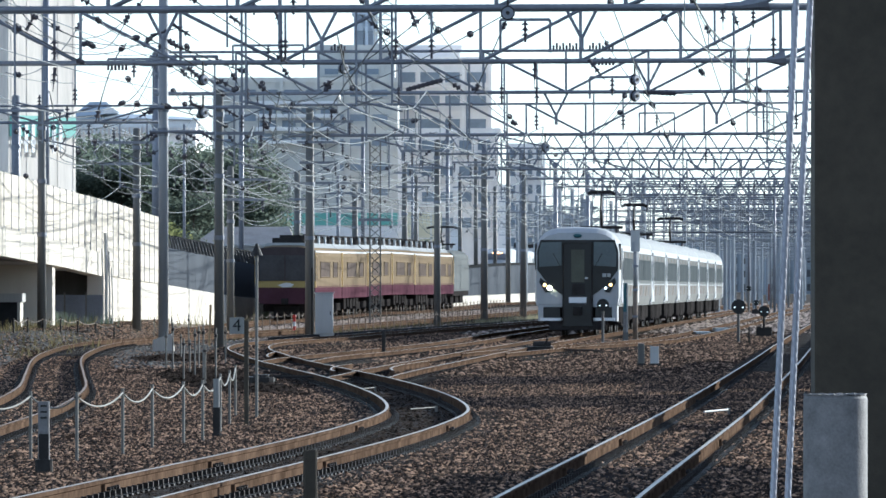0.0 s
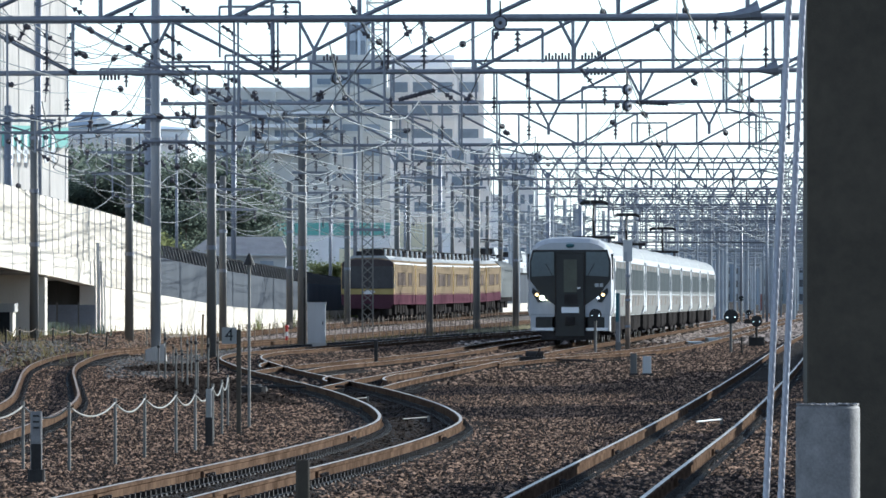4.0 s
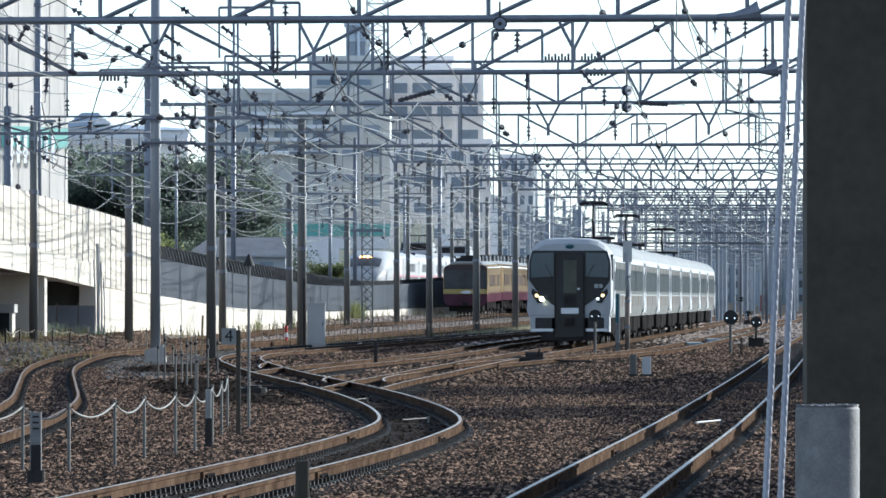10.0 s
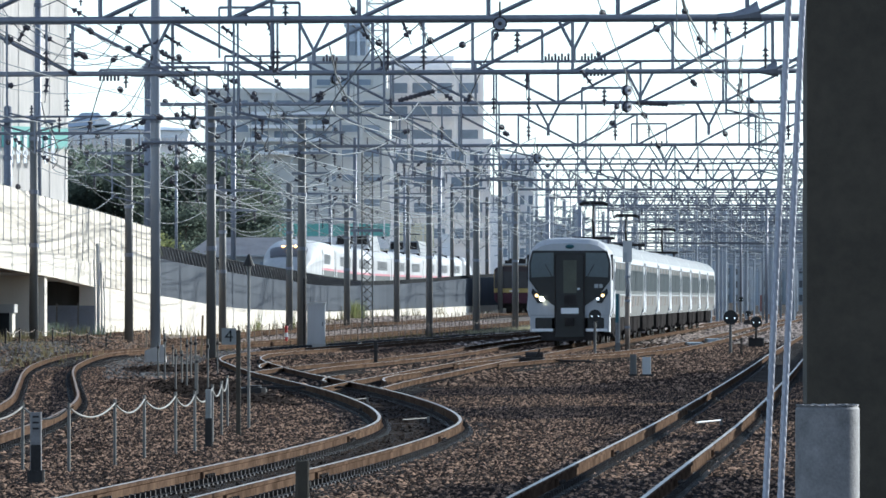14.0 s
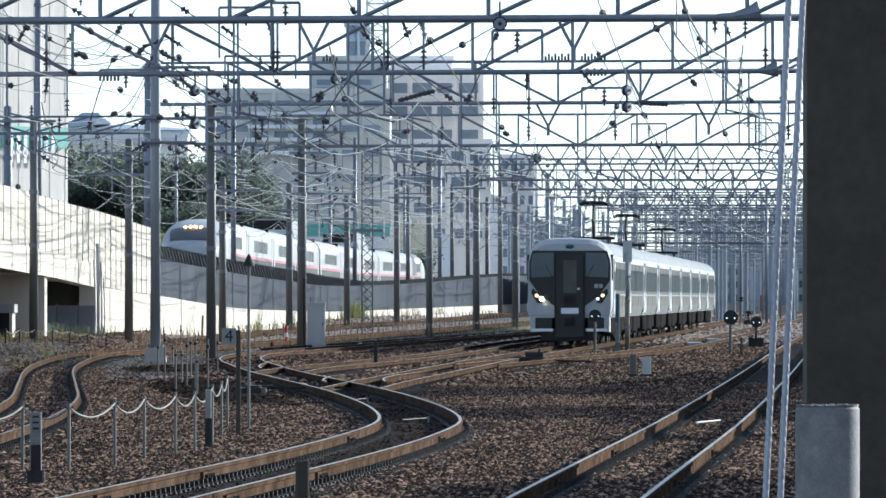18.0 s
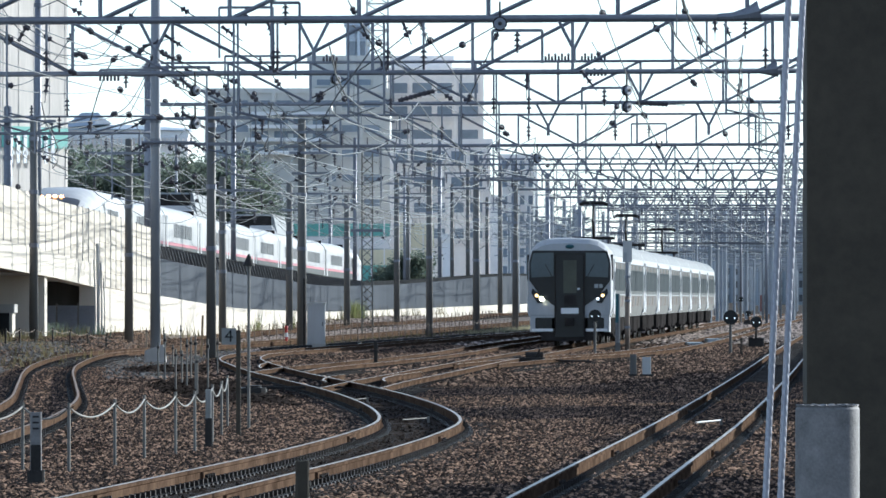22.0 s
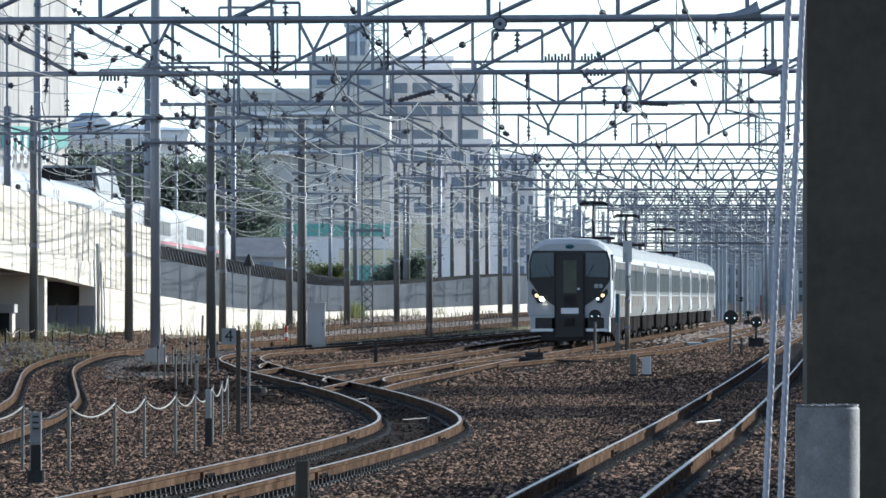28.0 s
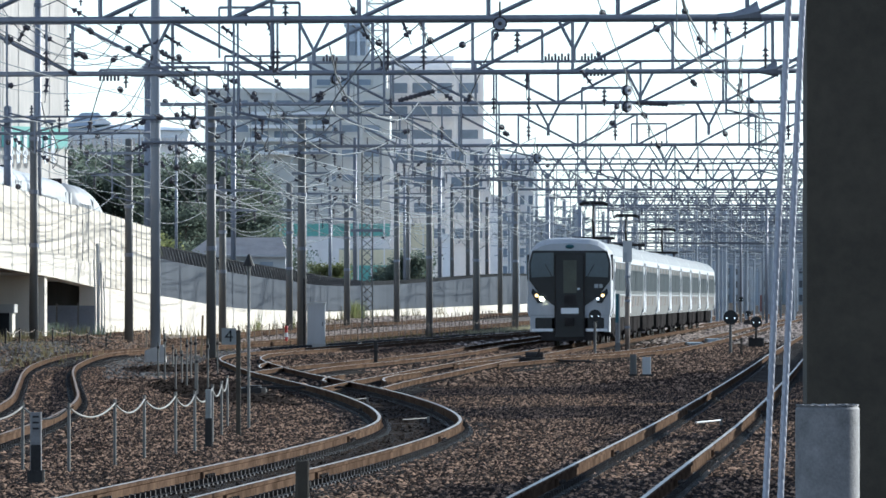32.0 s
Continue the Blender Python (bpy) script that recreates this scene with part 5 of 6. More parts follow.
def cruise_car(end=False):
    """Cream coach with a maroon band; the tail car has a wide dark end."""
    c = thing("cruise_coach", "cream tail coach with a wide dark end window" if end else "cream coach with a maroon lower band", "train car", "coaches of the cream train")
    L, w = 17.4, 2.85
    y0 = -L / 2
    part("body_shell", Shape().loft([body_ring(w, 1.4, 3.0, 3.36 if end and k == 0 else 3.55, y, 0.0) for k, y in enumerate((y0, y0 + 0.85, L / 2))]), CREAM, c)
    part("lower_band", Shape().box(-w / 2 - 0.01, w / 2 + 0.01, y0 - 0.01, L / 2 + 0.01, 0.95, 1.5), MAROON, c, "maroon lower band")
    part("band_line", Shape().box(-w / 2 - 0.014, w / 2 + 0.014, y0 - 0.014, L / 2 + 0.014, 1.53, 1.56), MAROON, c)
    part("roof", Shape().loft([[(1.36, y, 3.22), (0.9, y, 3.62), (-0.9, y, 3.62), (-1.36, y, 3.22)] for y in (y0 + (0.7 if end else 0), L / 2)]), ROOFGREY, c, "grey roof")
    part("roof_deck", Shape().box(-0.75, 0.75, y0 + (1.6 if end else 0.5), L / 2 - 0.5, 3.62, 3.86, bev=0.1), UNDER, c, "dark roof equipment")
    for side in (-1, 1):
        part("eave_line", sidebox(side, 1.36, 0.03, y0 + (0.8 if end else 0), L / 2, 3.17, 3.25), ROOFPALE, c, "white eave line")
    for k in range(4):
        yy = y0 + 2.4 + k * 4.1
        part("roof_insulator", Shape().tube([(0.8, yy, 3.6), (0.8, yy, 3.98)], 0.06, 8), WHITE, c, "white roof insulator")
        part("roof_box", Shape().box(-0.5, 0.5, yy + 0.5, yy + 2.2, 3.85, 4.0, bev=0.08), UNDER, c)
    part("roof_busbar", Shape().box(0.74, 0.86, y0 + (1.2 if end else 0.8), L / 2 - 0.8, 3.98, 4.04), UNDER, c)
    for side in (-1, 1):
        x = w / 2
        for a, ww in ((y0 + 3.2, 6.2), (y0 + 11.6, 2.8)):
            part("window", sidebox(side, x, 0.015, a, a + ww, 1.98, 2.72), BROWNGLASS, c)
            part("window_frame", Shape().tube([(side * (x + 0.01), a, 1.98), (side * (x + 0.01), a + ww, 1.98), (side * (x + 0.01), a + ww, 2.72), (side * (x + 0.01), a, 2.72), (side * (x + 0.01), a, 1.98)], 0.03, 4), CREAM, c)
        for yy in (y0 + 0.75, L / 2 - 0.75):
            part("door", sidebox(side, x, 0.02, yy - 0.4, yy + 0.4, 1.5, 2.95), CREAM, c)
        for yy in (y0 + 0.2, L / 2 - 0.2):
            part("corner_trim", sidebox(side, x, 0.03, yy - 0.06, yy + 0.06, 1.5, 3.2), GOLD, c, "gilded corner trim")
    for k in range(5):
        part("equipment_box", Shape().box(-1.25, 1.25, y0 + 3.5 + k * 2.1, y0 + 5.0 + k * 2.1, 0.4 + 0.1 * (k % 2), 0.95), UNDER, c)
    for yy in (y0 + 2.0, L / 2 - 2.0):
        b = part("bogie", Shape().box(-1.1, 1.1, yy - 1.3, yy + 1.3, 0.35, 0.7, bev=0.1), UNDER, c)
        for e in (-0.95, 0.95):
            part("wheelset", Shape().tube([(-0.6, yy + e, 0.43), (0.6, yy + e, 0.43)], 0.43, 16), IRON, b)
    if end:
        part("end_hood", plate([(-1.42, 3.1), (-1.42, 3.0), (1.42, 3.0), (1.42, 3.1), (1.36, 3.26), (1.18, 3.36), (0.6, 3.42), (-0.6, 3.42), (-1.18, 3.36), (-1.36, 3.26)], y0 - 0.1, 0.9), DARKHOOD, c, "dark brown end hood")
        part("end_window", plate([(-1.3, 3.03), (-1.38, 2.9), (-1.4, 1.82), (1.4, 1.82), (1.38, 2.9), (1.3, 3.03)], y0 - 0.12, 0.1), ENDGLASS, c, "wide dark end window")
        part("window_post", Shape().box(-0.025, 0.025, y0 - 0.14, y0 - 0.02, 1.82, 3.0), DARKHOOD, c)
        part("corner_glass", sidebox(1, 1.425, 0.02, y0, y0 + 1.1, 1.82, 2.95), ENDGLASS, c)
        part("end_band", plate([(-1.42, 1.8), (-1.42, 1.5), (1.42, 1.5), (1.42, 1.8)], y0 - 0.06, 0.05), OCHRE, c, "ochre end band")
        part("end_emblem", plate([(-0.35, 1.62), (-0.1, 1.5), (0.3, 1.52), (0.42, 1.66), (0.1, 1.74)], y0 - 0.08, 0.03), ROOFPALE, c, "small silver emblem")
        part("end_skirt", plate([(-1.38, 0.95), (-1.2, 0.72), (1.2, 0.72), (1.38, 0.95)], y0 - 0.05, 0.3), MAROON, c)
        part("coupler", Shape().box(-0.15, 0.15, y0 - 0.5, y0, 0.7, 0.98), UNDER, c)
    return c


def locomotive():
    c = thing("locomotive", "light grey electric locomotive leading the cream coaches", "locomotive")
    part("body_shell", Shape().loft([body_ring(2.8, 1.1, 3.0, 3.6, y, 0.0) for y in (-7.5, 7.5)]), TRAINGREY, c)
    part("frame", Shape().box(-1.35, 1.35, -7.8, 7.8, 0.8, 1.12), UNDER, c)
    for yy in (-4.8, 0, 4.8):
        b = part("bogie", Shape().box(-1.1, 1.1, yy - 1.5, yy + 1.5, 0.35, 0.8), UNDER, c)
        part("wheelset", Shape().tube([(-0.6, yy, 0.5), (0.6, yy, 0.5)], 0.5, 16), IRON, b)
    part("end_door", Shape().box(-0.4, 0.4, -7.56, -7.48, 1.2, 3.0), UNDER, c)
    for x in (-0.9, 0.9):
        part("cab_window", Shape().box(x - 0.35, x + 0.35, -7.55, -7.48, 2.3, 2.9), GLASS, c)
    pantograph(c, 3.0, 1.0)
    return c


def bullet_car(nose=False, cover=False, lamp=None):
    c = thing("bullet_train_car", "white bullet train tail car with a rounded end" if lamp else "white bullet train nose car with four amber headlamps" if nose else "white bullet train car with a pink waist stripe", "train car", "cars of the bullet train")
    L, w = 23.8, 3.38
    y0 = -L / 2
    if nose:
        rings = []
        prof = ((0, 0.45, 1.25), (0.35, 0.62, 1.6), (1.0, 0.78, 1.95), (2.0, 0.9, 2.35), (2.8, 0.95, 2.65), (3.4, 0.96, 2.85), (4.2, 0.975, 3.02), (5.6, 0.99, 3.18), (7.4, 1.0, 3.32), (9.5, 1.0, 3.42))
        for t, sc, top in prof:
            rings.append(body_ring(w * sc, 0.6, min(2.6, 0.55 + top * 0.5), top, y0 + t, 0.1, n=8))
        rings.append(body_ring(w, 0.6, 2.6, 3.42, L / 2, 0.1, n=8))
        part("body_shell", Shape().loft(rings), BULLETWHITE, c, smooth=True)
        vis = []
        for t in (1.7, 2.0, 2.3, 2.6, 2.9, 3.2, 3.5):
            a = max(i for i in range(len(prof)) if prof[i][0] <= t)
            u = (t - prof[a][0]) / (prof[a + 1][0] - prof[a][0])
            sc, top = prof[a][1] + u * (prof[a + 1][1] - prof[a][1]), prof[a][2] + u * (prof[a + 1][2] - prof[a][2])
            r = body_ring(w * sc, 0.6, min(2.6, 0.55 + top * 0.5), top, y0 + t, 0.1, n=8)
            vis.append([(x * 1.01, y - 0.03, z + 0.03) for x, y, z in r[7:-7]])
        part("windscreen", Shape().loft(vis, close=False, cap=False), ENDGLASS, c, "dark wraparound windscreen", smooth=True)
        for q in (-0.40, -0.13, 0.13, 0.40):
            part("headlamp", Shape().tube([(q, y0 + 3.6, 2.93 - abs(q) * 0.1), (q, y0 + 3.42, 2.91 - abs(q) * 0.1)], 0.09, 12), lamp or LAMPAMBER, c, "dark tail lamp" if lamp else "lit amber headlamp")
    else:
        part("body_shell", Shape().loft([body_ring(w, 0.6, 2.6, 3.42, y, 0.1, n=8) for y in (y0, L / 2)]), BULLETWHITE, c, smooth=False)
    part("gangway", Shape().box(-1.4, 1.4, L / 2 - 0.05, L / 2 + 0.3, 0.9, 3.4), UNDER, c)
    for side in (-1, 1):
        x = w / 2
        a = y0 + (9.6 if nose else 0.05)
        part("waist_stripe", sidebox(side, x, 0.012, a, L / 2 - 0.05, 1.48, 1.62), PINK, c, "pink waist stripe")
        part("lower_side", sidebox(side, x, 0.01, a, L / 2 - 0.05, 0.7, 1.48), TRAINGREY, c, "silver lower side")
        k = max(a + 2.4, -6.5)
        while k + 1.5 < L / 2 - 4.5:
            part("window", sidebox(side, x, 0.008, k, k + 1.42, 1.88, 2.52), WINDOWPALE, c)
            k += 1.62
        for yy in (a + 1.0, L / 2 - 1.0):
            part("door", sidebox(side, x, 0.013, yy - 0.45, yy + 0.45, 1.0, 2.85), BULLETWHITE, c)
    part("skirt", Shape().box(-1.55, 1.55, y0 + 2, L / 2 - 0.3, 0.15, 0.62), UNDER, c)
    if cover:
        # Solid dark block stands for the shade inside the shield's hollow front.
        part("shield_shade_block", Shape().box(-1.12, 1.0, -8.6, -8.0, 3.62, 4.3), UNDER, c, "dark block for the shaded hollow of the shield")
        for q0, q1, lean, top in ((-8.4, 3.9, 0.2, 4.4), (-11.6, -8.7, 2.0, 3.72)):
            part("pantograph_cover", Shape().loft([[(-1.35, q0, 3.25), (1.35, q0, 3.25), (1.35, q1, 3.25), (-1.35, q1, 3.25)], [(-1.1, q0 + 0.9 * lean, top), (1.1, q0 + 0.9 * lean, top), (1.1, q1 - 0.9, top), (-1.1, q1 - 0.9, top)]]), ROOFGREY, c, "pale grey pantograph wind shield")
        part("pantograph_arm", Shape().tube([(0, -3, 3.6), (0, -1.5, 4.3), (0, -0.8, 5.0)], 0.05, 6), IRON, c)
        part("collector_head", Shape().tube([(-0.9, -0.8, 5.0), (0.9, -0.8, 5.0)], 0.06, 6), IRON, c)
    return c


cruise = [cruise_car(True), cruise_car()]
for i in range(4):
    cruise.append(copy_thing(cruise[1], pose(0, 0, 0)))
engine = locomotive()
bullet = [bullet_car(True), bullet_car()]
shield_car = bullet_car(cover=True)
tail_car = bullet_car(True, lamp=BLACK)
for i in range(2, 10):
    bullet.append(tail_car if i == 9 else shield_car if i == 3 else copy_thing(shield_car if i == 6 else bullet[1], pose(0, 0, 0)))

# ---- buildings ----
def block(name, label, x0, x1, y0, y1, z1, material, rows=(), cols=(), pane=None, mull=None):
    """A building with recessed-looking windows: rows of (z0, z1), cols of (x0, x1) on its front."""
    b = thing(name, label, "building", at=((x0 + x1) / 2, (y0 + y1) / 2, 0))
    hx, hy = (x1 - x0) / 2, (y1 - y0) / 2
    cx = (x0 + x1) / 2
    part("wall", Shape().box(-hx, hx, -hy, hy, -1, z1), material, b)
    part("roof", Shape().box(-hx - 0.3, hx + 0.3, -hy - 0.3, hy + 0.3, z1, z1 + 0.7), material, b)
    for r0, r1 in rows:
        for c0, c1 in cols:
            w = part("window", Shape().box(c0 - cx - 0.15, c1 - cx + 0.15, -hy - 0.1, -hy - 0.02, r0 - 0.15, r1 + 0.15), material, b)
            part("pane", Shape().box(c0 - cx, c1 - cx, -hy - 0.16, -hy - 0.1, r0, r1), pane or BLDGGLASS, w)
            if r0 == rows[0][0]:
                part("pilaster", Shape().box(c1 - cx + 0.3, c1 - cx + 0.75, -hy - 0.6, -hy, -1, z1), material, b)
            part("sill", Shape().box(c0 - cx - 0.2, c1 - cx + 0.2, -hy - 0.35, -hy - 0.1, r0 - 0.3, r0 - 0.15), material, w)
    for r0, r1 in rows:
        part("floor_band", Shape().box(-hx, hx, -hy - 0.42, -hy, r0 - 0.75, r0 - 0.45), material, b)
    return b


rows = [(32.97 - 3.55 * i, 34.51 - 3.55 * i) for i in range(8)]
cols = [(-8.06, -5.40), (-4.63, -1.71), (-0.86, 1.37), (2.40, 5.32)]
block("office_building", "pale grey office block with rows of dark windows", -8.74, 6.17, 1250, 1275, 36.14, BLDGPALE, rows, cols)
block("roof_house", "pale plant room behind the office roof", -8.06, 1.37, 1262, 1274, 38.29, BLDGPALE)
cols = [(-33.91 + 3.2 * i, -33.91 + 3.2 * i + 2.3) for i in range(8)]
rows = [(29.67 - 3.6 * i, 30.66 - 3.6 * i) for i in range(7)]
block("office_building", "broad blue-grey office block behind the wires", -34.73, -7.74, 1200, 1240, 31.73, BLDG, rows, cols)
block("plant_tower", "blue-grey upper storeys of an office block", -19.83, -8.33, 1218, 1240, 37.02, BLDG, [(33.35, 34.18)], [(-18.67 + 3 * i, -18.67 + 3 * i + 2) for i in range(3)])
block("tower_building", "slim glazed blue-grey office tower", -15.34, -12.13, 1300, 1312, 44.92, BLDGGLASS2, [(43.58 - 3.6 * i, 43.58 - 3.6 * i + 2.4) for i in range(4)], [(-15.16, -13.82), (-13.64, -12.30)])
tw = thing("lattice_tower", "tall grey lattice radio tower on a roof", "tower", at=(-9.78, 1229, 37.02 + 0.7))
for a, b in ((-1, -1), (1, -1), (1, 1), (-1, 1)):
    part("leg", Shape().tube([(a * 1.6, b * 1.6, 0), (a * 1.5, b * 1.5, 16)], 0.16, 6), BLDG, tw)
for k in range(8):
    part("brace", Shape().tube([(-1.6, -1.6, 2 * k), (1.6, -1.6, 2 * k + 2)], 0.1, 5), BLDG, tw)
    part("brace", Shape().tube([(1.6, -1.6, 2 * k), (-1.6, -1.6, 2 * k + 2)], 0.1, 5), BLDG, tw)
    part("platform", Shape().box(-1.8, 1.8, -1.8, 1.8, 2 * k, 2 * k + 0.15), BLDG, tw)
# a long banded wing before the broad block
banded = block("banded_building", "long grey building with pale bands between its storeys", -26.1, -15.4, 1110, 1130, 27.5, BLDG, [(25.2 - 1.75 * i, 26.1 - 1.75 * i) for i in range(3)], [(-25.8 + 2.6 * i, -23.5 + 2.6 * i) for i in range(4)])
for i in range(4):
    part("balcony_slab", Shape().box(-5.5, 5.5, -11.6, -9.9, 26.45 - 1.75 * i, 26.95 - 1.75 * i), WHITE, banded, "pale concrete slab")
# wing under the office block, and pale buildings low behind the wires
block("annex_building", "pale low annex with a white parapet", -7.41, 6.63, 1150, 1180, 23.38, BLDGPALE, [(21.02 - 3.6 * i, 22.36 - 3.6 * i) for i in range(4)], [(-6.63 + 2.6 * i, -6.63 + 2.6 * i + 1.7) for i in range(5)])
block("white_building", "bright white building beyond the barrier", -0.07, 0.89, 1000, 1010, 8.91, WHITE)
block("far_apartment", "hazy distant apartment block", 10.29, 16.56, 1500, 1520, 27.36, BLDGPALE, [(25.31 - 3.2 * i, 25.31 - 3.2 * i + 1.6) for i in range(9)], [(10.70 + 1.55 * i, 10.70 + 1.55 * i + 1.0) for i in range(4)])
for x0, x1, top, yd in ((862, 900, 352, 1640), (898, 1012, 402, 1660), (1000, 1100, 470, 1500), (1090, 1190, 455, 1550), (1180, 1260, 445, 1480), (1258, 1330, 452, 1600), (1320, 1380, 470, 1450), (1370, 1450, 458, 1520), (930, 1010, 440, 1600)):
    block("far_building", "hazy distant grey building at the end of the yard", (x0 - 784) / 14580 * yd, (x1 - 784) / 14580 * yd, yd, yd + 20, 1.85 + (528 - top) / 14580 * yd, BLDGPALE if x1 < 1000 else FARBLOCK,
          [(q, q + 1.3) for q in np.arange(1.2, 0.35 + (528 - top) / 14580 * yd, 2.6)] if x1 > 1000 else (), [(q, q + 1.1) for q in np.arange((x0 - 784) / 14580 * yd + 0.4, (x1 - 784) / 14580 * yd - 1.4, 2.1)], pane=WINDOWPALE)

# tall beige tower at the edge
tb = thing("apartment_tower", "tall beige concrete tower with ribbed cladding", "building", at=(-27.78, 560, 0), rz=57)
hx = 3.9
part("wall", Shape().box(-hx, hx, 0, 14, -1, 26), BLDGBEIGE, tb)
for k in range(5):
    x = -hx + 0.3 + k * (2 * hx - 0.6) / 4
    part("rib", Shape().box(x - 0.03, x + 0.03, -0.025, 0, 8.5, 26), BLDGBEIGE, tb)
part("teal_band", Shape().box(-hx, hx - 0.4, -0.3, -0.1, 12.07, 13.49), TEAL, tb, "turquoise sign band")
for k in range(7):
    part("sign_bar", Shape().box(-hx + 0.6 + 0.8 * k, -hx + 0.95 + 0.8 * k, -0.36, -0.3, 10.99, 13.10), WHITE, tb)
    part("sign_bar", Shape().box(-hx + 0.5 + 0.8 * k, -hx + 1.1 + 0.8 * k, -0.36, -0.3, 11.57, 11.84), WHITE, tb)

# station roof and its white parapet
st = thing("station_building", "blue-grey station roof over a long white parapet", "building", at=(-33.89, 900, 0))
part("wall", Shape().box(-7.6, 6.0, 0, 12, -1, 19.4), BLDGPALE, st)
part("fascia", Shape().box(-7.6, 6.1, -0.5, 12, 19.4, 20.2), WHITE, st, "white fascia under the roof")
part("canopy_roof", Shape().loft([[(x, -0.9, 20.2), (x, 12, 20.2), (x, 12, 20.3), (x, 6, t), (x, -0.9, 20.3 + (t - 20.86) * 0.6)] for x, t in ((-7.6, 20.95), (0.0, 20.9), (6.2, 20.3 + 0.18))]), ROOFBLUE, st, "long flat blue-grey roof")
for k in range(30):
    part("parapet_post", Shape().box(-7.4 + k * 0.45, -7.15 + k * 0.45, -0.7, -0.5, 18.55, 19.3), WHITE, st)
part("parapet_rail", Shape().box(-7.5, 6.0, -0.72, -0.48, 19.3, 19.38), WHITE, st)
part("gable_roof", Shape().loft([[(-7.7, -0.6, 20.45), (-2.6, -0.6, 20.9), (-2.6, 8, 20.9), (-7.7, 8, 20.45)], [(-5.7, 3, 22.2), (-3.9, 3, 22.2), (-3.9, 5, 22.2), (-5.7, 5, 22.2)]]), ROOFBLUE, st, "pitched blue-grey roof")
part("gable_wall", plate([(-4.3, 20.86), (-2.2, 20.9), (-3.5, 21.7)], -0.75, 0.2), WHITE, st)

# house behind the barrier
hs = thing("house", "low house with a grey tiled gable roof", "house", at=(-15.48, 620, 0))
w3 = 3.615
zr, ze = 6.44, 5.08
part("wall", Shape().box(-w3, w3, 0, 6, -1, ze), HOUSEWALL, hs)
part("roof", Shape().loft([[(-w3 - 0.3, -0.5, ze), (w3 + 0.3, -0.5, ze - 0.15), (w3 + 0.3, 6.5, ze - 0.15), (-w3 - 0.3, 6.5, ze)], [(-w3 * 0.6, 2.9, zr), (w3 * 0.9, 2.9, zr), (w3 * 0.9, 3.1, zr), (-w3 * 0.6, 3.1, zr)]]), ROOFTILE, hs, "grey tiled roof")
part("gable_trim", Shape().box(-w3 - 0.35, w3 + 0.35, -0.56, -0.5, ze - 0.12, ze + 0.02), HOUSEWALL, hs)
for q in (-1.6, 0.4, 2.2):
    part("window", Shape().box(q - 0.5, q + 0.5, -0.05, 0.02, ze - 1.3, ze - 0.5), BLDGGLASS, hs)

# sports fence with colour bands
sf = thing("colour_fence", "tall boarded fence in teal, cream and yellow bands", "fence", at=(-7.51, 760, 0))
for x0, x1, za, zb, m in ((440, 690, 418, 396, TEAL), (440, 690, 440, 420, BLDGPALE), (600, 760, 470, 442, YELLOW), (600, 760, 495, 470, TEAL), (440, 600, 495, 440, BLDGPALE), (700, 768, 440, 395, YELLOW)):
    part("board", Shape().box((x0 - 640) / 14580 * 760, (x1 - 640) / 14580 * 760, 0, 0.3, 1.85 + (528 - za) / 14580 * 760 - (0 if za < 490 else 2.5), 1.85 + (528 - zb) / 14580 * 760), m, sf)
for k in range(14):
    x = ((450 + 23 * k) - 640) / 14580 * 760
    part("fence_post", Shape().box(x - 0.06, x + 0.06, -0.15, -0.03, 0, 9.04), BLDGPALE, sf)


# ---- trees ----
def tree_meshes(seed, h, spread, conifer, leaf=None):
    r = random.Random(seed)
    trunk = Shape().tube([(0, 0, -0.5), (0.1, 0, h * 0.45), (0, 0.1, h * 0.95)], 0.24 * h / 10, 8, r2=0.04)
    limbs, crown = [], Shape()
    for k in range(26):
        u = r.uniform(0.22, 0.97)
        reach = spread * ((1 - u) * 1.15 + 0.12 if conifer else (0.45 + 0.75 * math.sin(math.pi * min(1, u * 0.95)))) * r.uniform(0.65, 1.15)
        a = r.uniform(0, 6.283)
        z = h * u
        tip = Vector((math.cos(a) * reach, math.sin(a) * reach, z + (r.uniform(-0.5, 0.2) if conifer else r.uniform(0.1, 1.2))))
        limbs.append([(0, 0, z - 0.3), tuple(tip * 0.5 + Vector((0, 0, z * 0.5 + 0.15))), tuple(tip)])
        for c in range(9):
            f = r.uniform(0.3, 1.05)
            cc = Vector((0, 0, z)).lerp(tip, f) + Vector((r.gauss(0, 0.25), r.gauss(0, 0.25), r.gauss(0, 0.18)))
            rad = r.uniform(0.3, 0.75) * spread / 3
            for q in range(46):
                p = cc + Vector((r.gauss(0, rad), r.gauss(0, rad), r.gauss(0, rad * 0.55)))
                s = r.uniform(0.06, 0.15)
                d1, d2 = Vector((r.gauss(0, 1), r.gauss(0, 1), r.gauss(0, 0.6))).normalized() * s, Vector((r.gauss(0, 1), r.gauss(0, 1), r.gauss(0, 0.6))).normalized() * s
                i = len(crown.v)
                crown.v += [tuple(p - d1), tuple(p + d2), tuple(p + d1), tuple(p - d2)]
                crown.face((i, i + 1, i + 2, i + 3))
    ls = Shape()
    for l in limbs:
        ls.tube(l, 0.05 * h / 10, 5, r2=0.015)
    return trunk.mesh("trunk", BARK), ls.mesh("limb", BARK), crown.mesh("crown", leaf or LEAF)


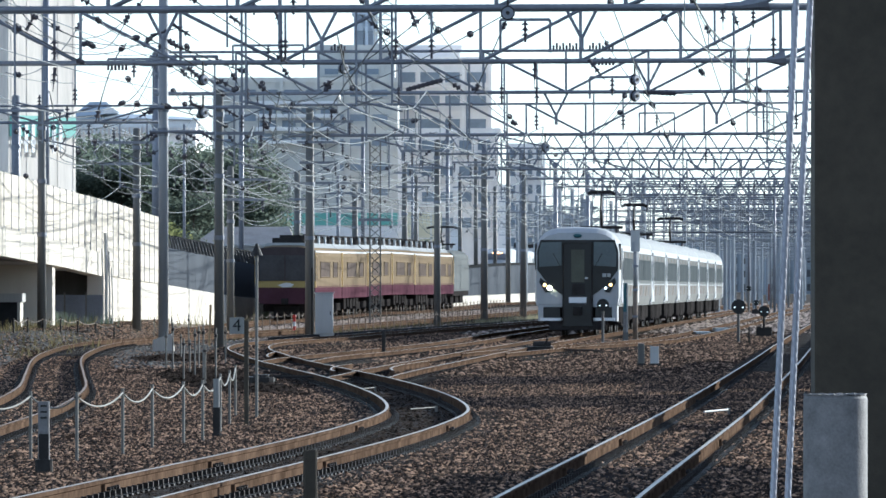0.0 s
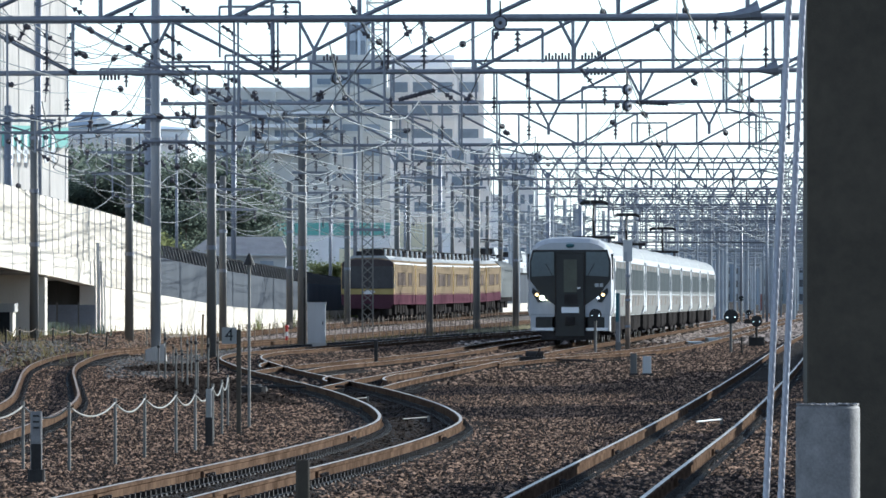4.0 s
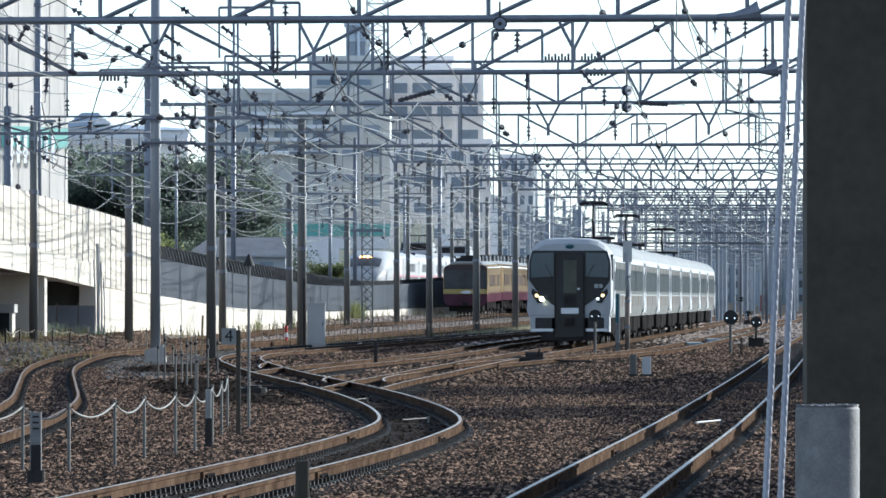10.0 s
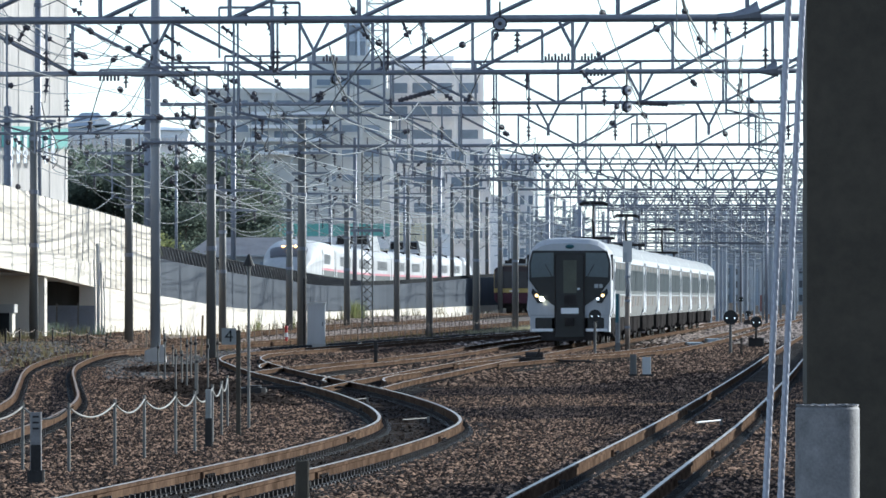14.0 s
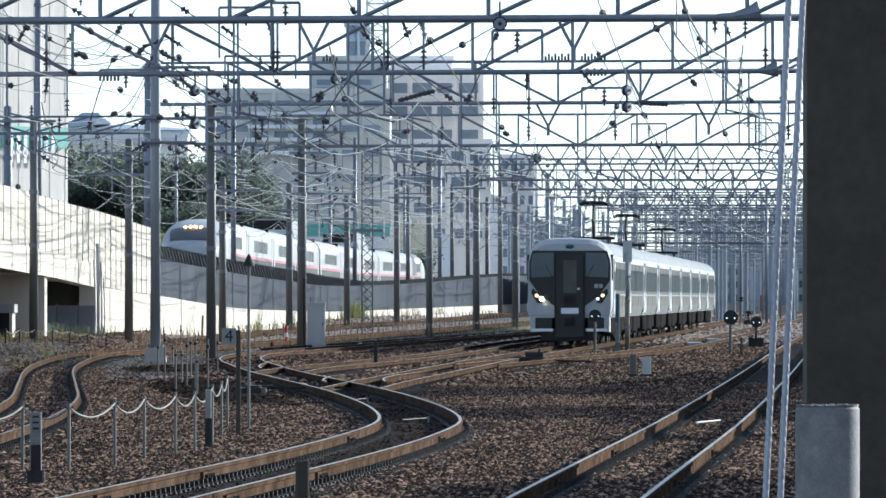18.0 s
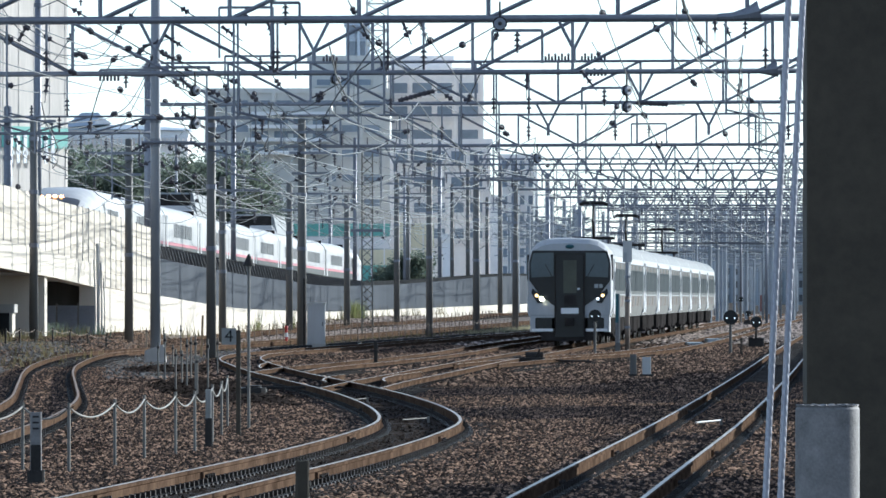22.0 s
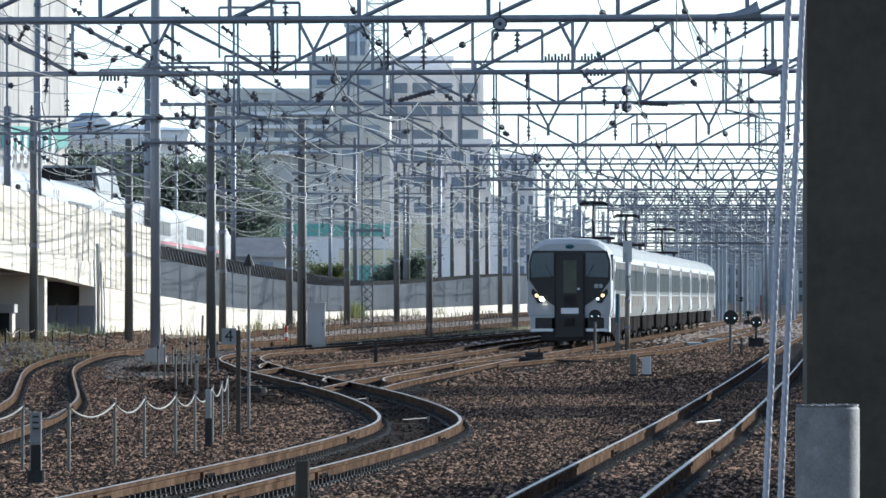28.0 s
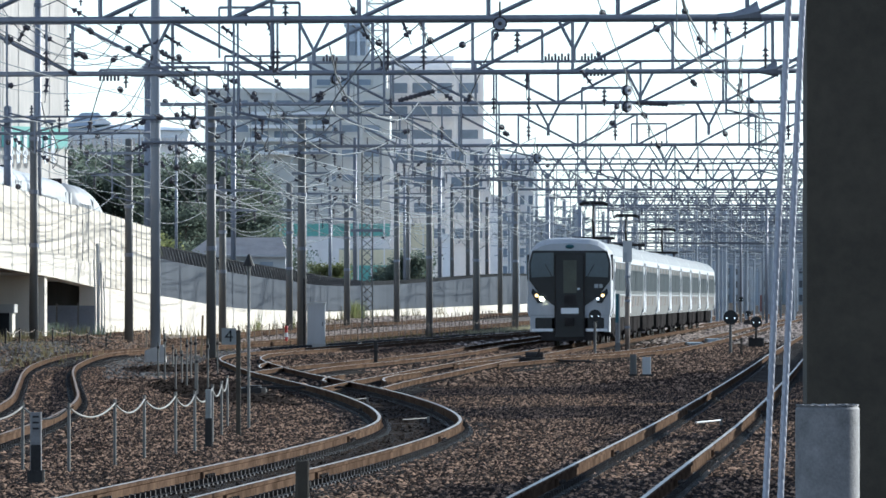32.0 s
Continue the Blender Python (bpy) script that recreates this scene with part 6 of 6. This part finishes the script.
KINDS = [tree_meshes(1, 11, 3.2, True), tree_meshes(2, 12.5, 3.6, True), tree_meshes(3, 9.5, 3.4, False), tree_meshes(4, 6.0, 2.2, False), tree_meshes(5, 6.0, 2.6, False, LEAFLIGHT)]
TREES = [(130, 700, 1, 1.2), (150, 705, 1, 1.22), (190, 710, 2, 1.45), (212, 700, 1, 1.2), (245, 705, 2, 1.4), (272, 700, 1, 1.15),
         (312, 705, 2, 1.4), (338, 700, 1, 1.15), (372, 705, 2, 1.4), (385, 690, 1, 1.1), (445, 700, 1, 1.1), (140, 640, 1, 0.95),
         (100, 640, 2, 1.2), (132, 645, 2, 1.28), (170, 640, 2, 1.2), (215, 642, 2, 1.15), (165, 660, 2, 1.0), (200, 640, 0, 1.05), (235, 660, 2, 1.08), (262, 650, 0, 0.9), (300, 660, 1, 1.0), (330, 640, 2, 0.95)]
MORE_TREES = [(355, 660, 1, 1.05), (395, 650, 0, 1.1), (430, 665, 1, 1.1), (460, 650, 2, 0.98), (150, 600, 4, 1.2), (185, 590, 4, 1.15), (222, 600, 4, 1.1), (250, 595, 4, 1.0), (298, 600, 4, 0.85), (322, 605, 4, 0.75),
         (225, 690, 1, 1.0), (285, 690, 2, 1.1), (410, 690, 1, 1.15), (155, 690, 2, 1.1), (345, 690, 2, 1.1), (690, 740, 3, 0.75),
         (725, 735, 3, 0.9), (572, 720, 4, 0.8)]
for px, d, kind, sc in TREES + MORE_TREES:
    tr = thing("tree", "dark green tree behind the viaduct" if kind < 3 else "small green tree beyond the barrier" if kind == 3 else "sunlit yellow-green bushy tree behind the viaduct", "tree", "trees", at=((px - 784) / 14580 * d, d, 0.0), rz=px * 7)
    tr.scale = (sc, sc, sc)
    for nm, me in zip(("trunk", "limb", "crown"), KINDS[kind]):
        part(nm, me, None, tr)


# ---- weeds along the walls ----
def weeds(name, label, spots, seed, h, material=None):
    r = random.Random(seed)
    s = Shape()
    for x, y, z, n, w in spots:
        for k in range(n):
            px, py = x + r.gauss(0, w), y + r.gauss(0, w * 2.5)
            hh = h * r.uniform(0.3, 1.2)
            lean = Vector((r.gauss(0, 0.25), r.gauss(0, 0.25), 1)) * hh
            a = r.uniform(0, 3.14)
            d = Vector((math.cos(a), math.sin(a), 0)) * r.uniform(0.01, 0.025)
            i = len(s.v)
            b = Vector((px, py, ground_z(px, py) - 0.06))
            s.v += [tuple(b - d), tuple(b + d), tuple(b + lean + d * 0.3), tuple(b + lean * 1.05)]
            s.face((i, i + 1, i + 2, i + 3))
    tagged(part(name, s, material or GRASS), label, "grass", kind="stuff")


weeds("weeds", "tall dry weeds along the viaduct foot", [(WALL(y) + 0.7, y, 0, 13, 0.5) for y in np.arange(238, 300, 1.6)] + [(WALL(y) + 0.5, y, 0, 5, 0.35) for y in np.arange(300, 490, 2.5)], 11, 0.38)
weeds("tall_weeds", "tall straw-coloured weeds before the barrier", [(WALL(y) + 0.9, y, 0, 9, 0.45) for y in np.arange(352, 560, 4.0)], 17, 0.7)
weeds("underbridge_shrubs", "dark shrubs growing under the viaduct", [(-14.6 + 0.28 * k, 299 + 1.2 * (k % 3), 0, 160, 0.2) for k in range(3)] + [(-13.3, 303, 0, 60, 0.15), (-12.6, 303, 0, 50, 0.15)], 31, 0.5, LEAF)
weeds("barrier_bush", "yellow-green bush at the foot of the barrier", [(WALL(478) + 0.75, 478, 0, 380, 0.2), (WALL(482) + 0.7, 482, 0, 130, 0.17), (WALL(402) + 0.8, 402, 0, 60, 0.12), (WALL(424) + 0.8, 424, 0, 60, 0.12)], 21, 0.95, LEAFLIGHT)
weeds("grass_tufts", "low grass on the raised ground", [(S_LINE(y) - 4.2, y, 0, 16, 0.6) for y in np.arange(330, 450, 1.6)] + [(-9.0 + 0.05 * (y - 290), y, 0, 12, 1.0) for y in np.arange(285, 330, 2.0)], 12, 0.22)
weeds("edge_grass", "pale dry grass along the edge of the raised ground", [(S_LINE(y) - 3.7, y, 0, 26, 0.5) for y in np.arange(420, 520, 1.0)], 15, 0.24, STRAW)
weeds("verge_grass", "short grass beside the siding", [(-11.6, y, 0, 7, 0.5) for y in np.arange(215, 262, 1.2)], 13, 0.3)


# ---- fences, posts, signs ----
def chain_fence(label, posts, h, r, sag, rope=0.016, material=STEELPALE, line=None):
    """Thin posts with a rope slung from head to head."""
    f = thing("chain_fence", label, "fence", "chain fences")
    heads = []
    for x, y in posts:
        z = ground_z(x, y) - 0.04
        p = part("post", Shape().tube([(x, y, z - 0.1), (x, y, z + h)], r, 8), material, f)
        part("post_hook", Shape().tube([(x - 0.05, y, z + h - 0.04), (x, y, z + h - 0.07), (x + 0.05, y, z + h - 0.04)], 0.008, 5), IRON, p)
        heads.append(Vector((x, y, z + h - 0.05)))
    for p, q in zip(heads, heads[1:]):
        pts = []
        for i in range(11):
            u = i / 10
            w = p.lerp(q, u)
            w.z -= 4 * sag * u * (1 - u)
            pts.append(w)
        part("rope", Shape().tube(pts, rope, 6), line or ROPE, f, "pale sagging rope", smooth=True)


chain_fence("thin steel posts with a slack pale rope beside the siding", [(-5.09, 87.9), (-4.57, 89.6), (-4.04, 89.0), (-3.68, 92.4), (-3.48, 96.0), (-3.22, 99.2), (-3.03, 100.6), (-3.02, 107.9), (-3.02, 112.4), (-3.15, 120.4)], 0.76, 0.017, 0.13, 0.011)
chain_fence("low dark posts with a slack rope before the viaduct", [(-13.41, 252.6), (-13.24, 257.7), (-12.89, 260.4), (-12.45, 262.8), (-12.18, 269.0), (-11.89, 275.6), (-11.55, 282.5)], 0.5, 0.03, 0.1, 0.010, IRON, RUSTPALE)
chain_fence("rusty posts with a slack chain along the raised track", [(L_LINE(y) - 1.9, y) for y in np.arange(326, 520, 3.6)], 0.75, 0.022, 0.12, 0.007, RUSTPALE, RUSTPALE)
chain_fence("rusty posts with a slack chain beside the main track", [(L_LINE(y) + 1.6, y) for y in np.arange(330, 470, 4.2)], 0.7, 0.02, 0.1, 0.007, RUSTPALE, RUSTPALE)

CLUSTER = [(280, 668, 606), (292, 672, 590), (306, 655, 610), (311, 690, 618), (322, 678, 620), (331, 684, 600), (338, 668, 597), (346, 690, 594), (349, 700, 630), (368, 690, 600), (385, 665, 598), (320, 640, 576), (259, 620, 580), (290, 622, 580)]
for px, base, top in CLUSTER:
    d = 14580 * 1.85 / (base - 528)
    x, hgt = (px - 784) / 14580 * d, (base - top) / 14580 * d
    sp = thing("marker_stake", "thin grey steel stake in the ballast", "stake", "marker stakes", at=(x, d, 0))
    part("rod", Shape().tube([(0, 0, -0.15), (0, 0, hgt)], 0.018, 8), STEELPALE, sp)
    part("rod_collar", Shape().tube([(0, 0, hgt * 0.82), (0, 0, hgt * 0.88)], 0.036, 8), IRON, sp)

# wooden lath and white-capped stake by the pole
lt = thing("wooden_lath", "leaning bare wooden lath", "stake", at=(-7.61, 259.4, 0))
part("lath", Shape().box(-0.035, 0.035, -0.02, 0.02, -0.1, 1.311 , m=pose(0, 0, 0, 0, 2, 0)), TIMBER, lt)

# sign with the numeral four
sg = thing("number_sign", "small white trackside sign with a black numeral", "sign", at=(-2.79, 112.4, 0))
part("sign_post", Shape().box(-0.032, 0.032, -0.03, 0.03, -0.1, 1.41, bev=0.008), DARKCOL, sg)
part("board", Shape().box(-0.23, -0.03, -0.05, -0.032, 1.216, 1.44, bev=0.004), BOARDGREY, sg)
fc = bpy.data.curves.new("numeral", "FONT")
fc.body, fc.size, fc.extrude, fc.align_x = "4", 0.24, 0.002, "CENTER"
fc.materials.append(BLACK)
nm = new("numeral", fc)
nm.parent = sg
nm.matrix_basis = pose(-0.13, -0.056, 1.256, 90, 0, 0)

# slim pole with a cap
cp = thing("capped_pole", "slim steel pole with a dark triangular cap", "pole", at=(-2.80, 118.8, 0))
part("rod", Shape().tube([(0, 0, -0.1), (0, 0, 2.322)], 0.021, 8), STEELPALE, cp)
part("cap", Shape().tube([(0, 0, 2.314), (0, 0, 2.486)], 0.088, 12, r2=0.012), IRON, cp)

# short marker posts
def marker_post(name, label, gx, gy, w, h, base, top_mat, bars=0):
    m = thing(name, label, "marker", "short marker posts", at=(gx, gy, 0))
    part("base", Shape().box(-w * 0.75, w * 0.75, -0.08, 0.08, -0.1, base, bev=0.02), IRON, m)
    part("shaft", Shape().box(-w / 2, w / 2, -0.05, 0.05, base, h, bev=0.015), top_mat, m)
    for k in range(bars):
        part("writing_bar", Shape().box(-w * 0.28, w * 0.28, -0.056, -0.05, h - 0.055 - 0.06 * k, h - 0.035 - 0.06 * k), IRON, m)
    return m


mp = marker_post("marker_post", "grey concrete marker with dark writing on an iron foot", -4.14, 83.8, 0.115, 0.69, 0.1, POSTGREY, 3)
part("dark_sleeve", Shape().box(-0.05, 0.05, -0.055, 0.055, 0.1, 0.36), IRON, mp)
mp = marker_post("marker_post", "short pale-topped marker post with a dark foot", -2.95, 103.7, 0.075, 0.70, 0.02, BOARDGREY)
part("dark_sleeve", Shape().box(-0.045, 0.045, -0.056, 0.056, 0.02, 0.34), IRON, mp)
marker_post("marker_post", "short dark timber post beside the rail", -1.22, 71.5, 0.12, 0.44, 0.02, DARKCOL)
marker_post("marker_post", "short dark post between the tracks", -1.76, 215.8, 0.1, 0.72, 0.02, IRON)
marker_post("distance_post", "white concrete post in the ballast", 4.90, 198.3, 0.21, 0.43, 0.02, CABINET)
marker_post("distance_post", "grey concrete post beside a white one", 4.58, 198.3, 0.16, 0.5, 0.02, POLE)
marker_post("distance_post", "small grey post by the signals", 10.17, 281.0, 0.06, 0.5, 0.02, IRON)

# red and white banded marker
rw = thing("banded_marker", "small red and white banded marker post", "marker", at=(-6.10, 321.1, 0))
for k in range(4):
    part("band", Shape().tube([(0, 0, 0.17 * k), (0, 0, 0.17 * k + 0.168)], 0.055, 10), RED if k % 2 else WHITE, rw)
part("cap", Shape().tube([(0, 0, 0.68), (0, 0, 0.78)], 0.09, 10, r2=0.05), RED, rw)

# relay cabinet
rc = thing("relay_cabinet", "grey steel relay cabinet on a concrete plinth", "cabinet", at=(-4.84, 313.6, 0))
part("body", Shape().box(-0.33, 0.36, -0.3, 0.3, 0.12, 1.62, bev=0.02), CABINET, rc)
part("plinth", Shape().box(-0.36, 0.39, -0.33, 0.33, -0.1, 0.12), CONCRETE, rc)
dr = part("door", Shape().box(-0.3, 0.33, -0.325, -0.3, 0.2, 1.55), CABINET, rc)
part("handle", Shape().box(0.24, 0.27, -0.35, -0.325, 0.8, 0.95), IRON, dr)
part("roof", Shape().box(-0.36, 0.39, -0.34, 0.33, 1.62, 1.66), CABINET, rc)
part("cable_pipe", Shape().tube([(-0.45, 0, 0), (-0.45, 0, 2.6)], 0.03, 6), IRON, rc)


# ---- dwarf signals and trackside boxes ----
def dwarf_signal(gx, gy, zc, r, label, foot=False):
    s = thing("dwarf_signal", label, "signal", "dwarf signals", at=(gx, gy, 0))
    if foot:
        part("foot_box", Shape().box(-0.3, 0.3, -0.2, 0.2, -0.05, 0.32, bev=0.03), IRON, s)
    part("stem", Shape().tube([(0, 0, -0.1), (0, 0, zc)], 0.05, 10), POLE if not foot else IRON, s)
    h = part("head", Shape().tube([(0, -0.12, zc), (0, 0.14, zc)], r, 20), BLACK, s, "round black signal head")
    for q, z in ((-0.55, -0.1), (0.55, -0.1), (0.0, -0.45)):
        part("hood", Shape().tube([(q * r, -0.12, zc + z * r), (q * r, -0.22, zc + z * r)], r * 0.24, 10), BLACK, h)
        if z > -0.3:
            part("lens", Shape().tube([(q * r, -0.221, zc + z * r), (q * r, -0.23, zc + z * r)], r * 0.085, 8), LAMPBLUE, h, "small lit white lens")
    return s


dwarf_signal(9.81, 281.0, 1.195, 0.25, "round black dwarf signal on a concrete stem")
dwarf_signal(12.06, 317.3, 0.935, 0.22, "round black dwarf signal on a dark box", True)
dwarf_signal(5.13, 278.1, 1.258, 0.21, "round black dwarf signal before the express train")
dwarf_signal(21.26, 573.9, 0.786, 0.2, "distant black dwarf signal", True)
dwarf_signal(22.16, 613.0, 1.766, 0.2, "distant black dwarf signal")

sp = thing("plate_post", "thin steel post with a white plate at the top", "sign", at=(6.42, 286.9, 0))
k = 0.020 * 1.0
part("rod", Shape().tube([(0, 0, -0.1), (0, 0, 95 * k)], 0.085, 12), RUSTPALE, sp, "rust-stained lower rod", smooth=True)
part("rod", Shape().tube([(0, 0, 95 * k), (0, 0, 160 * k)], 0.07, 12), MASTGREY, sp, smooth=True)
for q in (40, 86, 128):
    part("clamp", Shape().box(-0.095, 0.095, -0.095, 0.095, q * k, (q + 4) * k), STEEL, sp)
part("plate", Shape().box(-8 * k, 8 * k, -0.09, -0.05, 155 * k, 192 * k), CABINET, sp)
part("plate_stripe", Shape().box(-8 * k, -1 * k, -0.1, -0.09, 155 * k, 172 * k), ROOFGREY, sp)
tb2 = thing("equipment_board", "narrow teal equipment board beside the train", "board", at=(6.04, 286, 0))
part("board", Shape().box(-0.06, 0.06, -0.04, 0.04, 1.0, 2.0, bev=0.01), TEALDARK, tb2)
part("lower_board", Shape().box(-0.06, 0.06, -0.035, 0.035, 0.3, 0.998, bev=0.01), POSTGREY, tb2)
part("board_edge", Shape().box(0.06, 0.1, -0.05, 0.05, 0.3, 2.0), CONCRETE, tb2)
part("board_foot", Shape().box(-0.07, 0.12, -0.06, 0.06, -0.1, 0.3), POLE, tb2)

for gx, gy, s in ((9.78, 321.1, 1.0), (11.48, 350.3, 1.0)):
    pl = thing("trough_lid", "pale blue-grey cable trough lid between rails", "lid", "trough lids", at=(gx, gy, 0.0))
    part("slab", Shape().box(-0.3, 0.3, -2.0, 2.0, -0.02, 0.13, bev=0.03), LID, pl)

# switch machine and drive rods at the turnout
sm = thing("switch_machine", "dark iron point machine with its rods", "machine", at=(2.50, 230.5, 0))
part("case", Shape().box(-0.5, 0.35, -0.5, 0.5, -0.02, 0.2, bev=0.06), IRON, sm)
part("motor", Shape().tube([(-0.2, 0.2, 0.24), (0.3, 0.2, 0.24)], 0.11, 12), IRON, sm)
part("drive_rod", Shape().tube([(-1.2, 0.1, 0.1), (1.2, 0.1, 0.1)], 0.03, 6), IRON, sm)
part("drive_rod", Shape().tube([(0.3, -0.2, 0.12), (1.6, -2.5, 0.1)], 0.03, 6), IRON, sm)
part("lever", Shape().tube([(0.1, -0.3, 0.2), (0.2, -0.5, 0.42)], 0.03, 6), IRON, sm)
sm2 = thing("switch_machine", "dark iron point machine beside the curved rails", "machine", at=(-3.52, 159.6, 0))
part("case", Shape().box(-0.4, 0.1, -0.9, 0.9, -0.02, 0.12, bev=0.08), IRON, sm2)
part("cover", Shape().box(-0.3, 0.0, -0.5, 0.5, 0.12, 0.16, bev=0.05), IRON, sm2)
for q in range(5):
    part("turnout_timber", Shape().box(-1.0, 1.5 + 0.2 * q, -0.14, 0.14, -0.08, 0.015, m=pose(0.15 * q, 2.6 * q - 3.5, 0, 0, 0, 2.0 * q)), SLEEPER, sm2)
part("drive_rod", Shape().tube([(-0.2, 0, 0.12), (1.6, 0.2, 0.12)], 0.03, 6), IRON, sm2)
for x0, y0, x1, y1, r_, m_ in ((713, 743, 758, 741, 0.008, STEELPALE), (1232, 748, 1276, 745, 0.013, CABINET), (630, 707, 650, 706, 0.008, STEELPALE)):
    da, db = 14580 * 1.77 / (y0 - 528), 14580 * 1.77 / (y1 - 528)
    rd = thing("tie_rod", "thin bright rod lying between the rails", "rod", "tie rods")
    part("rod", Shape().tube([((x0 - 784) / 14580 * da, da, 0.08), ((x1 - 784) / 14580 * db, db, 0.09)], r_, 6), m_, rd)
    part("rod_end", Shape().box((x1 - 784) / 14580 * db - 0.02, (x1 - 784) / 14580 * db + 0.02, db - 0.05, db + 0.05, 0.02, 0.11), STEELPALE, rd)


# fish plates on the near rails
def joints(line, ys):
    for y in ys:
        for side in (-1, 1):
            o = side * 0.5665
            for w in (-0.03, 0.03):
                j = thing("fish_plate", "rusty bolted rail joint plate", "rail joint", "rail joints", at=(line(y) + o + w, y, 0.017), rz=-math.degrees(math.atan(line(y + 0.5) - line(y - 0.5))))
                part("bar", Shape().box(-0.016, 0.016, -0.5, 0.5, 0.03, 0.11), RUST, j)
                for b in (-0.35, -0.12, 0.12, 0.35):
                    part("bolt", Shape().tube([(-0.05, b, 0.07), (0.05, b, 0.07)], 0.02, 6), IRON, j)


joints(S_LINE, (72.5, 82.0, 103.0, 131.0))
joints(R_LINE, (79.0, 94.0, 128.0))

# ---- foreground ----
t = thing("steel_column", "large dark painted column close by", "column", at=(2.35, 46, 0))
part("shaft", Shape().box(-0.33, 0.5, -0.25, 0.25, -0.3, 6.0, bev=0.006), DARKCOL, t)
t = thing("guard_post", "weathered round concrete guard post", "post", at=(1.82, 39, 0))
part("shaft", Shape().tube([(0, 0, -0.2), (0, 0, 1.325)], 0.152, 48, cap=False), POSTGREY, t, smooth=True)
part("top_rim", Shape().tube([(0, 0, 1.325), (0, 0, 1.338), (0, 0, 1.341)], 0.152, 48, r2=0.138), POSTGREY, t, "chipped pale rim")
chip_rng = random.Random(4)
for k in range(36):
    part("chip", Shape().box(-0.014, 0.014, -0.012, 0.012, 0, chip_rng.uniform(0.001, 0.007), m=pose(0.138 * math.cos(k * 0.1745), 0.138 * math.sin(k * 0.1745), 1.3405, chip_rng.uniform(-12, 12), chip_rng.uniform(-12, 12), k * 10 + 90)), POSTGREY, t)
for a, b in ((1396, 1355), (1421, 1381)):
    t = thing("guy_wire", "bright twisted steel guy wire", "wire", "guy wires")
    p, q = Vector(((a - 784) / 14580 * 38, 38, 3.23)), Vector(((b - 784) / 14580 * 38, 38, 0.93))
    d = q - p
    p, q = p - d * 2.5, q + d * 0.30
    for s in range(3):
        pts = []
        for i in range(600):
            u = i / 599
            ang = u * 2 * math.pi * 60 + s * 2.094
            pts.append(p.lerp(q, u) + Vector((math.cos(ang), math.sin(ang), 0)) * 0.0032)
        part("strand", Shape().tube(pts, 0.0142, 6), CABLE, t, smooth=True)


# ---- what moves ----
def motions():
    for i, c in enumerate(cruise + [engine]):
        rows = []
        for k in range(17):
            t = k * 2.0
            y = 405 + 15.0 * (t - 1) + 17.7 * (i + 0.5) - (0.7 if i == 6 else 0)
            rows.append((t, place_on(EXPRESS, y, 6, lambda v: ground_z(EXPRESS(v), v) + RAILZ)))
        walk(c, rows)
    for i, c in enumerate(bullet):
        rows = []
        for k in range(33):
            y = 406 + (22.3 if k < 19 else 22.6) * (18.9 - k) + 24.1 * (i + 0.5)
            turn = Matrix.Rotation(math.pi, 4, "Z") if i == 9 else Matrix()
            rows.append((float(k), place_on(BULLET, y, 9, BULLET_Z) @ turn))
        walk(c, rows)


motions()
